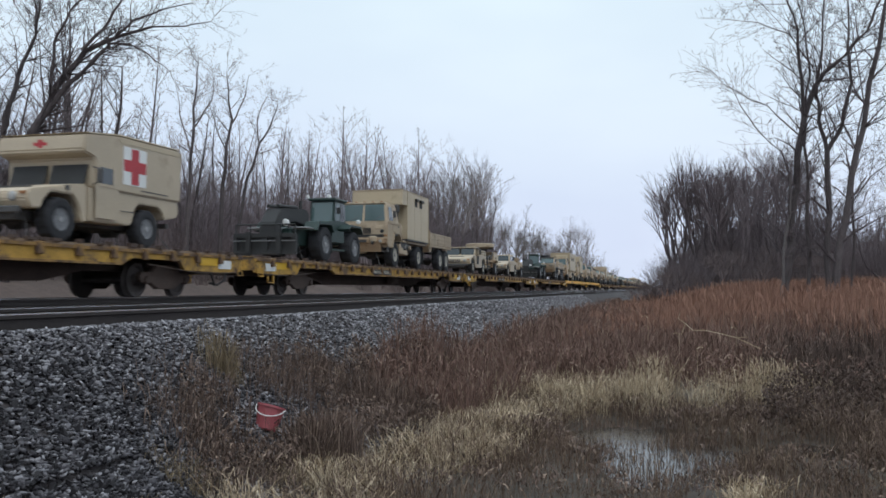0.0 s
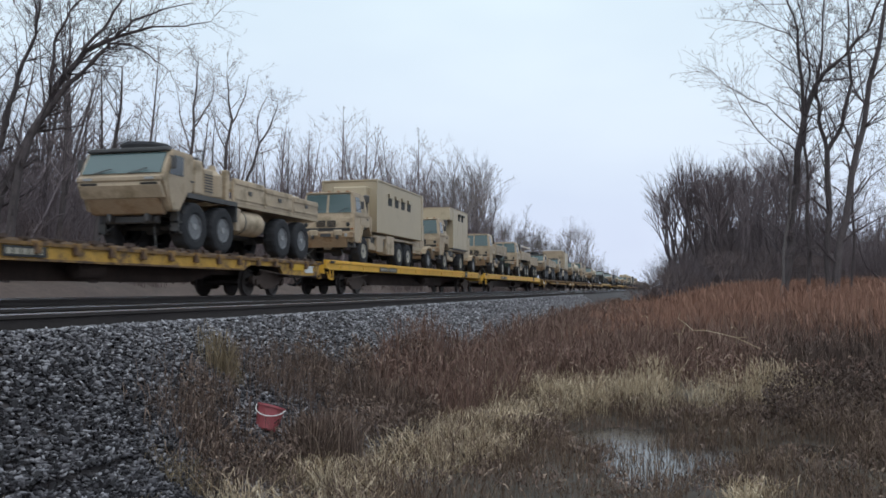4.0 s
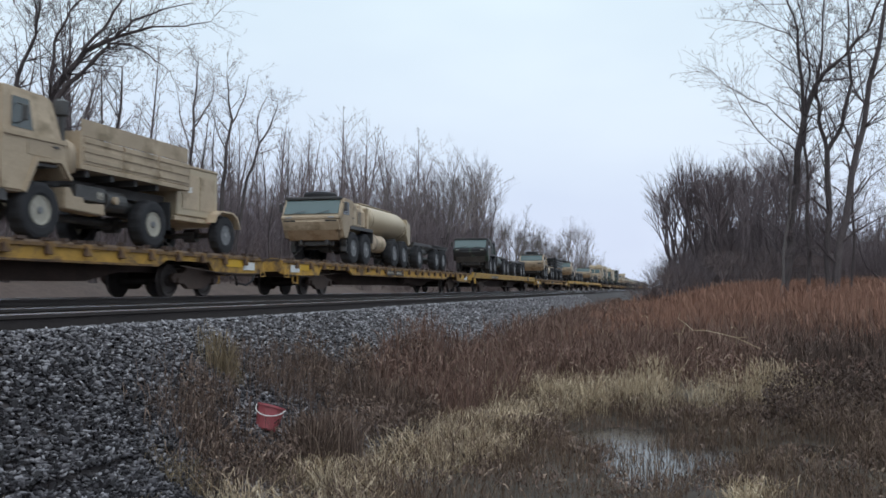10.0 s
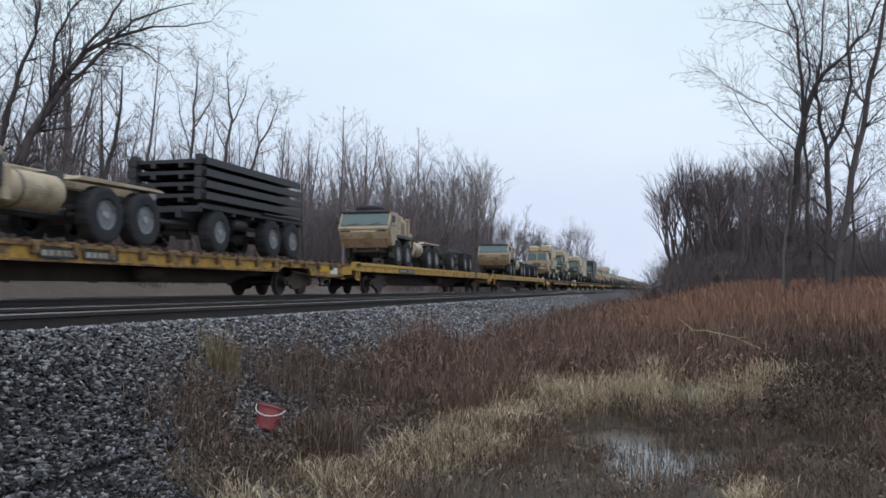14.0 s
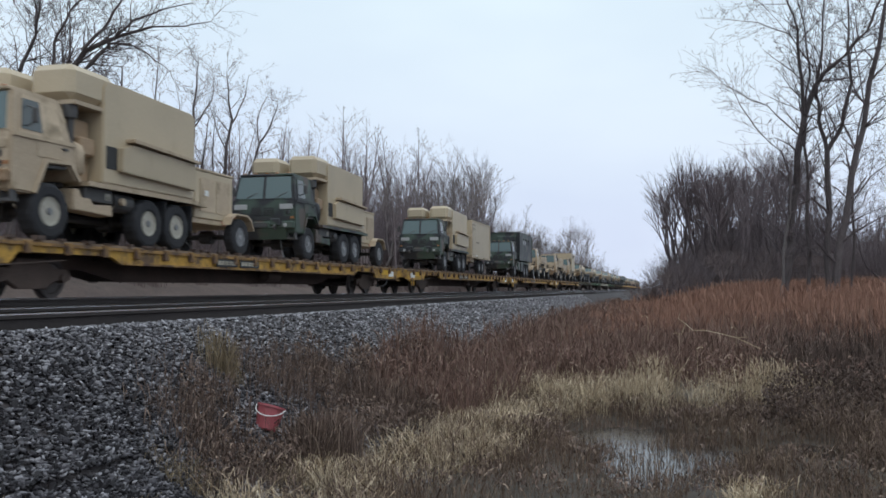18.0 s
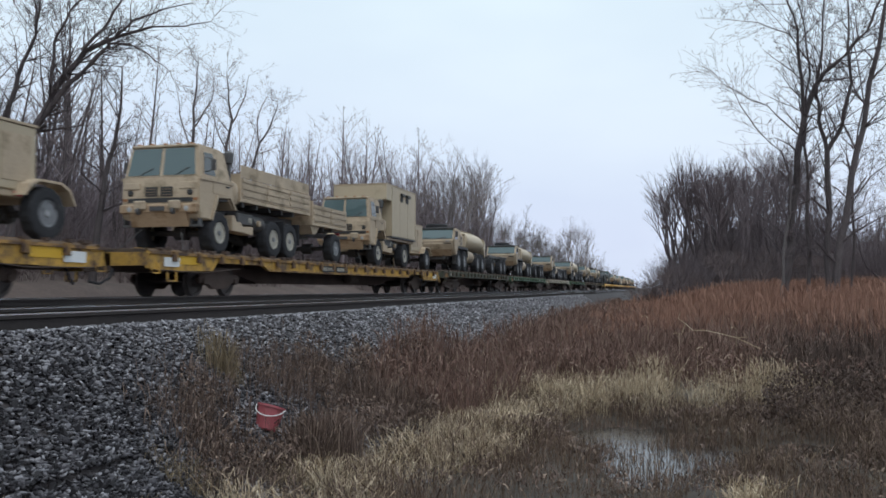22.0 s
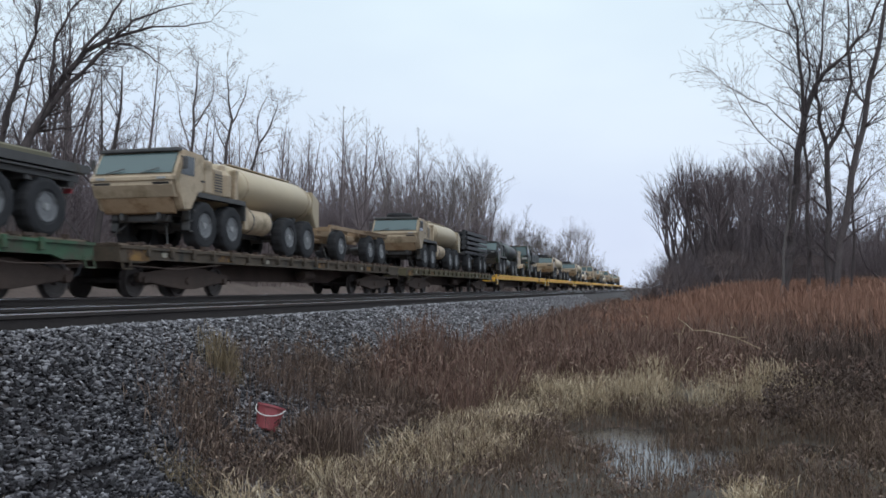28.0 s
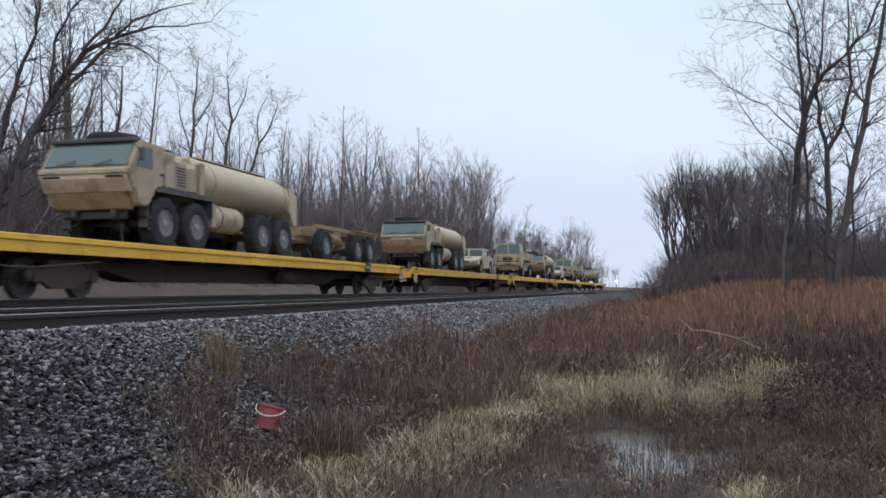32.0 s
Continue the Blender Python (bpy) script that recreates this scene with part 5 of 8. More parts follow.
def mast_trailer(label):
    """Low trailer: a folded disc on a pedestal, outriggers and an equipment cabinet behind."""
    car = thing("mast_trailer", label, "trailer")
    axle_row(car, [0.07], 0.47, 0.3, "rim_dark", 0.95)
    P, D = M["tan_dirty"], M["black_frame"]
    bed = part("bed", boxes((-0.85, -0.72, -3.1, 1.9, 0.80, 0.94), (0.72, 0.85, -3.1, 1.9, 0.80, 0.94), (-0.72, 0.72, -3.1, -2.96, 0.80, 0.94), (-0.72, 0.72, -1.0, 1.9, 0.82, 0.90), bevel=0.01), P, car)
    part("cross_member", boxes((-0.72, 0.72, -2.2, -2.08, 0.80, 0.92), (-0.72, 0.72, -1.5, -1.38, 0.80, 0.92)), D, bed)
    cab = part("cabinet", boxes((-0.84, 0.88, 0.34, 1.92, 0.95, 1.74), bevel=0.03), M["tan"], car, "square tan equipment cabinet")
    part("cabinet_lid", boxes((-0.86, 0.90, 0.32, 1.94, 1.74, 1.78)), P, cab)
    part("cabinet_door", boxes((0.88, 0.892, 0.44, 1.08, 1.0, 1.66), (0.88, 0.892, 1.16, 1.84, 1.0, 1.66)), M["tan_pale"], cab)
    part("latch", boxes((0.892, 0.91, 1.0, 1.06, 1.3, 1.38), (0.892, 0.91, 1.18, 1.24, 1.3, 1.38)), M["dark_mark"], cab)
    ped = part("pedestal", prisms([(-0.42, 0.90), (0.26, 0.90), (0.16, 1.62), (0.06, 1.92), (-0.42, 1.92), (-0.46, 1.5)], (-0.34, 0.34), bevel=0.03), M["tan_pale"], car, "pale pedestal housing")
    part("motor_housing", lathe(bmesh.new(), [(-0.34, 0.05), (-0.30, 0.20), (0.30, 0.20), (0.34, 0.05)], 14, "X", (0.35, -0.62, 1.28)), D, ped)
    part("cable_box", boxes((0.34, 0.52, -0.4, 0.0, 1.05, 1.42), bevel=0.02), P, ped)
    d = part("dish", lathe(bmesh.new(), [(1.90, 0.05), (1.92, 0.34), (2.06, 0.92), (2.10, 1.05), (2.32, 1.06), (2.35, 1.00), (2.30, 0.60), (2.28, 0.02)], 30, "Z", (0, -0.42, 0)), M["tan"], car, "folded shallow tan dish", smooth=False)
    part("dish_rib", boxes((-0.98, 0.98, -0.46, -0.38, 1.93, 2.05), (-0.04, 0.04, -1.28, 0.44, 1.93, 2.05)), M["black_frame"], d)
    part("dish_shroud", lathe(bmesh.new(), [(1.80, 0.20), (1.82, 0.52), (1.99, 0.60), (1.99, 0.20)], 16, "Z", (0, -0.42, 0)), M["black_frame"], d, "dark cone on the dish's underside")
    for s in (-1, 1):
        part("strut", tubes([((s * 0.85, -2.35, 0.9), (s * 0.62, -1.80, 1.72)), ((s * 0.62, -1.80, 1.72), (s * 0.3, -0.7, 1.86)), ((s * 0.85, -0.92, 0.92), (s * 0.80, 0.28, 1.68)), ((s * 0.85, -2.3, 0.95), (s * 0.82, -0.95, 1.48)), ((s * 0.82, -0.95, 1.48), (s * 0.85, -0.9, 0.92))], 0.05), D, car)
        part("folded_outrigger", boxes((s * 0.86, s * 0.98, -2.6, -0.75, 0.98, 1.10), (s * 0.86, s * 1.0, -0.8, -0.62, 0.6, 1.2), bevel=0.01), P, car)
        part("fender", prisms([(-0.62, 0.98), (-0.46, 1.10), (0.60, 1.10), (0.72, 0.98), (0.74, 1.02), (0.62, 1.15), (-0.48, 1.15), (-0.66, 1.02)], (s * 0.78, s * 1.14)), P, car)
        part("jack_leg", tubes([((s * 1.0, -2.6, 1.25), (s * 1.0, -2.6, 0.35))], 0.04), D, car)
    part("cable_reel", lathe(bmesh.new(), [(-0.3, 0.05), (-0.3, 0.34), (-0.26, 0.34), (-0.26, 0.16), (0.26, 0.16), (0.26, 0.34), (0.3, 0.34), (0.3, 0.05)], 16, "X", (0.1, -2.62, 1.28)), M["black_frame"], car, "dark cable reel")
    part("drawbar", tubes([((-0.5, -3.0, 0.85), (0, -4.0, 0.75)), ((0.5, -3.0, 0.85), (0, -4.0, 0.75))], 0.05), P, car)
    return car


def van_trailer(label):
    """Tall closed container body on a tandem trailer."""
    car = thing("container_trailer", label, "trailer")
    axle_row(car, [0.0, 1.02], 0.49, 0.3, "rim_dark", 0.95)
    b = part("container", boxes((-1.22, 1.22, -3.0, 2.95, 1.06, 3.46), bevel=0.02), M["tan_pale"], car, "smooth pale tan container body")
    for y in (-2.96, 2.91):
        for s in (-1, 1):
            part("corner_post", boxes((s * 1.15, s * 1.25, y - 0.09, y + 0.09, 1.02, 3.48)), M["tan"], b)
    for z in (1.08, 3.42):
        part("side_rail", boxes((1.22, 1.245, -2.94, 2.89, z - 0.05, z + 0.05)), M["tan"], b)
    part("side_door", boxes((1.22, 1.232, -2.68, -1.82, 1.27, 3.18)), M["tan_pale"], b)
    part("door_gap", boxes((1.22, 1.226, -2.72, -2.685, 1.25, 3.22), (1.22, 1.226, -1.815, -1.78, 1.25, 3.22), (1.22, 1.226, -2.685, -1.815, 3.185, 3.22), (1.22, 1.226, -2.685, -1.815, 1.25, 1.265)), M["black_frame"], b)
    # the roof's shadow line is painted as a black edge
    part("roof_cap", boxes((-1.25, 1.25, -3.04, 2.99, 3.485, 3.52)), M["black_frame"], b, "black roof edge painted as the roof's shadow line")
    part("data_plate", boxes((1.22, 1.228, -1.72, -1.3, 1.16, 1.24)), M["white_paint"], b)
    part("door_handle", boxes((1.232, 1.27, -1.6, -0.9, 2.05, 2.09), (1.232, 1.27, -2.6, -2.1, 2.9, 2.94)), M["black_frame"], b)
    for y in (-1.6, 0.6):
        part("fork_pocket", boxes((1.246, 1.25, y, y + 0.3, 1.04, 1.13)), M["dark_mark"], b)
    part("front_unit", boxes((-0.7, 0.7, -3.3, -3.0, 1.6, 2.7), bevel=0.04), M["tan"], b)
    part("frame", boxes((-0.5, -0.36, -3.1, 2.9, 0.76, 1.04), (0.36, 0.5, -3.1, 2.9, 0.76, 1.04), (-1.1, 1.1, -2.9, -1.9, 0.8, 1.04)), M["tan"], car)
    part("drawbar", tubes([((-0.5, -3.1, 0.9), (0, -4.6, 0.8)), ((0.5, -3.1, 0.9), (0, -4.6, 0.8))], 0.06), M["tan"], car)
    for s in (-1, 1):
        part("landing_leg", tubes([((s * 0.9, -2.3, 1.0), (s * 0.9, -2.3, 0.03))], 0.06), M["black_frame"], car)
    return car


def rough_forklift(label):
    """Articulated rough-terrain forklift: low black carriage well forward on a boom, glazed cab amidships."""
    car = thing("wheeled_forklift", label, "forklift", "forklifts")
    P, D = M["loader_green"], M["dark_mark"]
    axle_row(car, [0.05, 3.15], 0.66, 0.50, "rim_dark", 0.92)
    part("front_frame", prisms([(-1.75, 0.75), (-1.75, 1.12), (0.3, 1.35), (1.0, 1.30), (1.0, 0.6), (-1.2, 0.55)], (-0.58, 0.58), bevel=0.04), P, car)
    part("rear_body", prisms([(1.4, 0.75), (3.95, 0.75), (4.10, 0.95), (4.10, 1.50), (3.9, 1.66), (2.5, 1.74), (1.4, 1.6)], (-0.72, 0.72), bevel=0.05), P, car)
    part("rear_grille", boxes((-0.5, 0.5, 4.10, 4.13, 0.95, 1.45)), D, car)
    for s in (-1, 1):
        part("rear_fender", prisms([(2.40, 1.30), (2.62, 1.48), (3.70, 1.48), (3.98, 1.25), (3.98, 1.33), (3.74, 1.56), (2.58, 1.56), (2.34, 1.38)], (s * 0.66, s * 1.2)), P, car)
        part("front_fender", prisms([(-0.85, 1.10), (-0.67, 1.36), (0.50, 1.40), (0.77, 1.14), (0.83, 1.18), (0.55, 1.49), (-0.71, 1.45), (-0.91, 1.14)], (s * 0.66, s * 1.2)), P, car)
        # steel shelf added to give the bright gleam of sky on the fender
        part("mud_shelf", boxes((s * 0.58, s * 1.12, -1.75, -1.05, 1.14, 1.20), bevel=0.01), M["steel"], car, "steel shelf added for the sky's gleam before the wheel")
        part("side_step", boxes((s * 0.75, s * 1.1, 0.8, 2.1, 0.48, 0.54), (s * 0.75, s * 1.08, 0.8, 2.1, 0.80, 1.25)), P, car)
        lamp(car, s * 0.45, 2.10, 2.66, 0.07, "white_paint")
        lamp(car, s * 0.40, -1.86, 1.34, 0.13, "white_paint")
        part("lamp_post", tubes([((s * 0.40, -1.8, 1.34), (s * 0.40, -1.5, 1.10))], 0.03), D, car)
        part("mirror", boxes((s * 0.8, s * 0.98, 1.98, 2.03, 1.95, 2.2), bevel=0.015), D, car)
        lamp(car, s * 0.95, 4.08, 1.78, 0.09, "white_paint")
    cab = part("cab", prisms([(0.12, 1.25), (0.16, 1.62), (0.34, 2.48), (2.28, 2.52), (2.46, 1.9), (2.46, 1.25)], (-0.66, 0.70), bevel=0.03), P, car)
    cab.matrix_basis = pose(0.14, 1.99, 0) @ Matrix.Diagonal((0.74, 0.58, 1.0, 1))
    part("cab_roof", boxes((-0.74, 0.78, 0.14, 2.44, 2.50, 2.60), bevel=0.03), P, cab)
    part("windscreen", prisms([(0.145, 1.66), (0.125, 1.66), (0.290, 2.42), (0.315, 2.42)], (-0.56, 0.60)), M["glass"], cab, "pale reflecting cab windscreen")
    for s, x in ((-1, -0.66), (1, 0.70)):
        part("side_window", prisms([(0.34, 1.62), (0.50, 2.40), (1.22, 2.42), (1.22, 1.42)], (x, x + s * 0.01)), M["glass"], cab)
        part("side_window", prisms([(1.34, 1.62), (1.34, 2.42), (2.16, 2.42), (2.30, 1.95), (2.30, 1.62)], (x, x + s * 0.01)), M["dark_glass"], cab)
        part("door_handle", boxes((x, x + s * 0.04, 1.05, 1.2, 1.46, 1.50)), M["white_paint"], cab)
    part("exhaust_stack", tubes([((-0.5, 1.5, 1.6), (-0.5, 1.5, 2.45))], 0.06), D, car)
    part("air_cleaner", lathe(bmesh.new(), [(1.7, 0.10), (1.74, 0.17), (2.05, 0.17), (2.14, 0.06)], 12, "Z", (0.1, 3.7, 0)), D, car)
    boom = part("lift_boom", prisms([(0.5, 1.36), (0.45, 1.90), (0.1, 1.98), (-1.9, 1.84), (-2.45, 1.30), (-2.50, 0.80), (-2.25, 0.78), (-1.9, 1.30), (-0.8, 1.45)], (-0.30, 0.30), bevel=0.03), D, car, "black steel lifting boom")
    part("tilt_cylinder", tubes([((0.18, -0.4, 2.0), (0.18, -2.0, 1.92)), ((-0.18, -0.4, 2.0), (-0.18, -2.0, 1.92))], 0.06), D, boom)
    mast = part("carriage", boxes((-1.16, 1.16, -2.68, -2.54, 0.20, 0.34), (-1.16, 1.16, -2.68, -2.54, 0.78, 0.92), (-1.16, -1.02, -2.68, -2.54, 0.34, 0.78), (1.02, 1.16, -2.68, -2.54, 0.34, 0.78), (-0.10, 0.10, -2.66, -2.54, 0.34, 0.78), (-1.02, 1.02, -2.58, -2.55, 0.34, 0.78)), D, car, "wide black fork carriage")
    part("carriage_rail", tubes([((-1.16, -2.70, 0.66), (1.16, -2.70, 0.66))], 0.022), M["steel"], mast)
    part("load_backrest", tubes([((x, -2.6, 0.92), (x, -2.6, 1.22)) for x in (-1.1, -0.55, 0.55, 1.1)] + [((-1.1, -2.6, 1.22), (1.1, -2.6, 1.22))], 0.025), D, mast)
    for s in (-1, 1):
        part("fork", prisms([(-2.80, 0.95), (-2.70, 0.95), (-2.70, 0.16), (-4.10, 0.16), (-4.10, 0.19), (-2.80, 0.25)], (s * 0.48, s * 0.64)), D, mast, "black steel fork tine")
        part("lift_arm", prisms([(-0.9, 0.75), (-0.9, 1.02), (-2.5, 0.72), (-2.5, 0.45)], (s * 0.42, s * 0.56)), P, car)
    chain_set(car, [(-1.2, -0.7), (3.9, 0.7)])
    return car


def utility_car(body, label):
    """Wide light four-wheel-drive; body: ambulance, pickup or wagon."""
    car = thing("utility_vehicle", label, "utility vehicle", "utility vehicles")
    P, D = M["tan_cream"], M["black_frame"]
    axle_row(car, [0.0, 3.12 if body == "ambulance" else 3.3], 0.47, 0.32, "rim_dark" if body == "ambulance" else "rim_tan", 0.91)
    hood = [(-0.92, 0.64), (-1.02, 0.80), (-1.02, 0.95), (-0.92, 1.02), (-0.2, 1.14), (0.25, 1.24), (0.80, 1.30), (0.82, 0.46), (0.64, 0.46), (0.54, 0.80), (0.34, 1.02), (-0.34, 1.02), (-0.54, 0.84), (-0.62, 0.64)]
    h = part("hood", prisms(hood, (-1.07, 1.07), bevel=0.03), P, car)
    part("grille", boxes(*[(x - 0.035, x + 0.035, -1.04, -1.0, 0.74, 0.94) for x in (-0.36, -0.24, -0.12, 0, 0.12, 0.24, 0.36)]), D, h)
    for s in (-1, 1):
        lamp(car, s * 0.72, -1.03, 0.86, 0.10)
        part("marker_lamp", boxes((s * 0.90, s * 1.02, -1.045, -1.01, 0.90, 0.96)), M["amber"], h)
        part("hood_latch", boxes((s * 1.06, s * 1.085, 0.1, 0.22, 1.10, 1.2)), D, h)
        mirror(car, s, 0.85, 1.5, "black_frame")
    part("hood_louvre", boxes(*[(-0.45, 0.45, -0.30 + 0.12 * i, -0.25 + 0.12 * i, 1.14, 1.175) for i in range(4)]), D, h)
    part("bumper", boxes((-0.95, 0.95, -1.16, -1.04, 0.52, 0.66), bevel=0.02), D, car)
    part("chassis", boxes((-0.6, 0.6, -0.8, 3.9, 0.42, 0.62)), D, car)
    tub = [(0.84, 0.46), (0.84, 1.24), (4.16, 1.26), (4.22, 1.10), (4.18, 0.78), (3.94, 0.70), (3.86, 0.90), (3.66, 1.06), (3.02, 1.06), (2.84, 0.92), (2.74, 0.52), (2.62, 0.46)]
    if body == "ambulance":
        tub = [(0.84, 0.50), (0.84, 1.24), (4.44, 1.26), (4.50, 1.0), (4.42, 0.84), (3.84, 0.74), (3.76, 0.92), (3.52, 1.04), (2.78, 1.04), (2.60, 0.92), (2.48, 0.56), (2.36, 0.50)]
    t = part("body_tub", prisms(tub, (-1.07, 1.07), bevel=0.025), P, car)
    part("rear_bumper", boxes((-0.9, 0.9, 4.2, 4.32, 0.56, 0.68)), D, car)
    glass = "dark_glass"
    if body in ("wagon", "pickup"):
        c = [(1.86, 1.24), (1.84, 1.76), (1.96, 1.76), (2.0, 1.24)]
        if body == "wagon":
            c = [(0.84, 1.24), (1.00, 1.80), (1.04, 1.83), (2.75, 1.83), (3.05, 1.55), (3.05, 1.24)]
        cab = part("cab", prisms(c, (-1.02, 1.02), bevel=0.02), P, car)
        for s in (-1, 1):
            x0, x1 = (0.06, 0.92) if s > 0 else (-0.92, -0.06)
            part("windscreen", prisms([(0.82, 1.31), (0.835, 1.31), (0.965, 1.75), (0.95, 1.75)], (x0, x1)), M[glass], cab)
            if body == "wagon":
                for a, b in ((0.98, 1.75), (1.9, 2.65)):
                    dr = part("door", boxes((s * 1.07, s * 1.085, a - 0.05, b + 0.05, 0.62, 1.24)), P, cab)
                    part("side_window", boxes((s * 1.02, s * 1.03, a + 0.08, b - 0.05, 1.32, 1.70)), M["dark_glass"], dr)
            else:
                # black panel on the tub paints the shade inside the open door
                part("doorway", prisms([(1.14, 0.68), (1.72, 0.68), (1.80, 1.24), (1.04, 1.24)], (s * 1.04, s * 1.078)), M["dark_mark"], cab, "black panel painted for the shaded open doorway")
                part("windscreen_post", prisms([(0.82, 1.24), (0.90, 1.24), (1.06, 1.76), (0.98, 1.76)], (s * 0.92, s * 1.02)), P, cab)
                part("seat", boxes((s * 0.25, s * 0.80, 1.25, 1.75, 1.0, 1.18), (s * 0.25, s * 0.80, 1.68, 1.80, 1.18, 1.58), bevel=0.03), M["canvas"], cab, "olive canvas seat")
        if body == "pickup":
            part("cab_roof", boxes((-1.08, 1.08, 0.84, 2.02, 1.755, 1.825), bevel=0.02), P, cab)
            part("windscreen_frame", prisms([(0.83, 1.26), (0.87, 1.26), (0.90, 1.34), (0.86, 1.34)], (-0.95, 0.95)), P, cab)
            part("steering_wheel", lathe(bmesh.new(), [(1.12, 0.17), (1.14, 0.19), (1.16, 0.17)], 14, "Y", (-0.5, 0, 1.36)), D, cab)
            for s in (-1, 1):
                part("bed_side", boxes((s * 1.02, s * 1.07, 2.0, 4.2, 1.24, 1.34)), P, car)
                part("bench_rail", boxes((s * 1.0, s * 1.06, 2.0, 4.2, 1.42, 1.50), (s * 1.0, s * 1.06, 2.0, 4.2, 1.58, 1.66)), P, car)
                for y in (2.05, 2.75, 3.45, 4.15):
                    part("rail_post", boxes((s * 1.0, s * 1.05, y - 0.03, y + 0.03, 1.3, 1.66)), P, car)
            part("load", boxes((-0.7, 0.7, 2.0, 3.6, 1.22, 1.5), bevel=0.08), M["canvas"], car)
        else:
            part("cargo_hatch", prisms([(3.05, 1.22), (3.05, 1.40), (4.0, 1.28), (4.0, 1.22)], (-1.0, 1.0)), P, car)
    else:
        b = [(1.00, 1.24), (1.00, 1.90), (0.66, 1.98), (0.62, 2.04), (0.66, 2.34), (0.80, 2.40), (1.9, 2.52), (4.44, 2.56), (4.56, 2.50), (4.50, 1.24)]
        bx = part("box_body", prisms(b, (-1.12, 1.12), bevel=0.035), P, car, "tall square ambulance body")
        part("roof_panel", prisms([(0.78, 2.41), (1.9, 2.535), (4.46, 2.575), (4.50, 2.60), (1.9, 2.57), (0.74, 2.43)], (-1.10, 1.10)), M["tan_pale"], bx, "paler tan roof panel")
        part("roof_band", prisms([(1.9, 2.38), (4.50, 2.40), (4.53, 2.50), (1.9, 2.50)], (1.12, 1.128)), M["tan_pale"], bx)
        # black panes: the shade under the overhanging body is put into their colour
        for x0, x1 in ((0.06, 0.96), (-0.96, -0.06)):
            part("windscreen", prisms([(0.84, 1.30), (0.855, 1.30), (0.985, 1.76), (0.97, 1.76)], (x0, x1)), M["dark_mark"], bx, "black windscreen pane with the overhang's shade painted in")
        for s in (-1, 1):
            dr = part("door", prisms([(1.02, 0.58), (1.84, 0.58), (1.84, 1.84), (1.10, 1.84), (1.02, 1.3)], (s * 1.12, s * 1.135)), P, bx)
            part("side_window", prisms([(1.12, 1.36), (1.62, 1.36), (1.62, 1.72), (1.16, 1.72)], (s * 1.135, s * 1.145)), M["dark_glass"], dr)
            part("window_frame", boxes((s * 1.135, s * 1.15, 1.62, 1.68, 1.32, 1.76), (s * 1.135, s * 1.15, 1.10, 1.66, 1.30, 1.35)), P, dr)
            cr = part("cross_panel", boxes((s * 1.12, s * 1.127, 2.03, 2.95, 1.44, 2.32)), M["white_paint"], bx, "white square with a red cross")
            part("red_cross", boxes((s * 1.127, s * 1.132, 2.34, 2.64, 1.46, 2.30), (s * 1.1275, s * 1.1325, 2.05, 2.93, 1.75, 2.02)), M["red_paint"], cr)
        part("front_cross", boxes((-0.06, 0.06, 0.625, 0.633, 2.10, 2.28), (-0.17, 0.17, 0.626, 0.634, 2.15, 2.22)), M["red_paint"], bx)
        part("seam", boxes((1.12, 1.13, 2.75, 3.9, 1.34, 1.365), (1.12, 1.13, 1.95, 2.45, 0.80, 0.82)), D, bx)
    chain_set(car, [(-0.5, -0.6), (3.8, 0.6)])
    return car


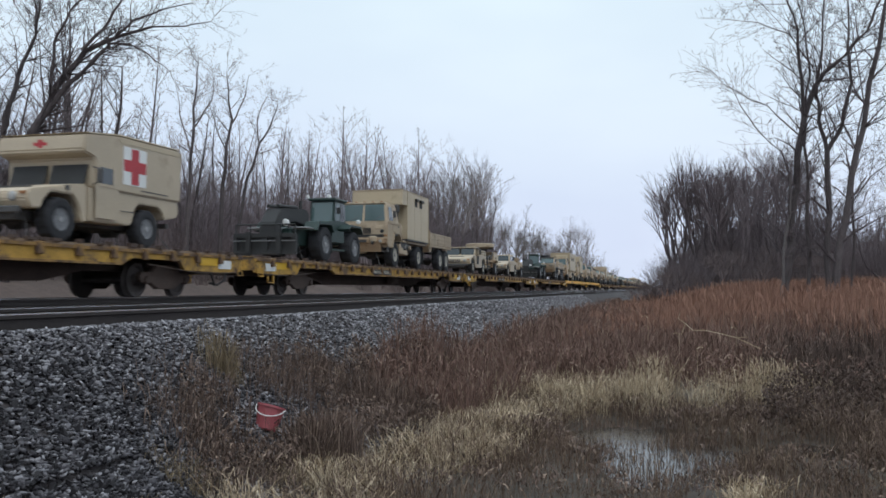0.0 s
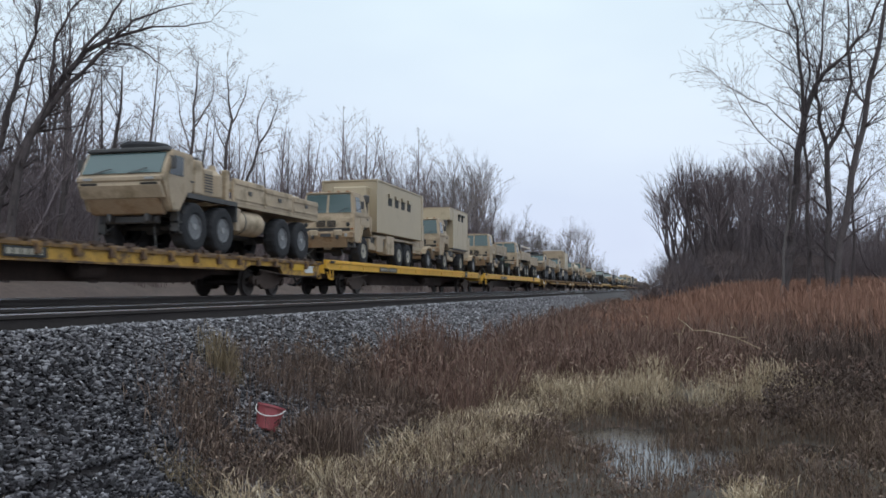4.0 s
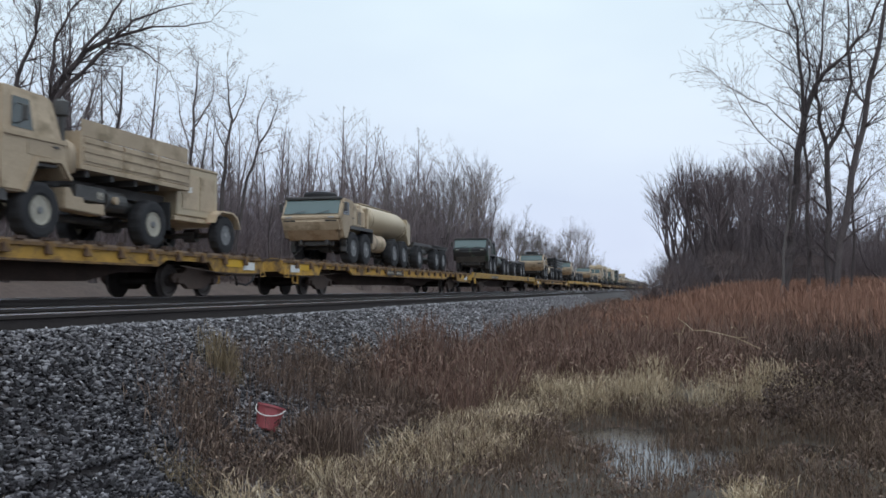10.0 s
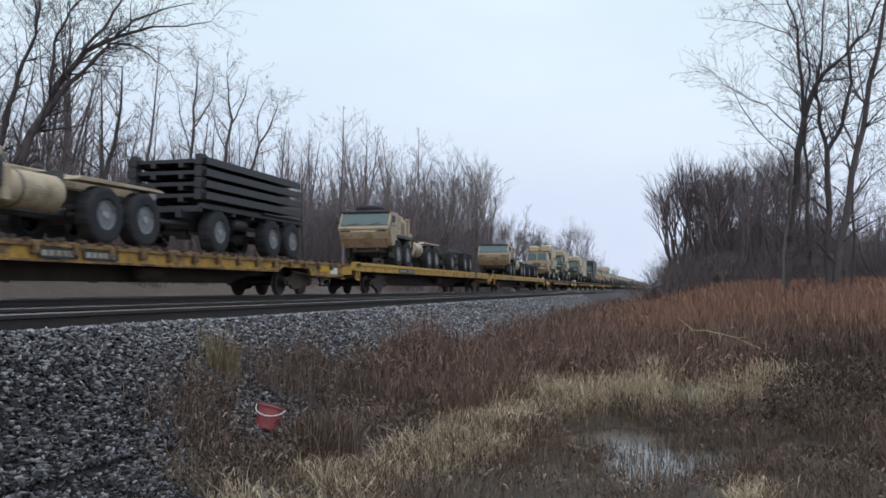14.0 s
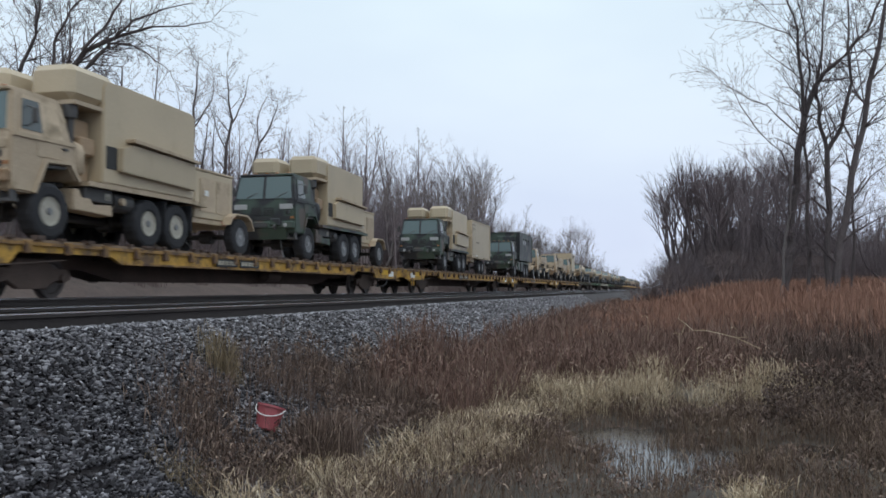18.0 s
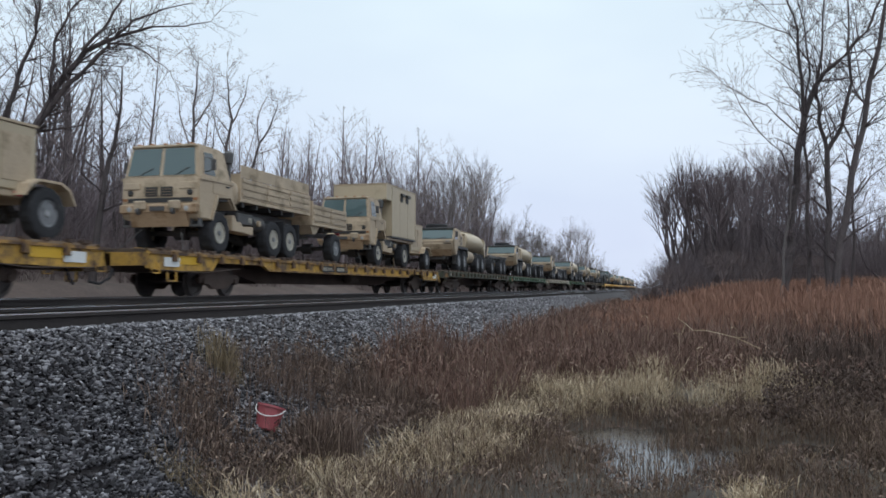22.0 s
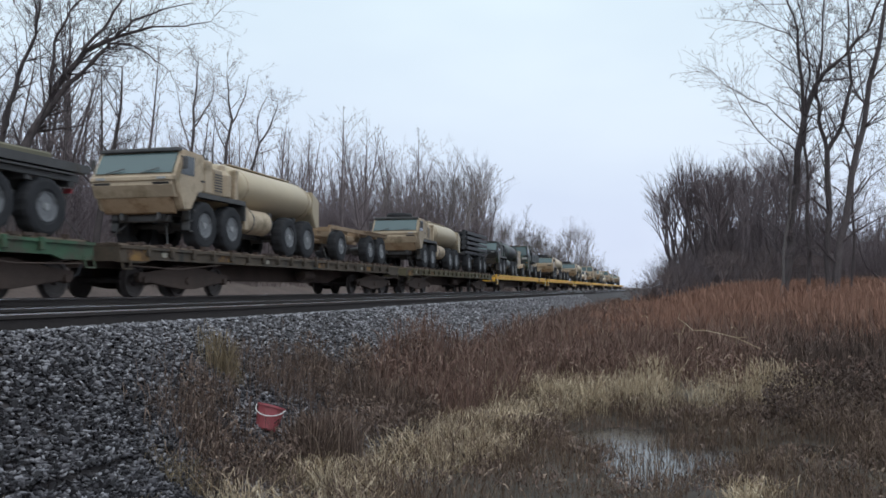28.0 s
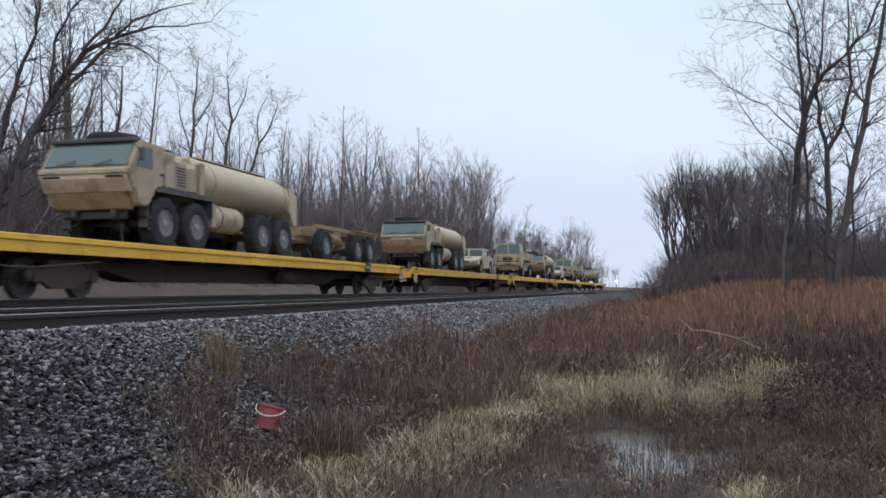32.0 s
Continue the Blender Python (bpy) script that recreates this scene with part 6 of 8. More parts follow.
def small_trailer(label):
    """One-axled trailer: a ribbed box, a crate on top, the rear box cut away over the wheel."""
    car = thing("light_cargo_trailer", label, "trailer", "cargo trailers")
    axle_row(car, [0.2], 0.47, 0.3, "rim_dark", 0.93)
    P = M["tan"]
    b = part("box", boxes((-0.95, 0.95, -1.05, 0.02, 0.72, 1.32), bevel=0.015), P, car)
    part("rear_box", prisms([(0.02, 0.86), (0.02, 1.33), (1.33, 1.40), (1.33, 0.84), (0.98, 0.82), (0.84, 1.05), (0.10, 1.05)], (-0.93, 0.93), bevel=0.01), P, car)
    # the gap over the wheel is filled black to paint its shade
    part("wheel_well", boxes((-0.90, 0.90, 0.06, 0.86, 0.84, 1.04)), M["dark_mark"], car, "black block added for the shade over the wheel")
    for s in (-1, 1):
        for y in (-1.0, -0.80, -0.60, -0.10):
            part("rib", boxes((s * 0.95, s * 0.985, y, y + 0.06, 0.74, 1.30)), P, b)
        part("side_panel", boxes((s * 0.95, s * 0.965, -0.49, -0.13, 0.98, 1.24)), M["tan_pale"], b, "pale square panel")
        part("top_rail", boxes((s * 0.90, s * 0.985, -1.06, 0.02, 1.32, 1.37)), P, b)
        part("tail_lamp", boxes((s * 0.70, s * 0.86, 1.335, 1.36, 0.90, 1.0)), M["red_paint"], car)
        part("rear_post", boxes((s * 0.93, s * 0.96, 1.18, 1.30, 0.86, 1.39)), P, car)
    cr = part("crate", boxes((-0.66, 0.86, -0.92, 0.06, 1.37, 1.74), bevel=0.02), M["tan_dirty"], car, "square crate standing on the trailer")
    part("crate_recess", boxes((-0.36, 0.30, -0.935, -0.915, 1.45, 1.66)), M["dark_mark"], cr)
    part("crate_strap", boxes((-0.67, 0.87, -0.55, -0.49, 1.36, 1.75)), M["canvas"], cr, "canvas lashing strap")
    part("front_panel", boxes((-0.86, -0.1, -1.085, -1.05, 0.8, 1.24), (0.1, 0.86, -1.085, -1.05, 0.8, 1.24)), P, b)
    part("stowed_bag", boxes((-0.5, 0.3, -1.0, -0.94, 1.38, 1.5), (-0.6, 0.5, 0.2, 0.85, 1.36, 1.50), bevel=0.05), M["canvas"], car, "olive canvas bags")
    part("chassis", boxes((-0.5, -0.4, -1.4, 1.25, 0.58, 0.72), (0.4, 0.5, -1.4, 1.25, 0.58, 0.72)), M["black_frame"], car)
    part("drawbar", tubes([((-0.5, -1.4, 0.65), (0, -2.5, 0.62)), ((0.5, -1.4, 0.65), (0, -2.5, 0.62))], 0.045), P, car)
    part("support_leg", tubes([((0.2, -2.0, 0.75), (0.2, -2.0, 0.03))], 0.04), P, car)
    return car


BUILT = {}


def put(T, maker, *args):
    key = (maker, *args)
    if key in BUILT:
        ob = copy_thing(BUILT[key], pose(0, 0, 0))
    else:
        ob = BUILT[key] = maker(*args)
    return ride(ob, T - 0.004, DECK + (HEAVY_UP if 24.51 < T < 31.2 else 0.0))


TANKER = ("tan", "tanker", "eight-wheeled tan army fuel tanker chained to a flatcar", True)
TANKER0 = ("tan", "tanker", "tan army fuel tanker with a bare cab roof on a flatcar", False)
TANKER_G = ("green", "tanker", "dark green eight-wheeled army fuel tanker on a flatcar", False)
HOOK = ("tan", "hook", "tan eight-wheeled army hook-loader truck, unladen", True)
HOOK0 = ("tan", "hook", "tan unladen hook-loader army truck on a flatcar", False)
HOOK_G = ("green", "hook", "dark green eight-wheeled hook-loader army truck, unladen", False)
CARGO8 = ("tan", "cargo", "tan eight-wheeled army cargo truck with low sides", True)
PLS = ("tan", "pls", "tan ten-wheeled army truck carrying tall equipment cabinets", False)
CHAS = ("black_frame", "bare", "bare dark green chassis trailer on a flatcar")
CHAS_T = ("tan_dirty", "bare", "bare dusty tan chassis trailer on a flatcar")
RACKS = ("rack_black", "racks", "dark chassis trailer stacked with steel flat racks")
POSTS = ("black_frame", "posts", "dark chassis trailer with a flat rack and end posts")
GEN = ("tan", "tan generator trailer with a square metal housing", 1.0)
CAMO2 = ("tan", "cargo", "tan two-axled army cargo truck with ribbed sides", 2)
CAMO3 = ("tan", "cargo_racks", "tan three-axled army cargo truck with open racks", 3)
CAMO3P = ("tan", "cargo_high", "tan three-axled army cargo truck with raised side boards", 3)
SHEL = ("tan", "shelter", "tan army truck carrying a flat-sided shelter", 2)
RADAR_T = ("tan", "radar", "tan three-axled truck with an angular equipment shelter", 3)
RADAR_G = ("green", "radar", "dark green truck carrying a tan equipment shelter", 3)
VAN_G = ("green", "van", "dark green camouflaged army van truck", 3)
VAN_T = ("tan", "van", "tan three-axled army van truck with side windows", 3)

put(-0.62, utility_car, "wagon", "tan hard-topped army utility vehicle on a flatcar")
put(0.943, utility_car, "ambulance", "tan army ambulance with a red cross on a flatcar")
put(1.672, rough_forklift, "dark green wheeled forklift with lowered black forks")
put(2.104, medium_truck, *SHEL)
put(2.53, cargo_trailer, "tan", 2, "tan two-axled cargo trailer with ribbed sides")
put(2.987, utility_car, "pickup", "tan open-doored army pickup with bench rails")
put(3.376, mast_trailer, "tan trailer with a folded dish and struts")
put(3.661, utility_car, "wagon", "tan hard-topped army utility vehicle on a flatcar")
put(3.99, small_trailer, "light tan one-axled trailer carrying a crate")
put(4.578, rough_forklift, "dark green wheeled forklift with lowered black forks")
put(5.203, heavy_truck, *CARGO8)
put(5.883, medium_truck, *VAN_T)
put(6.415, generator_trailer, *GEN)
put(6.578, medium_truck, *SHEL)
put(6.983, generator_trailer, *GEN)
put(7.302, medium_truck, *CAMO2)
put(7.662, tank_trailer, "green", "dark green one-axled water tank trailer")
put(7.893, medium_truck, *CAMO3)
put(8.339, cargo_trailer, "tan", 2, "tan two-axled cargo trailer with ribbed sides")
put(8.77, heavy_truck, *CARGO8)
put(9.412, heavy_truck, *PLS)
put(10.185, heavy_truck, *TANKER0)
put(10.727, tank_trailer, "green", "dark green one-axled water tank trailer")
put(10.905, medium_truck, "tan", "cargo_high", "tan two-axled cargo truck with raised side boards", 2)
put(11.297, generator_trailer, *GEN)
put(11.82, heavy_truck, *TANKER)
put(12.319, chassis_trailer, *CHAS)
put(13.261, heavy_truck, *HOOK_G)
put(13.789, chassis_trailer, *CHAS)
put(14.734, heavy_truck, *HOOK)
put(15.275, chassis_trailer, *RACKS)
put(16.13, heavy_truck, *HOOK)
put(16.68, chassis_trailer, *CHAS)
put(17.69, heavy_truck, *HOOK0)
put(18.205, chassis_trailer, *CHAS)
put(18.919, medium_truck, *RADAR_T)
put(19.342, generator_trailer, *GEN)
put(19.59, medium_truck, *RADAR_G)
put(19.998, generator_trailer, *GEN)
put(20.582, medium_truck, *RADAR_G)
put(21.081, van_trailer, "pale tan closed container trailer on a flatcar")
put(21.79, medium_truck, *VAN_G)
put(22.357, generator_trailer, *GEN)
put(22.515, medium_truck, *CAMO2)
put(22.921, generator_trailer, *GEN)
put(23.272, medium_truck, *CAMO3P)
put(23.725, cargo_trailer, "tan", 1, "tan one-axled cargo trailer with ribbed sides")
put(23.98, medium_truck, *SHEL)
put(24.40, generator_trailer, *GEN)
put(24.757, heavy_truck, *TANKER)
put(25.30, chassis_trailer, *CHAS)
put(25.869, heavy_truck, *TANKER)
put(26.413, chassis_trailer, *CHAS)
put(27.07, heavy_truck, *HOOK0)
put(27.52, chassis_trailer, *CHAS)
put(28.11, heavy_truck, *TANKER0)
put(28.665, chassis_trailer, *POSTS)
put(29.23, heavy_truck, *TANKER0)
put(29.755, chassis_trailer, *CHAS_T)
put(30.367, heavy_truck, *TANKER)
put(30.91, chassis_trailer, *RACKS)
put(31.461, heavy_truck, *TANKER_G)
put(32.037, generator_trailer, *GEN)
put(32.209, medium_truck, "green", "cargo_racks", "dark green two-axled cargo truck with open racks", 2)
put(32.595, tank_trailer, "tan", "pale tan one-axled water tank trailer")
put(33.132, heavy_truck, *TANKER)
put(33.68, chassis_trailer, *CHAS_T)
put(34.44, heavy_truck, *TANKER)
put(35.12, utility_car, "wagon", "tan hard-topped army utility vehicle on a flatcar")
put(36.02, medium_truck, *CAMO2)
put(36.75, heavy_truck, *TANKER)
put(37.5, utility_car, "wagon", "tan hard-topped army utility vehicle on a flatcar")
put(38.2, medium_truck, *CAMO2)
put(38.9, heavy_truck, *HOOK0)
put(40.2, heavy_truck, *TANKER)
# ---- forest floor, water ----
tagged(sheet("forest_floor", [-400, -200, -120, -80, -60, -45, -36, -30, -26, -24, -22, -20.8, -19.8, -19, -18.4], by, lambda x, y: ground_z(x, y) + 0.03, M["litter"]), "brown leaf litter on the bank behind the tracks", "forest floor", kind="structure")


def water_mat():
    m = bpy.data.materials.new("standing_water")
    m.use_nodes = True
    N, L = m.node_tree.nodes, m.node_tree.links
    b = N["Principled BSDF"]
    b.inputs["Base Color"].default_value = (0.040, 0.036, 0.034, 1)
    b.inputs["Roughness"].default_value = 0.12
    b.inputs["Specular IOR Level"].default_value = 0.46
    tc, n, bp = N.new("ShaderNodeTexCoord"), N.new("ShaderNodeTexNoise"), N.new("ShaderNodeBump")
    n.inputs["Scale"].default_value = 7.0
    bp.inputs["Strength"].default_value, bp.inputs["Distance"].default_value = 0.06, 0.02
    L.new(tc.outputs["Object"], n.inputs["Vector"])
    L.new(n.outputs[0], bp.inputs["Height"])
    L.new(bp.outputs[0], b.inputs["Normal"])
    return m


WATER = water_mat()
for px, py, rx, ry in PUDDLES:
    n = 40
    ring = []
    for i in range(n):
        a = 2 * math.pi * i / n
        k = 1.22 + 0.45 * noise.noise((px + 2.4 * math.cos(a), py + 2.4 * math.sin(a), 4.0))
        ring.append((px + rx * k * math.cos(a), py + ry * k * math.sin(a)))
    z = ground_z(px, py) + 0.093
    tagged(link("water", [(x, y, z) for x, y in ring], [list(range(n))], WATER), "shallow rain puddle among wet grass", "water", kind="structure")

# ---- ballast stones ----
rng = np.random.default_rng(11)


def stone_shapes(count):
    """Irregular broken blocks."""
    corner = np.array([[x, y, z] for x in (-1, 1) for y in (-1, 1) for z in (-1, 1)], float)
    quad = [(0, 1, 3, 2), (4, 6, 7, 5), (0, 4, 5, 1), (2, 3, 7, 6), (0, 2, 6, 4), (1, 5, 7, 3)]
    tri = np.array([t for q in quad for t in ((q[0], q[1], q[2]), (q[0], q[2], q[3]))])
    out = []
    for _ in range(count):
        v = corner * rng.uniform(0.30, 1.0, corner.shape)
        out.append(v * np.array([rng.uniform(0.9, 1.5), rng.uniform(0.55, 1.0), rng.uniform(0.25, 0.55)]))
    return out, tri


SHAPES, TRI = stone_shapes(14)


def random_turns(n):
    """Any heading, with most stones settled near their flat side."""
    yaw, tilt, lie = rng.uniform(0, np.pi, n), rng.normal(0, 0.30, n), rng.uniform(0, np.pi, n)
    w, x, y, z = np.cos(yaw) * np.cos(tilt), np.sin(tilt) * np.cos(lie), np.sin(tilt) * np.sin(lie), np.sin(yaw) * np.cos(tilt)
    return np.stack([np.stack([1 - 2 * (y * y + z * z), 2 * (x * y - z * w), 2 * (x * z + y * w)], -1),
                     np.stack([2 * (x * y + z * w), 1 - 2 * (x * x + z * z), 2 * (y * z - x * w)], -1),
                     np.stack([2 * (x * z - y * w), 2 * (y * z + x * w), 1 - 2 * (x * x + y * y)], -1)], 1)


def quick_mesh(name, verts, loops, starts, material):
    me = bpy.data.meshes.new(name)
    me.vertices.add(len(verts))
    me.vertices.foreach_set("co", np.asarray(verts, dtype=np.float32).ravel())
    me.loops.add(len(loops))
    me.loops.foreach_set("vertex_index", np.asarray(loops, dtype=np.int32))
    me.polygons.add(len(starts))
    me.polygons.foreach_set("loop_start", np.asarray(starts, dtype=np.int32))
    me.materials.append(material)
    me.update(calc_edges=True)
    me.validate()
    return me


def stones(name, xs, ys, sizes, lift, material="stone"):
    n = len(xs)
    R = random_turns(n)
    pick = rng.integers(0, len(SHAPES), n)
    S = np.array(SHAPES)[pick] * sizes[:, None, None]
    Vv = np.einsum("nij,nkj->nki", R, S)
    zs = np.array([ground_z(a, b) for a, b in zip(xs, ys)]) + lift * sizes
    Vv += np.stack([xs, ys, zs], -1)[:, None, :]
    k = Vv.shape[1]
    F = (TRI[None] + (np.arange(n) * k)[:, None, None]).reshape(-1)
    return new(name, quick_mesh(name, Vv.reshape(-1, 3), F, np.arange(0, len(F), 3), M[material]))


def strip(n, x0, x1, y0, y1, power=1.0):
    return rng.uniform(x0, x1, n), y0 + (y1 - y0) * rng.uniform(0, 1, n) ** power


def weedy(xs, ys):
    """Where weeds have grown over the toe of the ballast."""
    return np.array([noise.noise((a * 0.9, b * 0.5, 7.0)) for a, b in zip(xs, ys)])


xa, ya = strip(32000, -4.55, -2.72, 1.8, 13, 1.25)
xb, yb = strip(26000, -4.6, -2.8, 13, 46, 1.3)
xd, yd = strip(6000, -4.6, -2.8, -9, 1.8)
xe, ye = strip(15000, -4.3, -2.7, 2.2, 7.5)
xc, yc = strip(2500, -2.9, -1.6, 2.5, 8.5)
x2, y2 = strip(9000, -3.3, -2.2, 1.6, 5.8)
keep2 = x2 < -2.62 + 0.35 * np.sin(y2 * 2.3) * np.sin(y2 * 0.9 + 1.0) + rng.normal(0, 0.10, len(x2))
x2, y2 = x2[keep2], y2[keep2]
xc, yc = np.concatenate([xc, x2]), np.concatenate([yc, y2])
ballast_ob = bpy.data.objects["ballast"]
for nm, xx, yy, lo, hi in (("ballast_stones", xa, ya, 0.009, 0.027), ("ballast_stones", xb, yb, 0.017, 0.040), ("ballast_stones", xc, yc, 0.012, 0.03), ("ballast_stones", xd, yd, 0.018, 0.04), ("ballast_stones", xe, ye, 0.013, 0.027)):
    # pale stones lie near the track and further on, darker ones down the slope
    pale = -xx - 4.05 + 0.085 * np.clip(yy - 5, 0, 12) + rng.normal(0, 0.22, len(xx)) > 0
    for pick, m_, label in ((pale, "pale_stone", "angular pale grey crushed stones"), (~pale, "stone", "angular dark grey crushed stones")):
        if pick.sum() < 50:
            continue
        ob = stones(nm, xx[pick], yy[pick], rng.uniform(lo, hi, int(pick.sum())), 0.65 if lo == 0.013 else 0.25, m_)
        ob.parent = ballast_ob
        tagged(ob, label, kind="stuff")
xx, yy = strip(3500, -10.6, -8.1, -2, 45, 1.2)
ob = stones("ballast_stones", xx, yy, rng.uniform(0.03, 0.05, len(xx)), 0.2)
ob.parent = ballast_ob
tagged(ob, "angular grey crushed stones", kind="stuff")
# the nearest stones, one by one
stone_meshes = []
for s in SHAPES[:6]:
    me = bpy.data.meshes.new("stone")
    me.from_pydata((s * 0.036).tolist(), [], TRI.tolist())
    me.materials.append(M["stone"])
    stone_meshes.append(me)
xs, ys = strip(280, -3.95, -2.75, 3.1, 5.4)
for i, (a, b) in enumerate(zip(xs, ys)):
    o = new("stone", stone_meshes[i % 6])
    o.parent = ballast_ob
    o.matrix_basis = Matrix.Translation((a, b, ground_z(a, b) + 0.022)) @ Euler(rng.uniform(0, 6.28, 3)).to_matrix().to_4x4() @ Matrix.Diagonal((*rng.uniform(0.7, 1.15, 3), 1))

# ---- grasses ----
def blades(name, label, xs, ys, hs, ws, material, lean=0.35, droop=0.25, heads=0.0, zs=None):
    """Thin bent blades, one island each; some end in a seed head."""
    n = len(xs)
    zs = np.array([ground_z(a, b) for a, b in zip(xs, ys)]) - 0.01 if zs is None else zs
    th = rng.uniform(0, 2 * np.pi, n)
    ln = np.abs(rng.normal(0, lean, n)) * hs
    dx, dy = np.cos(th) * ln, np.sin(th) * ln
    ph = rng.uniform(0, np.pi, n)
    wx, wy = np.cos(ph) * ws / 2, np.sin(ph) * ws / 2
    dr = rng.uniform(0, droop, n) * hs
    P = np.zeros((n, 7, 3))
    base = np.stack([xs, ys, zs], -1)
    w = np.stack([wx, wy, np.zeros(n)], -1)
    mid = base + np.stack([dx * 0.3, dy * 0.3, hs * 0.52], -1)
    up = base + np.stack([dx * 0.72, dy * 0.72, hs * 0.86 - dr * 0.2], -1)
    tip = base + np.stack([dx * 1.05, dy * 1.05, hs - dr], -1)
    fat = np.where(rng.uniform(0, 1, n) < heads, 2.4, 0.7)[:, None]
    P[:, 0], P[:, 1], P[:, 2], P[:, 3] = base - w, base + w, mid + w * 0.85, mid - w * 0.85
    P[:, 4], P[:, 5], P[:, 6] = up + w * fat, up - w * fat, tip
    o = (np.arange(n) * 7)[:, None]
    L = (np.array([[0, 1, 2, 3, 3, 2, 4, 5, 5, 4, 6]]) + o).reshape(-1)
    st = (np.array([[0, 4, 8]]) + (np.arange(n) * 11)[:, None]).reshape(-1)
    ob = new(name, quick_mesh(name, P.reshape(-1, 3), L, st, material))
    return tagged(ob, label, "grass", kind="stuff")


def clumped(n, x0, x1, y0, y1, per, spread, power=1.0, keep=None):
    k = max(1, n // per)
    cx, cy = strip(k, x0, x1, y0, y1, power)
    xs = np.repeat(cx, per) + rng.normal(0, spread, k * per)
    ys = np.repeat(cy, per) + rng.normal(0, spread, k * per)
    if keep is not None:
        m = keep(xs, ys)
        xs, ys = xs[m], ys[m]
    return xs, ys


def off_water(xs, ys, grow=1.13):
    """Keeps blades out of the puddles and thins them on the camera's side so the water shows."""
    m = np.ones(len(xs), bool)
    for px, py, rx, ry in PUDDLES[:5]:
        yy = np.where(ys < py, (ys - py) * 0.78, ys - py)
        m &= ((xs - px) / (rx * grow)) ** 2 + (yy / (ry * grow)) ** 2 > rng.uniform(0.55, 1.05, len(xs))
    return m


def size_at(ys, a, b):
    return a + (b - a) * np.clip(ys / 40, 0, 1)


def smooth_at(v, a, b):
    t = np.clip((v - a) / (b - a), 0, 1)
    return t * t * (3 - 2 * t)


def patch(xs, ys, f=1.3, o=0.0):
    return np.array([noise.noise((a * f, b * f, 11.0 + o)) for a, b in zip(xs, ys)])


# russet broomsedge on the rise
def russet_edge(xs, ys):
    return (xs > -1.25 + 0.5 * np.sin(ys * 0.7) - 0.012 * ys) & (ys > 17.2 + 1.0 * np.sin(xs * 0.9) - 0.10 * np.clip(xs, 0, 12)) & (xs < 2.2 + 0.62 * ys)


xs, ys = clumped(105000, -2.2, 25, 15.0, 46, 26, 0.22, 1.4, russet_edge)
hs = rng.uniform(0.55, 1.12, len(xs)) * (0.86 + 0.18 * np.clip(xs / 7, 0, 1)) * (0.86 + 0.14 * np.clip((ys - 12) / 9, 0, 1))
blades("russet_grass", "tall russet broomsedge on the rise", xs, ys, hs, rng.uniform(0.003, 0.007, len(xs)) * size_at(ys, 0.8, 2.4), M["red_grass"], 0.22, 0.2, 0.25)
xs, ys = clumped(26000, -3, 60, 44, 130, 14, 0.5, 1.3, lambda a, b: a > -2.0)
blades("far_russet_grass", "russet grass in the distance", xs, ys, rng.uniform(0.7, 1.25, len(xs)), rng.uniform(0.03, 0.06, len(xs)), M["red_grass"], 0.2, 0.2)

# dark brown weeds along the foot of the ballast
def toe_side(xs, ys):
    """The weeds climb highest up the stones abreast of the tan tuft and the bucket."""
    return xs > np.where(ys < 6.9, -3.10 - 0.30 * (ys - 4.9), -3.70 + 0.10 * (ys - 6.9)) + 0.12 * np.sin(ys * 5.0)


def weed_keep(xs, ys):
    return ((ys < 13) | (xs > -3.05)) & ((ys > 12.3) | (xs < -2.45 + 0.17 * (ys - 6))) & (xs > -3.35 - 0.012 * ys + 0.9 * np.clip((11 - ys) / 5, 0, 1)) & (xs < 0.25 - 0.02 * ys) & off_water(xs, ys)


xs, ys = clumped(76000, -4.0, 0.4, 8.8, 60, 24, 0.12, 1.7, weed_keep)
hs = rng.uniform(0.30, 0.80, len(xs)) * np.clip(0.55 + (ys - 8.0) / 16, 0.55, 1.0)
blades("brown_weeds", "dead dark brown weeds beside the ballast", xs, ys, hs, rng.uniform(0.0025, 0.006, len(xs)) * size_at(ys, 0.8, 2.6), M["dark_weed"], 0.32, 0.15, 0.35)
xs, ys = clumped(26000, -3.9, -1.75, 4.0, 12.5, 40, 0.11, 1.0)
m = ((np.abs(xs + 3.07) > 0.22) | (ys < 5.9) | (ys > 6.65)) & (weedy(xs, ys) > -0.10) & toe_side(xs, ys) & (ys > 5.05 + 0.5 * patch(xs, ys, 1.5, 31))
xs, ys = xs[m], ys[m]
blades("brown_weeds", "low dead weeds growing through the stones", xs, ys, rng.uniform(0.06, 0.24, len(xs)), rng.uniform(0.002, 0.0045, len(xs)), M["toe_weed"], 0.6, 0.3, 0.3)
# mixed darker undergrowth in front of the rise
xs, ys = clumped(70000, -1.5, 14.5, 11.0, 20.0, 22, 0.17, 1.0, lambda a, b: (a < 2.5 + 0.62 * b) & (b > 12.4 - 1.2 * np.clip((a - 1.2) / 0.8, 0, 1) + 0.5 * np.sin(a * 1.3)))
hs, ws = rng.uniform(0.32, 0.86, len(xs)) * (0.78 + 0.22 * smooth_at(ys, 12, 14.5)), rng.uniform(0.0025, 0.0065, len(xs))
# near weeds to the right of this slanting line take the darkest tones
wet = (xs + rng.normal(0, 0.3, len(xs)) > 0.105 * ys) & (ys < 16 + rng.normal(0, 0.8, len(xs)))
for side, tone in ((wet, "darkest_weed"), (~wet, "dark_weed")):
    blades("brown_weeds", "dead brown weeds in front of the broomsedge", xs[side], ys[side], hs[side], ws[side], M[tone], 0.28, 0.2, 0.35)

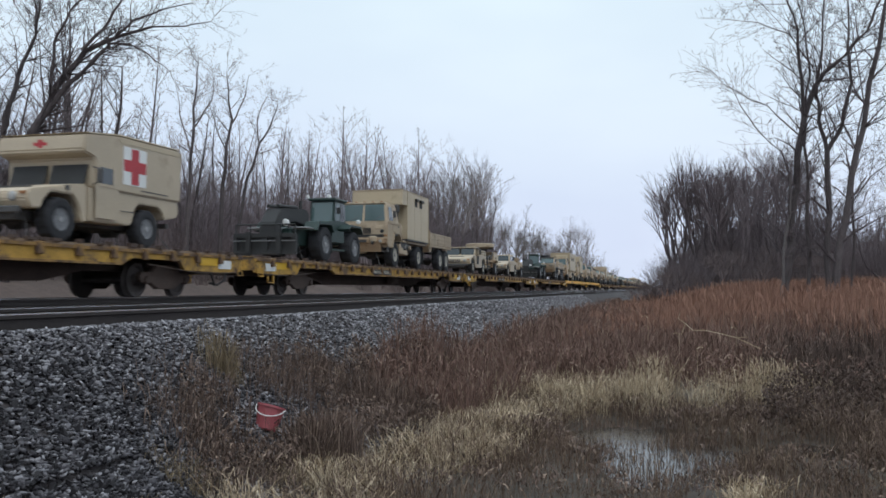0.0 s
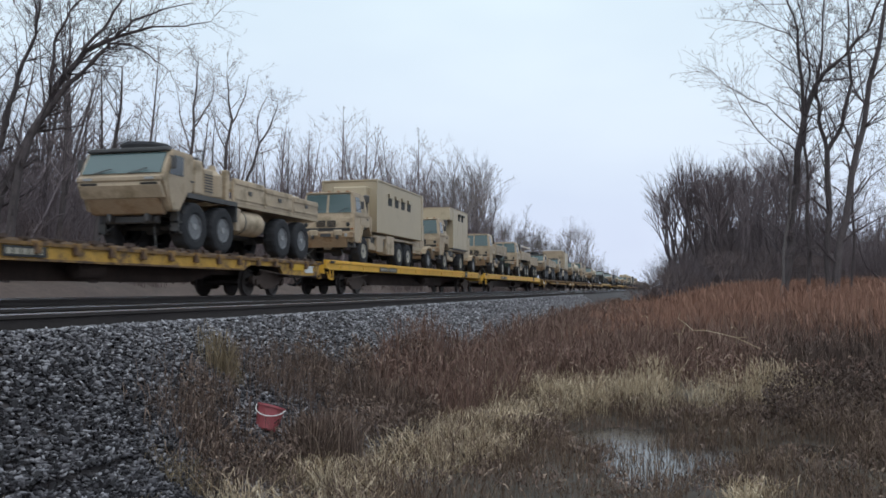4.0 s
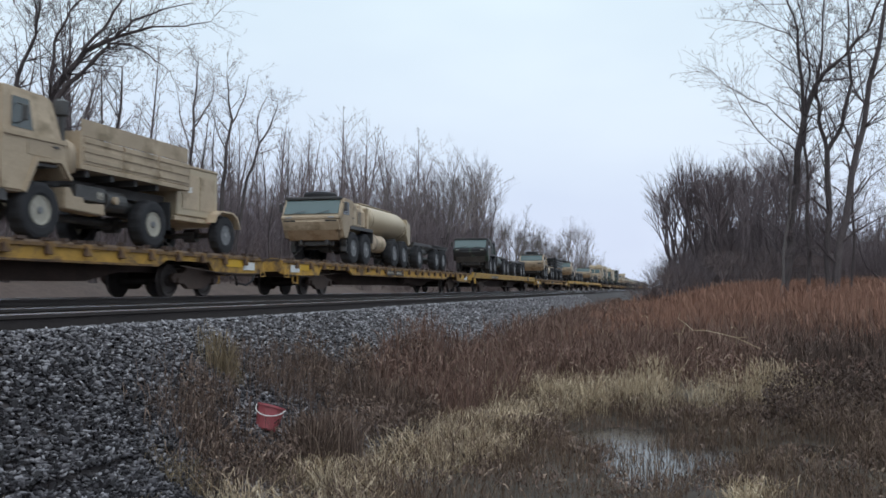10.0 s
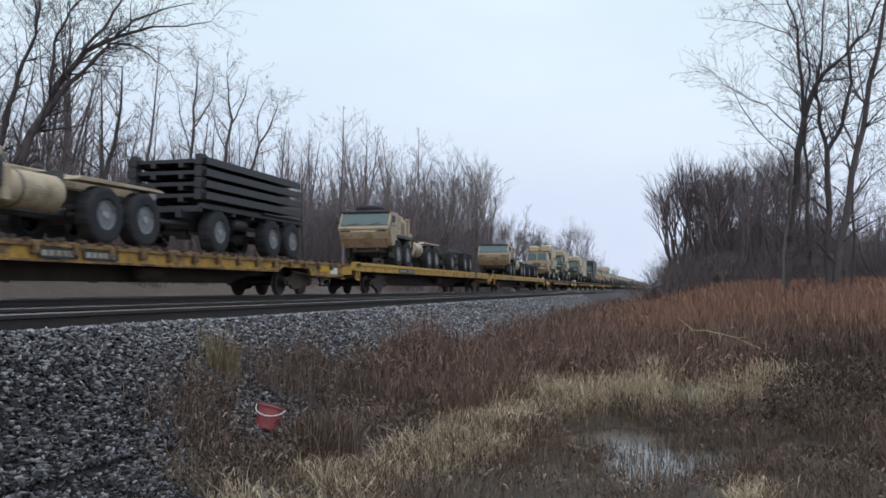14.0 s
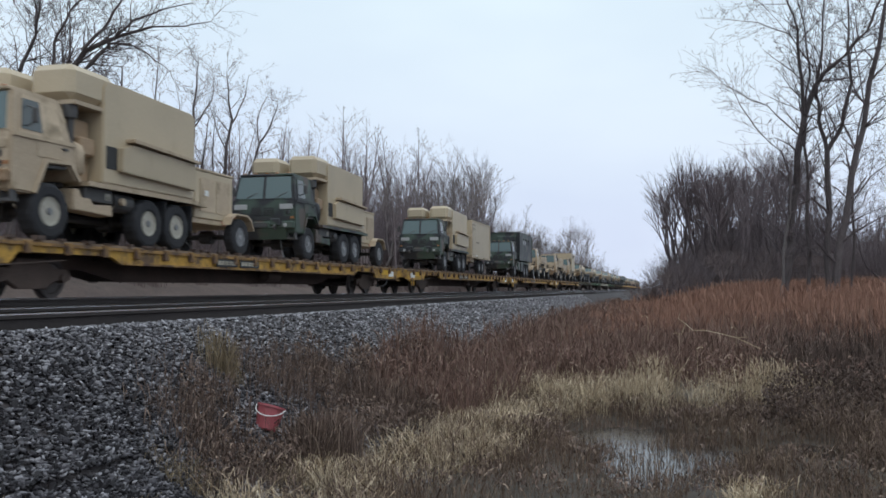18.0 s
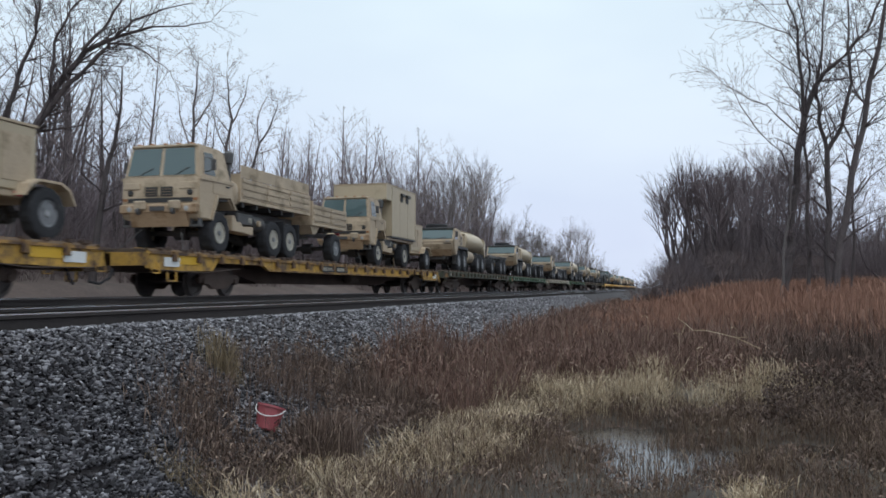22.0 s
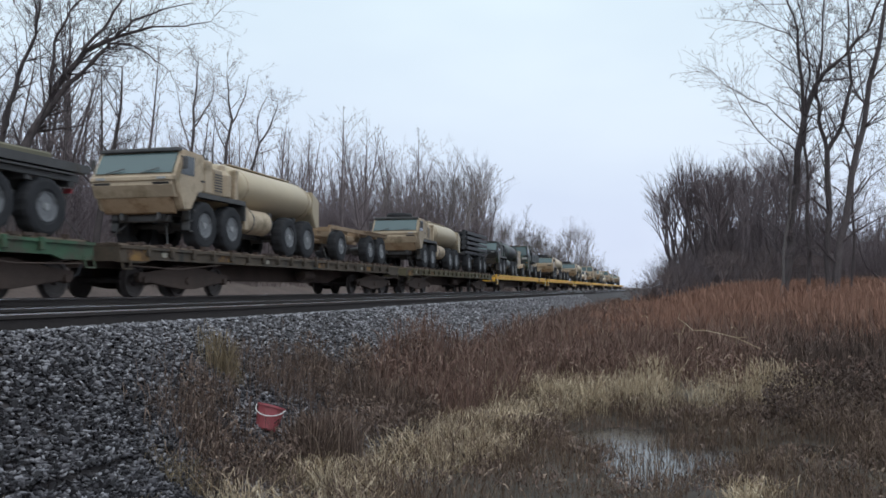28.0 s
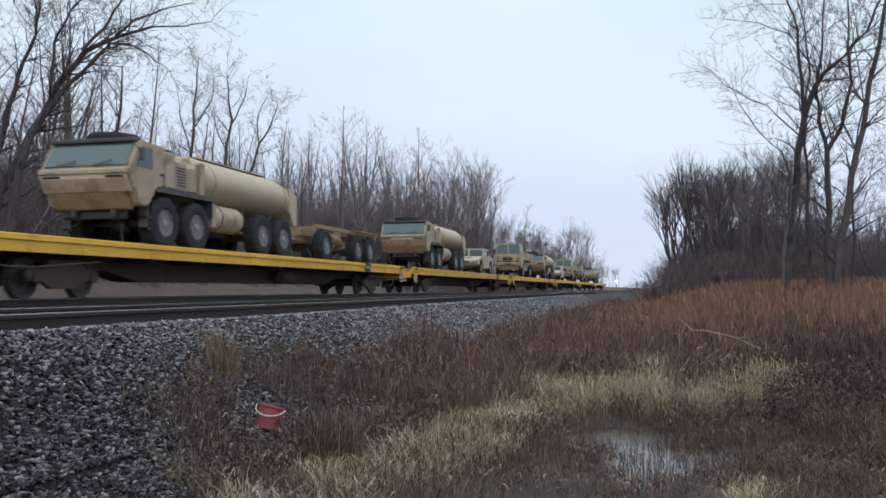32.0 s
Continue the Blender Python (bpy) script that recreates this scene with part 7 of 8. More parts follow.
def dead_leaves(label, n, x0, x1, y0, y1, top, material, keep, per=46, spread=0.10):
    """Curled dead leaves and seed clusters hanging on bushy weed stalks."""
    xs, ys = clumped(n, x0, x1, y0, y1, per, spread, 1.0, keep)
    zs = np.array([ground_z(a, b) for a, b in zip(xs, ys)]) + top * rng.uniform(0.05, 1.0, len(xs)) ** 0.8 * (0.75 + 0.5 * patch(xs, ys, 0.8, 21))
    k = size_at(ys, 0.5, 2.6)
    blades("dead_weed_leaves", label, xs, ys, rng.uniform(0.02, 0.055, len(xs)) * k, rng.uniform(0.008, 0.02, len(xs)) * k, material, 1.0, 0.4, 0.3, zs=zs)


dead_leaves("curled dark dead leaves on the weeds", 26000, -4.0, 0.3, 9.0, 34, 0.66, M["dark_weed"], weed_keep)
dead_leaves("curled blackish dead leaves near the stones", 22000, -4.0, -2.2, 4.2, 14, 0.36, M["toe_weed"], lambda a, b: (weedy(a, b) > -0.12) & (b > 5.05 + 0.5 * patch(a, b, 1.5, 31)) & toe_side(a, b) & (a < -2.45 + 0.17 * (b - 6)) & ((np.abs(a + 3.07) > 0.22) | (b < 5.9) | (b > 6.65)))
dead_leaves("curled dark dead leaves before the broomsedge", 26000, -1.5, 14, 11.0, 18, 0.66, M["dark_weed"], lambda a, b: (a < 2.5 + 0.62 * b) & (b > 11.4 - 0.6 * np.clip((a - 1.2) / 0.8, 0, 1)))
dead_leaves("wet brown leaves in the boggy grass", 30000, -1.6, 6.5, 5.0, 11.5, 0.20, M["toe_weed"], lambda a, b: off_water(a, b) & (a < 0.5 + 0.62 * b) & (patch(a, b, 1.2, 6) > -0.1))
dead_leaves("sodden leaves and stalks lying in the puddle", 2800, -1.0, 0.6, 7.0, 10.6, 0.09, M["toe_weed"], lambda a, b: patch(a, b, 2.2, 14) > 0.05, 30, 0.12)
dead_leaves("blackish dead leaves in front of the rise", 24000, 1.0, 5.0, 9.0, 15.5, 0.50, M["darkest_weed"], lambda a, b: (a < 1.0 + 0.3 * b) & (a > 0.10 * b))

# pale straw: a band in front of the weeds and tufts beside the path
def straw_band(xs, ys):
    mid = 11.35 + 0.4 * np.sin(xs * 1.1) - 0.3 * np.clip(-xs - 0.5, 0, 3)
    return off_water(xs, ys) & (np.abs(ys - mid) < rng.uniform(0.1, 1.15, len(xs))) & (xs < 1.6 + rng.normal(0, 0.45, len(xs))) & (patch(xs, ys, 1.6) > rng.uniform(-0.25, 0.25, len(xs)))


xs, ys = clumped(30000, -2.0, 2.2, 9.6, 12.8, 34, 0.10, 1.0, straw_band)
blades("straw_grass", "pale straw-coloured dead grass", xs, ys, rng.uniform(0.16, 0.46, len(xs)), rng.uniform(0.002, 0.005, len(xs)), M["pale_grass"], 0.5, 0.35, 0.2)


def straw_path(xs, ys):
    mid = -2.0 + 0.16 * (ys - 6.0) + 0.12 * np.sin(ys * 2.0)
    return off_water(xs, ys) & (np.abs(xs - mid) < rng.uniform(0.1, 0.62, len(xs)))


xs, ys = clumped(60000, -3.0, 0.2, 4.7, 11.4, 44, 0.08, 1.0, lambda a, b: straw_path(a, b) & (patch(a, b, 1.8, 3) > -0.15))
blades("straw_grass", "matted pale grass beside the stones", xs, ys, rng.uniform(0.07, 0.26, len(xs)), rng.uniform(0.002, 0.005, len(xs)), M["pale_grass"], 0.8, 0.5, 0.1)
# olive wet grass round the puddle
xs, ys = clumped(84000, -2.3, 7.0, 4.6, 11.6, 26, 0.13, 1.0, lambda a, b: off_water(a, b) & (a < 0.5 + 0.62 * b) & (patch(a, b, 1.1, 5) > -0.25))
blades("wet_grass", "olive-brown wet grass round the puddles", xs, ys, rng.uniform(0.06, 0.22, len(xs)) * (1.0 + 1.3 * np.clip(patch(xs, ys, 0.9, 9), -0.4, 0.6)), rng.uniform(0.002, 0.0045, len(xs)), M["olive_grass"], 0.55, 0.3, 0.15)
xs, ys = clumped(26000, 1.5, 8.5, 5.0, 12.6, 24, 0.12, 1.0, lambda a, b: off_water(a, b) & (a < 0.5 + 0.62 * b) & (patch(a, b, 1.0, 2) > -0.2))
blades("brown_weeds", "dead brown weeds in the wet ground", xs, ys, rng.uniform(0.10, 0.40, len(xs)), rng.uniform(0.002, 0.005, len(xs)), M["toe_weed"], 0.4, 0.25, 0.3)
xs, ys = clumped(10000, -1.4, 0.9, 6.6, 10.9, 22, 0.09)
blades("wet_grass", "sparse stems standing in the puddle", xs, ys, rng.uniform(0.06, 0.22, len(xs)), rng.uniform(0.003, 0.005, len(xs)), M["olive_grass"], 0.25, 0.2, 0.2)
xs, ys = clumped(480, 0.42, 0.78, 5.7, 6.2, 60, 0.06)
blades("straw_grass", "pale tufts at the water's edge", xs, ys, rng.uniform(0.08, 0.22, len(xs)), rng.uniform(0.003, 0.006, len(xs)), M["pale_grass"], 0.5, 0.3, 0.25)

# thinner cover where the ground is trodden, round and behind the lookout
xs, ys = clumped(26000, -2.6, 6.0, -9, 4.8, 26, 0.14, 1.0, lambda a, b: (a * a + b * b > 1.2) & (patch(a, b, 0.9, 8) > -0.15))
blades("wet_grass", "short olive-brown grass on trodden ground", xs, ys, rng.uniform(0.03, 0.10, len(xs)), rng.uniform(0.003, 0.006, len(xs)), M["olive_grass"], 0.8, 0.4, 0.1)
xs, ys = clumped(9000, -2.6, 6.0, -9, 4.6, 40, 0.12, 1.0, lambda a, b: a * a + b * b > 1.2)
blades("straw_grass", "flattened straw on trodden ground", xs, ys, rng.uniform(0.03, 0.10, len(xs)), rng.uniform(0.003, 0.006, len(xs)), M["pale_grass"], 1.0, 0.5, 0.1)


def tuft(x, y, h, r, n, material, label, name="weed_tuft"):
    xs, ys = rng.normal(x, r, n), rng.normal(y, r, n)
    ob = blades(name, label, xs, ys, rng.uniform(0.4, 1.0, n) * h, rng.uniform(0.002, 0.0045, n), material, 0.3, 0.2, 0.4)
    ob["category"] = "plant"
    return ob


tuft(-3.60, 6.7, 0.38, 0.08, 420, M["tan_tuft"], "tall tan tuft of grass growing in the ballast")
tuft(-2.46, 6.15, 0.50, 0.12, 2200, M["toe_weed"], "bushy dark brown dead weed")
tuft(-3.15, 5.62, 0.24, 0.20, 1100, M["toe_weed"], "low dark weed among the stones")
xs, ys = clumped(7000, -3.1, -2.2, 3.6, 5.7, 30, 0.10, 1.0, lambda a, b: patch(a, b, 1.4, 33) > -0.05)
blades("wet_grass", "thin olive grass among the lowest stones", xs, ys, rng.uniform(0.04, 0.14, len(xs)), rng.uniform(0.002, 0.004, len(xs)), M["tan_tuft"], 0.6, 0.4, 0.15)
for x, y in ((-3.40, 6.25), (-3.48, 7.15), (-3.42, 7.85), (-3.30, 7.45), (-3.36, 8.4)):
    tuft(x, y, 0.26, 0.17, 420, M["toe_weed"], "low dark weed among the stones")
tuft(-2.75, 8.6, 0.5, 0.22, 1000, M["toe_weed"], "bushy dark brown dead weed")
tuft(-0.2, 12.2, 0.62, 0.16, 500, M["pale_grass"], "tall pale tuft with nodding heads")
tuft(1.25, 12.0, 0.62, 0.18, 500, M["pale_grass"], "tall pale tuft with nodding heads")
# nodding white seed heads above the weeds
bm = bmesh.new()
for i in range(22):
    x, y = rng.uniform(-1.5, 8), rng.uniform(10.5, 15)
    if x > 1.5 + 0.55 * y:
        continue
    z = ground_z(x, y) + rng.uniform(0.55, 1.05)
    a = rng.uniform(0, 6.28)
    pts = [(x, y, z - 0.3), (x, y, z), (x + 0.03 * math.cos(a), y, z + 0.02), (x + 0.06 * math.cos(a), y, z + 0.02), (x + 0.08 * math.cos(a), y, z + 0.005)]
    for k, (p, q) in enumerate(zip(pts, pts[1:])):
        tube(bm, p, q, 0.0015 if k < 1 else 0.0055, 0.0015 if k < 1 else 0.003, 4)
tagged(part("seed_heads", bm, M["pale_grass"]), "pale nodding seed heads above the weeds", "plant", kind="stuff")
br = thing("fallen_branch", "pale broken branch caught in the weeds", "branch")
pts = [(x + 0.37, 12.4, z) for x, z in ((-0.17, -0.12), (-0.20, -0.20), (-0.10, -0.27), (-0.01, -0.36), (0.16, -0.36), (0.35, -0.40), (0.55, -0.45), (0.74, -0.54), (0.86, -0.60))]
part("stem", tubes(list(zip(pts, pts[1:])) + [(pts[2], (0.21, 12.4, -0.42)), (pts[6], (1.07, 12.4, -0.44))], 0.0045, 6), M["pale_grass"], br)

# ---- red bucket ----
bk = thing("bucket", "battered red plastic bucket tilted on the stones", "bucket")
bm = lathe(bmesh.new(), [(0.0, 0.001), (0.0, 0.082), (0.012, 0.09), (0.205, 0.118), (0.205, 0.111), (0.02, 0.083), (0.018, 0.001)], 26, "Z")
for v in bm.verts:
    v.co.x *= 1.0 + 0.06 * math.sin(v.co.z * 14)
    v.co.y *= 0.94
body_red = mat("red_plastic", (0.34, 0.08, 0.09), 0.5, 0, 0.15, 6, 40, 0.05, dirt=(0.30, 0.08, 0.08), dirt_at=0.6)
part("pail", bm, body_red, bk, smooth=False)
part("rim", lathe(bmesh.new(), [(0.19, 0.117), (0.19, 0.126), (0.208, 0.126), (0.208, 0.112)], 26, "Z"), body_red, bk)
hb = bmesh.new()
pts = [(0.126 * math.cos(a), -0.02 - 0.115 * math.sin(a) * 0.95, 0.195 - 0.085 * math.sin(a)) for a in [math.pi * i / 12 for i in range(13)]]
for p, q in zip(pts, pts[1:]):
    tube(hb, p, q, 0.0045, 0.0045, 6)
part("handle", hb, M["white_paint"], bk, "white wire handle hanging down")
bk.matrix_basis = pose(-3.07, 6.41, ground_z(-3.07, 6.41) + 0.005, -16, 12, 8) @ Matrix.Scale(0.93, 4)
part_cup = thing("paper_scrap", "crumpled pale scrap lying on the stones", "litter")
part("sheet", boxes((-0.04, 0.05, -0.03, 0.03, 0, 0.02), bevel=0.008), M["white_paint"], part_cup)
part_cup.matrix_basis = pose(-2.92, 3.35, ground_z(-2.92, 3.35) + 0.03, 8, 4, 30)

# ---- trees ----
def grow(rnd, start, heading, length, r, level, top, out, bend=0.08, up=0.05):
    """Adds tapered segments of a branch and all that grows from it."""
    n = 8 if level == 0 else (4 if level == 1 else (2 if level == 2 else 1))
    p, d = Vector(start), Vector(heading).normalized()
    pts = [(p.copy(), r)]
    for i in range(n):
        d = (d + Vector((rnd.gauss(0, bend), rnd.gauss(0, bend), rnd.gauss(0, bend * 0.6) + up))).normalized()
        p = p + d * (length / n)
        pts.append((p.copy(), max(0.005, r * (1 - 0.85 * (i + 1) / n))))
        if level < top and i >= (2 if level == 0 else 0):
            sprout(rnd, p, d, length * (1 - 0.4 * i / n), pts[-1][1], level, top, out, bend, up)
    out.append((level, pts))


def sprout(rnd, p, d, length, r, level, top, out, bend, up):
    k = rnd.choice((1, 2, 2, 3)) if level == 0 else rnd.choice((1, 2, 2, 2) if level == 1 else (1, 2, 2, 3))
    for _ in range(k):
        side = d.orthogonal().normalized()
        side.rotate(Matrix.Rotation(rnd.uniform(0, 2 * math.pi), 3, d))
        h = (d * 0.8 + side * rnd.uniform(0.45, 1.1) + Vector((0, 0, 0.12))).normalized()
        grow(rnd, p, h, length * rnd.uniform(0.22, 0.46), r * rnd.uniform(0.45, 0.7), level + 1, top, out, bend * 1.5, up * 0.7)


def guide(rnd, points, r0, r1, top, out, level=0, reach=2.2, bare=2.0):
    """A branch led through a few points (across, up), with twigs of its own."""
    pts = []
    fine = []
    for (x0, z0), (x1, z1) in zip(points, points[1:]):
        for k in range(3):
            t = k / 3
            fine.append((x0 + (x1 - x0) * t, z0 + (z1 - z0) * t))
    fine.append(points[-1])
    sway = rnd.uniform(0, 6)
    for i, (x, z) in enumerate(fine):
        t = i / (len(fine) - 1)
        p = Vector((x + 0.05 * math.sin(i * 1.7 + sway) * math.sin(math.pi * t), 0.3 * math.sin(math.pi * t) * math.sin(sway), z))
        pts.append((p, r0 + (r1 - r0) * t))
    for i in range(1, len(pts)):
        d = (pts[i][0] - pts[i - 1][0]).normalized()
        if pts[i][0].z > bare:
            for _ in range(rnd.choice((2, 2, 3))):
                side = d.orthogonal().normalized()
                side.rotate(Matrix.Rotation(rnd.uniform(0, 2 * math.pi), 3, d))
                grow(rnd, pts[i][0], d * 0.7 + side * rnd.uniform(0.5, 1.1), reach * rnd.uniform(0.35, 1.0), pts[i][1] * rnd.uniform(0.22, 0.45), max(1, level + 1), top, out, 0.14, 0.02)
    out.append((level, pts))


def tubes_mesh(name, paths, material):
    vs, fs = [], []
    for sides, pts in paths:
        o = len(vs)
        for j, (p, r) in enumerate(pts):
            q = pts[min(j + 1, len(pts) - 1)][0] - pts[max(j - 1, 0)][0]
            a = q.orthogonal().normalized()
            b = q.normalized().cross(a)
            for k in range(sides):
                t = 2 * math.pi * k / sides
                vs.append((p + (a * math.cos(t) + b * math.sin(t)) * r)[:])
        for j in range(len(pts) - 1):
            for k in range(sides):
                fs.append((o + j * sides + k, o + j * sides + (k + 1) % sides, o + (j + 1) * sides + (k + 1) % sides, o + (j + 1) * sides + k))
    me = bpy.data.meshes.new(name)
    me.from_pydata(vs, [], fs)
    me.materials.append(material)
    me.update()
    return new(name, me)


def tree_of(out, label, bark, twig, fat=1.0):
    t = thing("bare_tree", label, "tree", "bare trees")
    tubes_mesh("trunk", [(8, p) for l, p in out if l == 0], M[bark]).parent = t
    tubes_mesh("crown", [(5 if l == 1 else 3, [(q, r * (fat if l > 1 else 1.0)) for q, r in p]) for l, p in out if l > 0], M[twig]).parent = t
    return t


def tree(seed, stems, label, top=3, bark="bark", twig="twig", fat=1.0, bend=0.06, up=0.05):
    """stems: rows of (x, y, lean x, lean y, length, radius)."""
    rnd = random.Random(seed)
    out = []
    for x, y, lx, ly, ln, r in stems:
        grow(rnd, (x, y, -0.1), (lx, ly, 1.0), ln, r, 0, top, out, bend, up)
    return tree_of(out, label, bark, twig, fat)


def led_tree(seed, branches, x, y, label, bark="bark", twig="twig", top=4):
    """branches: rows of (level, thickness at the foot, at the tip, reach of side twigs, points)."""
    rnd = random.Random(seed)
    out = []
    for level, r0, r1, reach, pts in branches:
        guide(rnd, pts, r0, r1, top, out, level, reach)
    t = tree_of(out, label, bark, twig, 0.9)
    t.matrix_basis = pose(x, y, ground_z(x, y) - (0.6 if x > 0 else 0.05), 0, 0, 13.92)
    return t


def thicket(seed, w, h, n, label, material="brush", thick=1.0):
    """A mass of fine upright stems and twigs."""
    rnd = random.Random(seed)
    paths = []
    for _ in range(n):
        x, y = (max(-0.75, min(0.75, rnd.gauss(0, 0.42))) * w for _ in range(2))
        hh = h * rnd.uniform(0.4, 1.0) * math.exp(-((x * x + y * y) / (w * w)) * 0.6)
        p = Vector((x, y, -0.1))
        d = Vector((rnd.gauss(0, 0.28) + 0.1 * x, rnd.gauss(0, 0.28), 1)).normalized()
        r = rnd.uniform(0.009, 0.022) * thick
        pts = [(p, r)]
        for i in range(2):
            d = (d + Vector((rnd.gauss(0, 0.2), rnd.gauss(0, 0.2), 0.05))).normalized()
            p = p + d * hh / 2
            pts.append((p, r * (0.7, 0.2)[i]))
            for k in range(3):
                q = (d + Vector((rnd.gauss(0, 0.7), rnd.gauss(0, 0.7), 0.1))).normalized()
                b = pts[-2][0].lerp(p, rnd.uniform(0.4, 1.0))
                paths.append((3, [(b, r * 0.55), (b + q * hh * rnd.uniform(0.12, 0.3), r * 0.2)]))
        paths.append((3, pts))
    t = tagged(tubes_mesh("thicket", paths, M[material]), label, "bush", "thickets")
    return t


def crown_tree(seed, h, spread, label, bark="bark", twig="twig", lean=0.0, levels=7, thin=1.0):
    """A broad crown: the trunk forks again and again into ever finer twigs."""
    rnd = random.Random(seed)
    out = []

    def fork(p, d, ln, r, k):
        m = p + (d + Vector((rnd.gauss(0, 0.10), rnd.gauss(0, 0.10), 0.02))).normalized() * ln * 0.5
        e = m + (d + Vector((rnd.gauss(0, 0.14), rnd.gauss(0, 0.14), 0.03))).normalized() * ln * 0.5
        out.append((0 if k < 2 else (1 if k < 4 else 2), [(p, r), (m, r * 0.86), (e, r * 0.70)] if k < 4 else [(p, r), (e, r * 0.6)]))
        if k >= levels:
            return
        d = (e - p).normalized()
        for i in range(2 if rnd.random() < (0.55 if k < 5 else 0.8) else 3):
            side = d.orthogonal().normalized()
            side.rotate(Matrix.Rotation(rnd.uniform(0, 2 * math.pi), 3, d))
            g = rnd.uniform(0.35, 1.0) * spread
            fork(e if i < 2 else m.lerp(e, 0.5), (d + side * g + Vector((0, 0, 0.10))).normalized(), ln * rnd.uniform(0.66, 0.90), r * rnd.uniform(0.56, 0.72), k + 1)

    fork(Vector((0, 0, -0.1)), Vector((lean, 0, 1)).normalized(), h * 0.27, 0.017 * h * thin, 0)
    return tree_of(out, label, bark, twig, 1.0)


def slender_tree(seed, stems, label, bark="bark", twig="twig", fat=1.0):
    """Young woodland tree: a straight leader with short rising side branches and fine twigs. stems: (x, lean x, lean y, height)."""
    rnd = random.Random(seed)
    out = []
    for x, lx, ly, h in stems:
        p, d = Vector((x, 0, -0.1)), Vector((lx, ly, 1)).normalized()
        r0 = 0.0105 * h
        line = [(p.copy(), r0)]
        for i in range(12):
            d = (d + Vector((rnd.gauss(0, 0.035), rnd.gauss(0, 0.035), 0.02))).normalized()
            p = p + d * h / 12
            line.append((p.copy(), r0 * (1 - 0.93 * (i + 1) / 12)))
        out.append((0, line))
        bare = rnd.uniform(0.25, 0.45)
        for k in range(26):
            t = bare + (0.97 - bare) * (k + rnd.random()) / 26
            j = min(11, int(t * 12))
            q = line[j][0].lerp(line[j + 1][0], t * 12 - j)
            a = rnd.uniform(0, 2 * math.pi)
            g = rnd.uniform(0.5, 1.0)
            dd = Vector((g * math.cos(a), g * math.sin(a), 1)).normalized()
            ln = h * rnd.uniform(0.09, 0.24) * (1.25 - t)
            r = line[j][1] * rnd.uniform(0.3, 0.5)
            m = q + dd * ln * 0.5
            e = m + (dd + Vector((rnd.gauss(0, 0.15), rnd.gauss(0, 0.15), 0.18))).normalized() * ln * 0.6
            out.append((1, [(q, r), (m, r * 0.7), (e, 0.006)]))
            for _ in range(5):
                u = rnd.uniform(0.25, 1.0)
                b = q.lerp(m, u * 2) if u < 0.5 else m.lerp(e, u * 2 - 1)
                v = (dd + Vector((rnd.gauss(0, 0.6), rnd.gauss(0, 0.6), rnd.gauss(0.15, 0.3)))).normalized()
                out.append((2, [(b, 0.009), (b + v * ln * rnd.uniform(0.25, 0.55), 0.004)]))
    return tree_of(out, label, bark, twig, fat)


KINDS = [slender_tree(100 + i, [(0, 0.04 * math.sin(i * 2.1), 0.03 * math.cos(i * 1.3), 10.6 + 1.0 * (i % 3))], "slender bare grey-brown woodland tree") for i in range(5)]
KINDS += [slender_tree(200 + i, [(0, 0.10, 0.02, 11.0), (0.35, -0.06, 0.05, 9.4)], "twin-stemmed bare grey woodland tree") for i in range(2)]
KINDS += [tree(230, [(0, 0, 0.12, 0.02, 10, 0.12), (0.3, 0.1, -0.10, 0.05, 9, 0.10)], "forked bare grey woodland tree", 3, "bark", "twig", 1.1)]
HAZE_PALE = [slender_tree(250 + i, [(0, 0.05 * math.sin(i * 2.1), 0.03, 11.0 + i)], "slender bare tree paled for distance haze", "bark_haze_pale", "twig_haze_pale", 1.5) for i in range(3)]
CROWN = [crown_tree(300 + i, 10.0, 0.52 + 0.07 * (i % 3), "broad-crowned bare tree paled for distance haze", "bark_haze_pale", "twig_haze_pale") for i in range(4)]
DARK = [crown_tree(330 + i, 8.4, 0.62 + 0.06 * (i % 2), "broad-crowned dark brown bare tree", "bark", "dark_twig", 0.06 * (i - 1)) for i in range(4)]
EDGE = [crown_tree(345 + i, 8.0, 0.46, "round-headed brown bare tree at the wood's end", "bark", "dark_twig", -0.03) for i in range(2)]
SCRUB = [crown_tree(360 + i, 2.6, 0.95, "low twiggy brown shrub", "brush", "brush", 0, 6, 0.8) for i in range(3)]
BUSH = [thicket(400 + i, 2.1, 3.0, 90, "dense leafless undergrowth at the wood's edge") for i in range(3)]
TALL = [thicket(450 + i, 2.6, 7.4, 130, "tall tangled leafless undergrowth in the wood", "tall_brush", 1.25) for i in range(3)]
THICK = [thicket(480 + i, 2.6, 5.4, 150, "dense tall leafless thicket of brown stems", "brush", 1.2) for i in range(2)]
rt = random.Random(5)
used = set()


def plant(kinds, x, y, s):
    k = rt.choice(kinds)
    m = pose(x, y, ground_z(x, y) - 0.05, 0, 0, rt.uniform(0, 360))
    if k in used:
        o = copy_thing(k, m)
    else:
        used.add(k)
        o = k
        o.matrix_basis = m
    o.scale = (s, s, s)
    return o


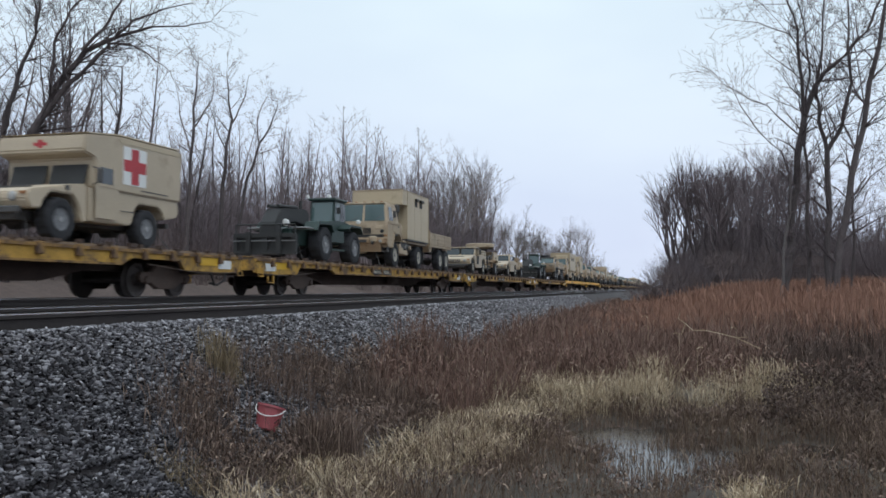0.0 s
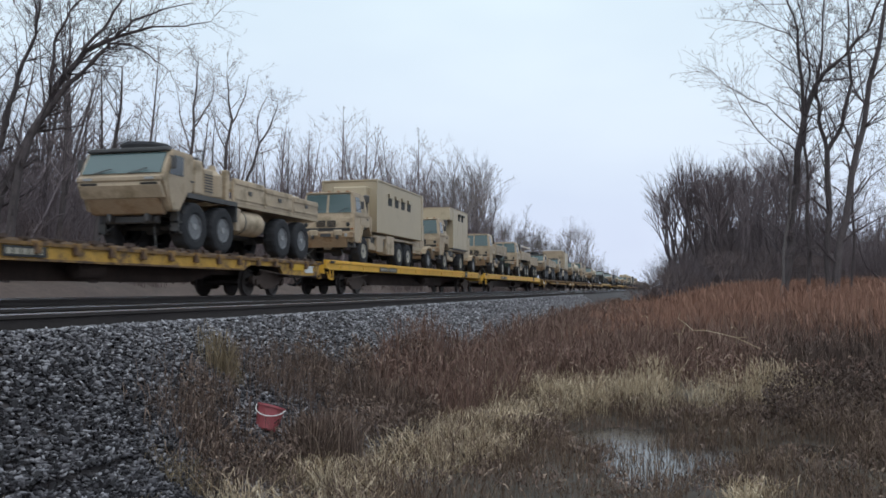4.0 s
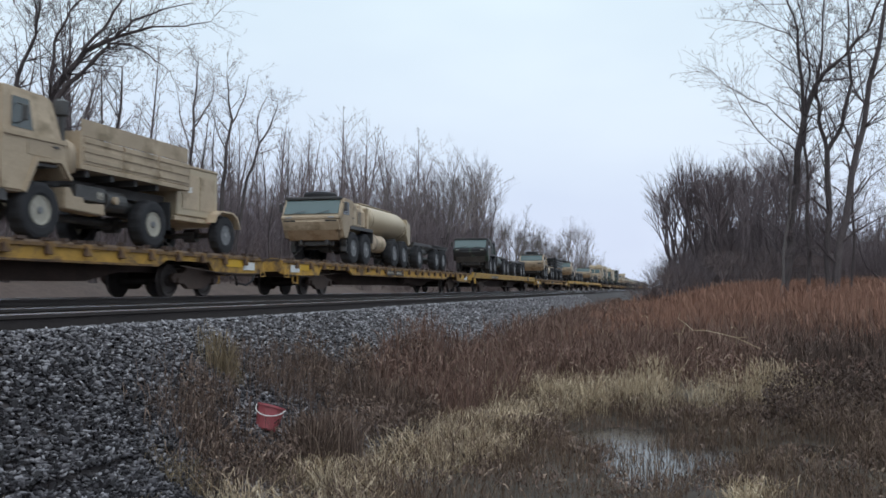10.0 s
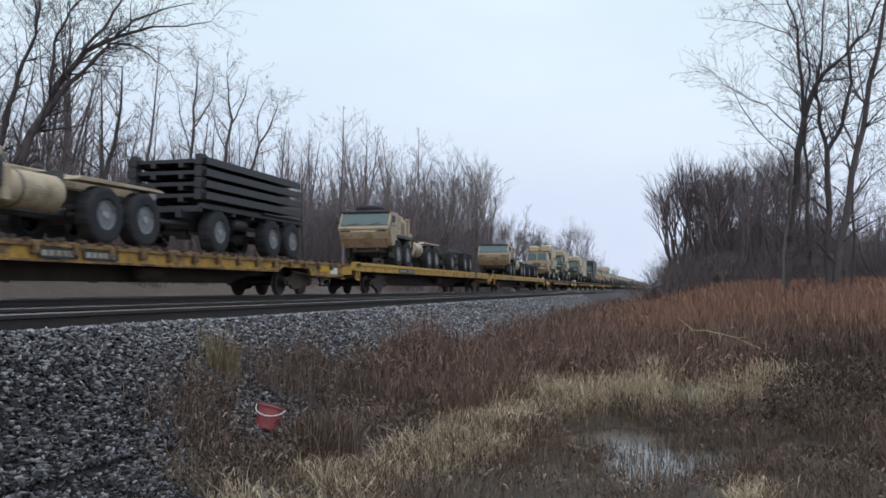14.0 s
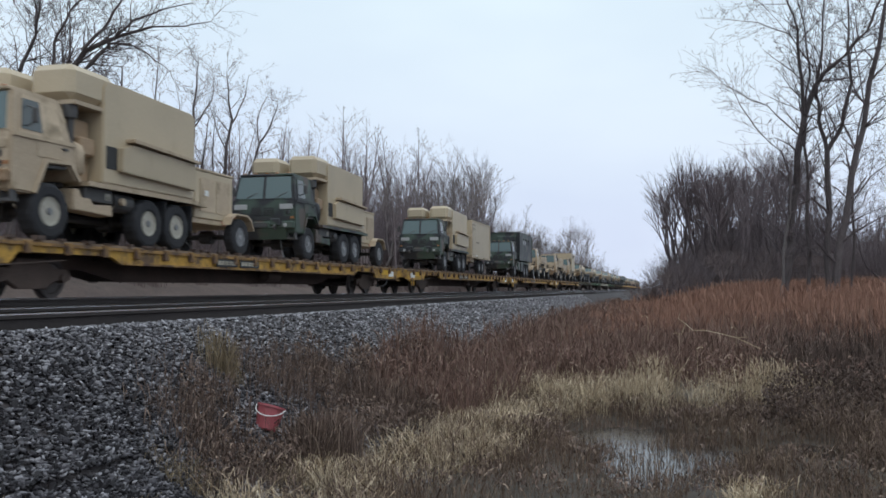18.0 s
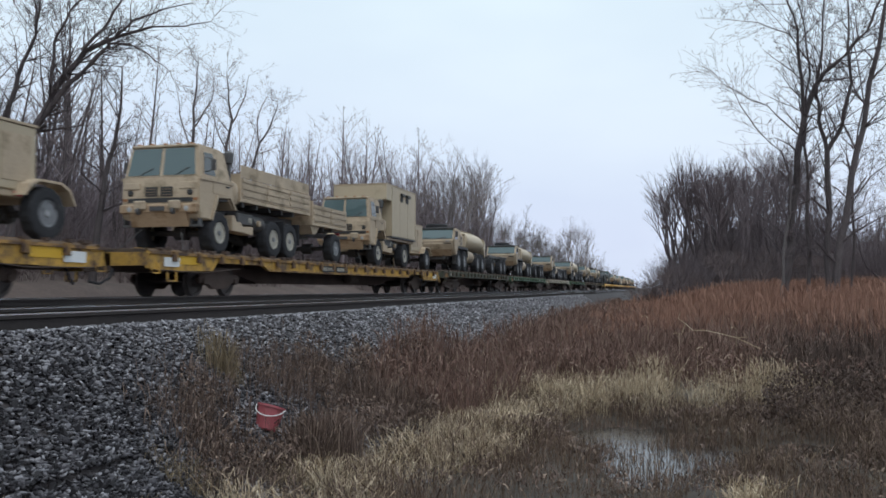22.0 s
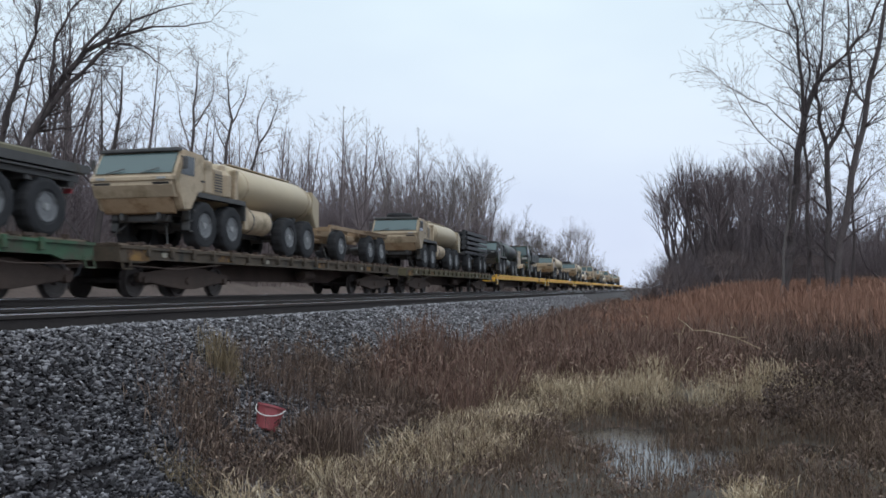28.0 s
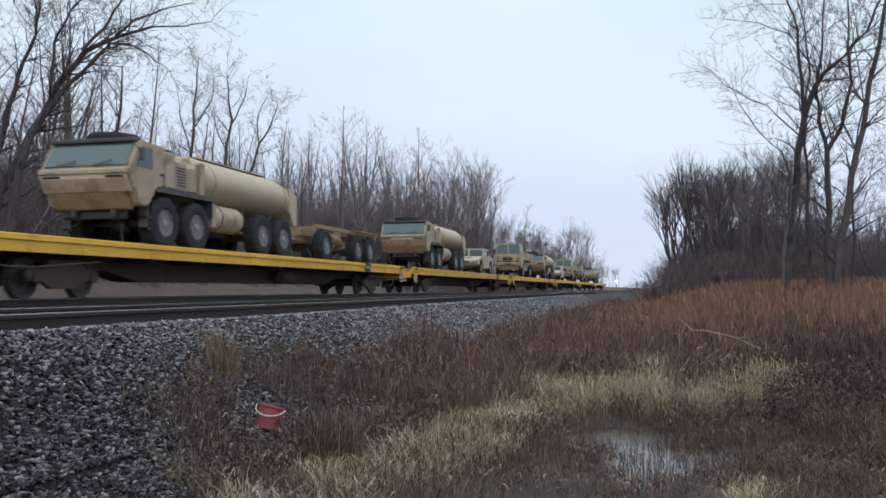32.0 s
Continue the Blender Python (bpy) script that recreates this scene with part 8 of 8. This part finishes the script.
def joined_wood(name, label, rows, material):
    """Distant trees, too far off to pick apart, in one mesh. rows: tree, x, y, scale, turn."""
    vs, fs, o = [], [], 0
    for k, x, y, sc, turn in rows:
        m = np.array(pose(x, y, ground_z(x, y), 0, 0, turn) @ Matrix.Scale(sc, 4))
        for ch in k.children or [k]:
            me = ch.data
            co = np.empty(len(me.vertices) * 3)
            me.vertices.foreach_get("co", co)
            ix = np.empty(len(me.loops), dtype=np.int32)
            me.loops.foreach_get("vertex_index", ix)
            vs.append(co.reshape(-1, 3) @ m[:3, :3].T + m[:3, 3])
            fs.append(ix + o)
            o += len(me.vertices)
    L = np.concatenate(fs)
    return tagged(new(name, quick_mesh(name, np.concatenate(vs), L, np.arange(0, len(L), 4), material)), label, "trees", kind="stuff")


# woodland beyond the train
def tall_at(y):
    return 0.86 + 0.30 * smooth(30, 90, y)


y = 13.0
while y < 56:
    near = 3.4 * smooth(45, 95, y)
    for row in range(5):
        if rt.random() < (0.92 if y > 38 else 0.80):
            plant(KINDS, -22.0 + near - row * 3.2 - rt.uniform(0, 3.2), y + rt.uniform(-0.9, 0.9), tall_at(y) * (rt.uniform(0.76, 1.06) if rt.random() < 0.75 else rt.uniform(0.45, 0.76)))
    y += 1.1 + y * 0.020
for i in range(30):
    plant(KINDS, rt.uniform(-33, -23.5), 15 + i * 0.8, rt.uniform(0.85, 1.2))
rows = []
while y < 118:
    for row in range(5):
        rows.append((rt.choice(KINDS), -20.2 - row * 3.0 - rt.uniform(0, 3.2), y + rt.uniform(-1, 1), tall_at(y) * rt.uniform(0.70, 1.06), rt.uniform(0, 360)))
    y += 1.9
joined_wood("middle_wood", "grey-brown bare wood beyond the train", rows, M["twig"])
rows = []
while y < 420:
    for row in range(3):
        rows.append((rt.choice(HAZE_PALE + CROWN[:2]), -19.8 - row * 3.4 - rt.uniform(0, 3.2), y + rt.uniform(-2, 2), rt.uniform(0.70, 1.02), rt.uniform(0, 360)))
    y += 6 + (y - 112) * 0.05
joined_wood("far_wood", "distant bare wood along the track, haze painted in", rows, M["twig_haze_pale"])
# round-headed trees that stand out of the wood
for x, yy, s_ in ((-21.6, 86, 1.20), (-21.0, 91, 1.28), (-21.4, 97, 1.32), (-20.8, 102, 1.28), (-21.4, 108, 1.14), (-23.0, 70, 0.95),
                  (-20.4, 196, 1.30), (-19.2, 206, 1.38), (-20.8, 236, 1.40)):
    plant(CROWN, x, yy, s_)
y, rows = 4.0, []
while y < 150:
    near = 3.0 * smooth(45, 95, y)
    for x, sc in ((-19.8 + near - rt.uniform(0, 1.8), rt.uniform(0.55, 0.95)), (-23.0 + near - rt.uniform(0, 3.0), rt.uniform(0.85, 1.3))):
        if y < 48:
            plant(BUSH, x, y, sc)
        else:
            rows.append((rt.choice(BUSH), x, y, sc, rt.uniform(0, 360)))
    y += 1.45 + y * 0.030
joined_wood("far_undergrowth", "leafless undergrowth along the wood's edge", rows, M["brush"])
rows = []
for i in range(150):
    yy = 18 + 92 * (i / 150) ** 0.85
    x, sc = -24.0 + 2.5 * smooth(45, 95, yy) - rt.uniform(0, 11.0), rt.uniform(0.76, 1.12) * (1.0 + 0.2 * smooth(50, 90, yy))
    if yy < 48:
        plant(TALL, x, yy + rt.uniform(-1, 1), sc)
    else:
        rows.append((rt.choice(TALL), x, yy + rt.uniform(-1, 1), sc, rt.uniform(0, 360)))
joined_wood("far_undergrowth", "tall leafless undergrowth inside the wood", rows, M["tall_brush"])
# dark wood on the other side: broad crowns over low scrub
for x, yy, s_ in ((3.0, 58, 0.98), (3.6, 54.5, 0.96), (4.3, 57, 1.04), (5.0, 61, 1.10), (5.6, 55, 1.00), (6.4, 58, 1.02), (7.3, 62, 1.00),
                  (3.2, 63, 1.06), (4.6, 66, 1.12), (6.8, 67, 1.08), (8.4, 58, 0.86), (9.6, 63, 0.84), (11.0, 60, 0.72), (8.8, 70, 0.95), (12.6, 66, 0.72), (14.2, 62, 0.66), (2.6, 68, 1.02), (5.8, 51, 0.84), (4.0, 50.5, 0.80),
                  (7.4, 54, 0.90), (5.2, 70, 1.16), (3.8, 72, 1.16), (7.8, 66, 1.04), (6.0, 64, 1.06)):
    plant(DARK if x > 4.5 else EDGE, x, yy, s_)
for x, yy, s_ in ((2.6, 55, 1.04), (2.2, 59, 1.08), (1.7, 54, 1.04), (1.1, 56, 1.02), (1.2, 60, 1.02), (3.2, 53, 0.95), (0.35, 57, 0.94), (0.75, 59, 1.0)):
    plant(EDGE, x, yy, s_)
rows = []
for i in range(26):
    yy = rt.uniform(54, 72)
    x = 2.6 + rt.uniform(0, 0.15) * yy
    rows.append((rt.choice(KINDS), x, yy, yy / 57 * (1.0 - 0.25 * smooth(6, 11, x)) * rt.uniform(0.50, 0.68), rt.uniform(0, 360)))
joined_wood("slender_stems", "slender bare stems among the dark crowns", rows, M["dark_twig"])
for i in range(60):
    yy = rt.uniform(46, 58)
    x = -1.5 + rt.uniform(0, 1) ** 1.3 * (1.6 + 0.2 * yy)
    plant(SCRUB, x, yy, rt.uniform(0.75, 1.3) * (0.72 + 0.28 * smooth(-1.6, 0.6, x)))
rows = []
for i in range(26):
    yy = rt.uniform(47, 58)
    rows.append((rt.choice(BUSH), rt.uniform(0.6, 0.22 * yy), yy, rt.uniform(0.8, 1.25), rt.uniform(0, 360)))
for i in range(24):
    yy = rt.uniform(42, 54)
    rows.append((rt.choice(THICK), yy * rt.uniform(0.17, 0.26), yy, rt.uniform(0.55, 0.9), rt.uniform(0, 360)))
for i in range(76):
    yy = rt.uniform(50, 68)
    x = 0.1 + rt.uniform(0, 0.22) * yy
    rows.append((rt.choice(THICK), x, yy, rt.uniform(0.75, 1.1) * (0.50 + 0.50 * smooth(0.0, 3.0, x)) * (1.0 - 0.3 * smooth(7, 11, x)), rt.uniform(0, 360)))
for i in range(34):
    yy = rt.uniform(54, 62)
    x = 2.0 + rt.uniform(0, 1) * 0.12 * yy
    rows.append((rt.choice(THICK), x, yy, rt.uniform(0.85, 1.15) * (0.72 + 0.28 * smooth(2.0, 4.0, x)) * (1.0 - 0.15 * smooth(7, 9, x)), rt.uniform(0, 360)))
joined_wood("thicket_mass", "dense tall leafless thicket of brown stems", rows, M["dark_twig"])
for i in range(10):
    plant(SCRUB, rt.uniform(-3.6, -1.6), rt.uniform(80, 170), rt.uniform(0.6, 1.2))
for i in range(8):
    plant(KINDS, rt.uniform(12, 24), rt.uniform(38, 60), rt.uniform(0.42, 0.6))

for i, k in enumerate(q for q in KINDS + HAZE_PALE + CROWN + DARK + EDGE + SCRUB + BUSH + TALL + THICK if q not in used):
    plant([k], -24.0 - 1.5 * i, 84 + 7 * i, 0.95)

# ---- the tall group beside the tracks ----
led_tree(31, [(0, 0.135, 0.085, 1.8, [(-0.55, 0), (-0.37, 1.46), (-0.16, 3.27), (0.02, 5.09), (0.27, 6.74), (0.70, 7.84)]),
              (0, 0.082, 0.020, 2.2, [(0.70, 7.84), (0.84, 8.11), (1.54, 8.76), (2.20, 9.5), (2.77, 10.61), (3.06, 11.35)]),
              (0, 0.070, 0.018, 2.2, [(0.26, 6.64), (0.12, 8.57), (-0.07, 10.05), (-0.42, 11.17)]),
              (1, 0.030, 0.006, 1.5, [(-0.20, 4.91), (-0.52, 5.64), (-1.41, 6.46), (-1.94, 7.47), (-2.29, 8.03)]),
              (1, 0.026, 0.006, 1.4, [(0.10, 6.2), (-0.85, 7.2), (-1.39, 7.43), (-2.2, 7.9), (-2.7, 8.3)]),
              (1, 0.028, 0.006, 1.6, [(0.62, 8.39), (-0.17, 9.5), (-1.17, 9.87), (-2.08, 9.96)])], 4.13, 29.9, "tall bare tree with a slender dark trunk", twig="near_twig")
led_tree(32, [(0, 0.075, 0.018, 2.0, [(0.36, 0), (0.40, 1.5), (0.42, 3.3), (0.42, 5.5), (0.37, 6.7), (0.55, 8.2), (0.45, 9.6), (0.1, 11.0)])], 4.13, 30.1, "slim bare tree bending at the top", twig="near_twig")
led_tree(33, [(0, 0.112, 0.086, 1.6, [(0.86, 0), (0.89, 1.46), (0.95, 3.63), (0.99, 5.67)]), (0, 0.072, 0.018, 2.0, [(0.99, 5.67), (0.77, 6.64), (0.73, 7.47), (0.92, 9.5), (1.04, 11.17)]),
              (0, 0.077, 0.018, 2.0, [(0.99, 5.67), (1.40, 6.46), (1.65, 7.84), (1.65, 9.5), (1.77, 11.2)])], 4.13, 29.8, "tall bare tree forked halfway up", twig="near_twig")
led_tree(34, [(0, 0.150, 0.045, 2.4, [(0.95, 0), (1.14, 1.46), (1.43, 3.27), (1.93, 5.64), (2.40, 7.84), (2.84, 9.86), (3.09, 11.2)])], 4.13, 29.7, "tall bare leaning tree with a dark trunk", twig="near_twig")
led_tree(35, [(0, 0.056, 0.034, 0.5, [(-0.80, 0), (-0.57, 1.46), (-0.32, 3.64), (-0.20, 4.91)])], 4.13, 29.6, "thin pale leaning dead stem", bark="bark_haze_pale")
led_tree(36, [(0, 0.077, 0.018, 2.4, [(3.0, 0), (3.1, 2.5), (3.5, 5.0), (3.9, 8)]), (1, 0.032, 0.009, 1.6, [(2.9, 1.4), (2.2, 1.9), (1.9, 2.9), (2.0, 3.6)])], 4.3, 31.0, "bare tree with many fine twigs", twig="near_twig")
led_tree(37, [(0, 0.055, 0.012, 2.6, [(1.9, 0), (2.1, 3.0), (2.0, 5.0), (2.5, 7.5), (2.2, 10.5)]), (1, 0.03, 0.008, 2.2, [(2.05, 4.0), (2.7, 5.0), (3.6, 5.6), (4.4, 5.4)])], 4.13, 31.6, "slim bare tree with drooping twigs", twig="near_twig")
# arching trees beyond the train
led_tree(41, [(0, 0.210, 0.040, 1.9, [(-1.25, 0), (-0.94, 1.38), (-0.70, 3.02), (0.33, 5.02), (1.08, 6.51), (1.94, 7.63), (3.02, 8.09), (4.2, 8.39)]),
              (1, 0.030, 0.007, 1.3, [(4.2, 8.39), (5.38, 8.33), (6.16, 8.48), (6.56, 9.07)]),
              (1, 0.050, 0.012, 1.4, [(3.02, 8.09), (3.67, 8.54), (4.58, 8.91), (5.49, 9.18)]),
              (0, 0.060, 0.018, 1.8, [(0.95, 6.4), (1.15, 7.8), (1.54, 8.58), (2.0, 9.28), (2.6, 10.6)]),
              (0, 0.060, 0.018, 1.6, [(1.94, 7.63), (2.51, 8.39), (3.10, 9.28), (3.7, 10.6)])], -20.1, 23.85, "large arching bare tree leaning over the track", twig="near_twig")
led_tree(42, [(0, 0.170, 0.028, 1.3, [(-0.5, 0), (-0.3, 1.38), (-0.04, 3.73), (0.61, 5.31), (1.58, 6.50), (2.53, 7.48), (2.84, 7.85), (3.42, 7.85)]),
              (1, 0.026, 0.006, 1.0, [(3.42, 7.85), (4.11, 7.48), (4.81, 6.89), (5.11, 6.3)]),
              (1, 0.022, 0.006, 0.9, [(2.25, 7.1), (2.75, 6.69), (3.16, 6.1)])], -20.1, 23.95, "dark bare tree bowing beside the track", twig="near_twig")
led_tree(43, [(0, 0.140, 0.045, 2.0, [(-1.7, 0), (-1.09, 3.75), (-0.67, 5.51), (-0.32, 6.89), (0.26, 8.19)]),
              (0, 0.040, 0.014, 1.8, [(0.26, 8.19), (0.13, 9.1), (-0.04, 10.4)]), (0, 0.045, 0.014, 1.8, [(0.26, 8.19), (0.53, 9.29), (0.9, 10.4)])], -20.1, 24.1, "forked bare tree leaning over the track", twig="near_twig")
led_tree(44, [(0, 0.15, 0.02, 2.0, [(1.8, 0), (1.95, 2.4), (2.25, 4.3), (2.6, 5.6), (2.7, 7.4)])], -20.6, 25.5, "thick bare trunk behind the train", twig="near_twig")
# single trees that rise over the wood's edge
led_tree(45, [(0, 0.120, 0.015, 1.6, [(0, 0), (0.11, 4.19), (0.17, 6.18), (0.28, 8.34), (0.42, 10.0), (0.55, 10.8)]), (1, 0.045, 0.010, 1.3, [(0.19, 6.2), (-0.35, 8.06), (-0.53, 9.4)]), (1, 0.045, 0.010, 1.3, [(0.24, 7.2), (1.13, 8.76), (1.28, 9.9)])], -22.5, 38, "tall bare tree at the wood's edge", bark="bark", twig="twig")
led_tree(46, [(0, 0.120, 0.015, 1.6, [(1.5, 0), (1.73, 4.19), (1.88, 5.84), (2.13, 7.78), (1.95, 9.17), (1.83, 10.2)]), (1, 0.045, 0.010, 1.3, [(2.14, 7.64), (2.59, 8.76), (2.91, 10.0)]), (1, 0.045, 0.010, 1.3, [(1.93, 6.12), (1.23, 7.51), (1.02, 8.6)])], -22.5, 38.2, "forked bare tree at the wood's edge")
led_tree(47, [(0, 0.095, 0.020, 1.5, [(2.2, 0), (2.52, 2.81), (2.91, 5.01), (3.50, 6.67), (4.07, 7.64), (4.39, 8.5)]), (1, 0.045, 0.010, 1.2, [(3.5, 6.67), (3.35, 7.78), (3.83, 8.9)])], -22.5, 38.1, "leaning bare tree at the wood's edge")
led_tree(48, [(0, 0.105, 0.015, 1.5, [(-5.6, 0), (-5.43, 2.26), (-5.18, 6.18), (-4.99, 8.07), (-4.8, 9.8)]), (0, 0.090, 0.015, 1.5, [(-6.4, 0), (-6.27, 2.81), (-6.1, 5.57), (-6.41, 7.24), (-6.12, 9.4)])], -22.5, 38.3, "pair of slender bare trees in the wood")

# ---- distant white light; its mast and lamp head are made up ----
sg = thing("signal_mast", "distant white light on a made-up lineside mast", "signal")
part("mast", tubes([((0, 0, -0.6), (0, 0, 3.0))], 0.06), M["black_frame"], sg)
part("lamp_head", boxes((-0.25, 0.25, -0.08, 0.2, 2.35, 3.0), bevel=0.03), M["black_frame"], sg)
part("lens", lathe(bmesh.new(), [(-0.12, 0.001), (-0.12, 0.32), (-0.08, 0.32)], 16, "Y", (0, 0, 2.68)), glow_mat("lit_lens", (1.0, 0.97, 0.9), 14), sg, "lit white lens")
sg.matrix_basis = pose(-15.75, 300, 0)


# ---- what moves ----
def motions():
    for ob, T, z, dx in RIDERS:
        walk(ob, [(0.0, pose(TX + dx, V * T - 2.9, z)), (END, pose(TX + dx, V * (T - END) - 2.9, z))])


motions()
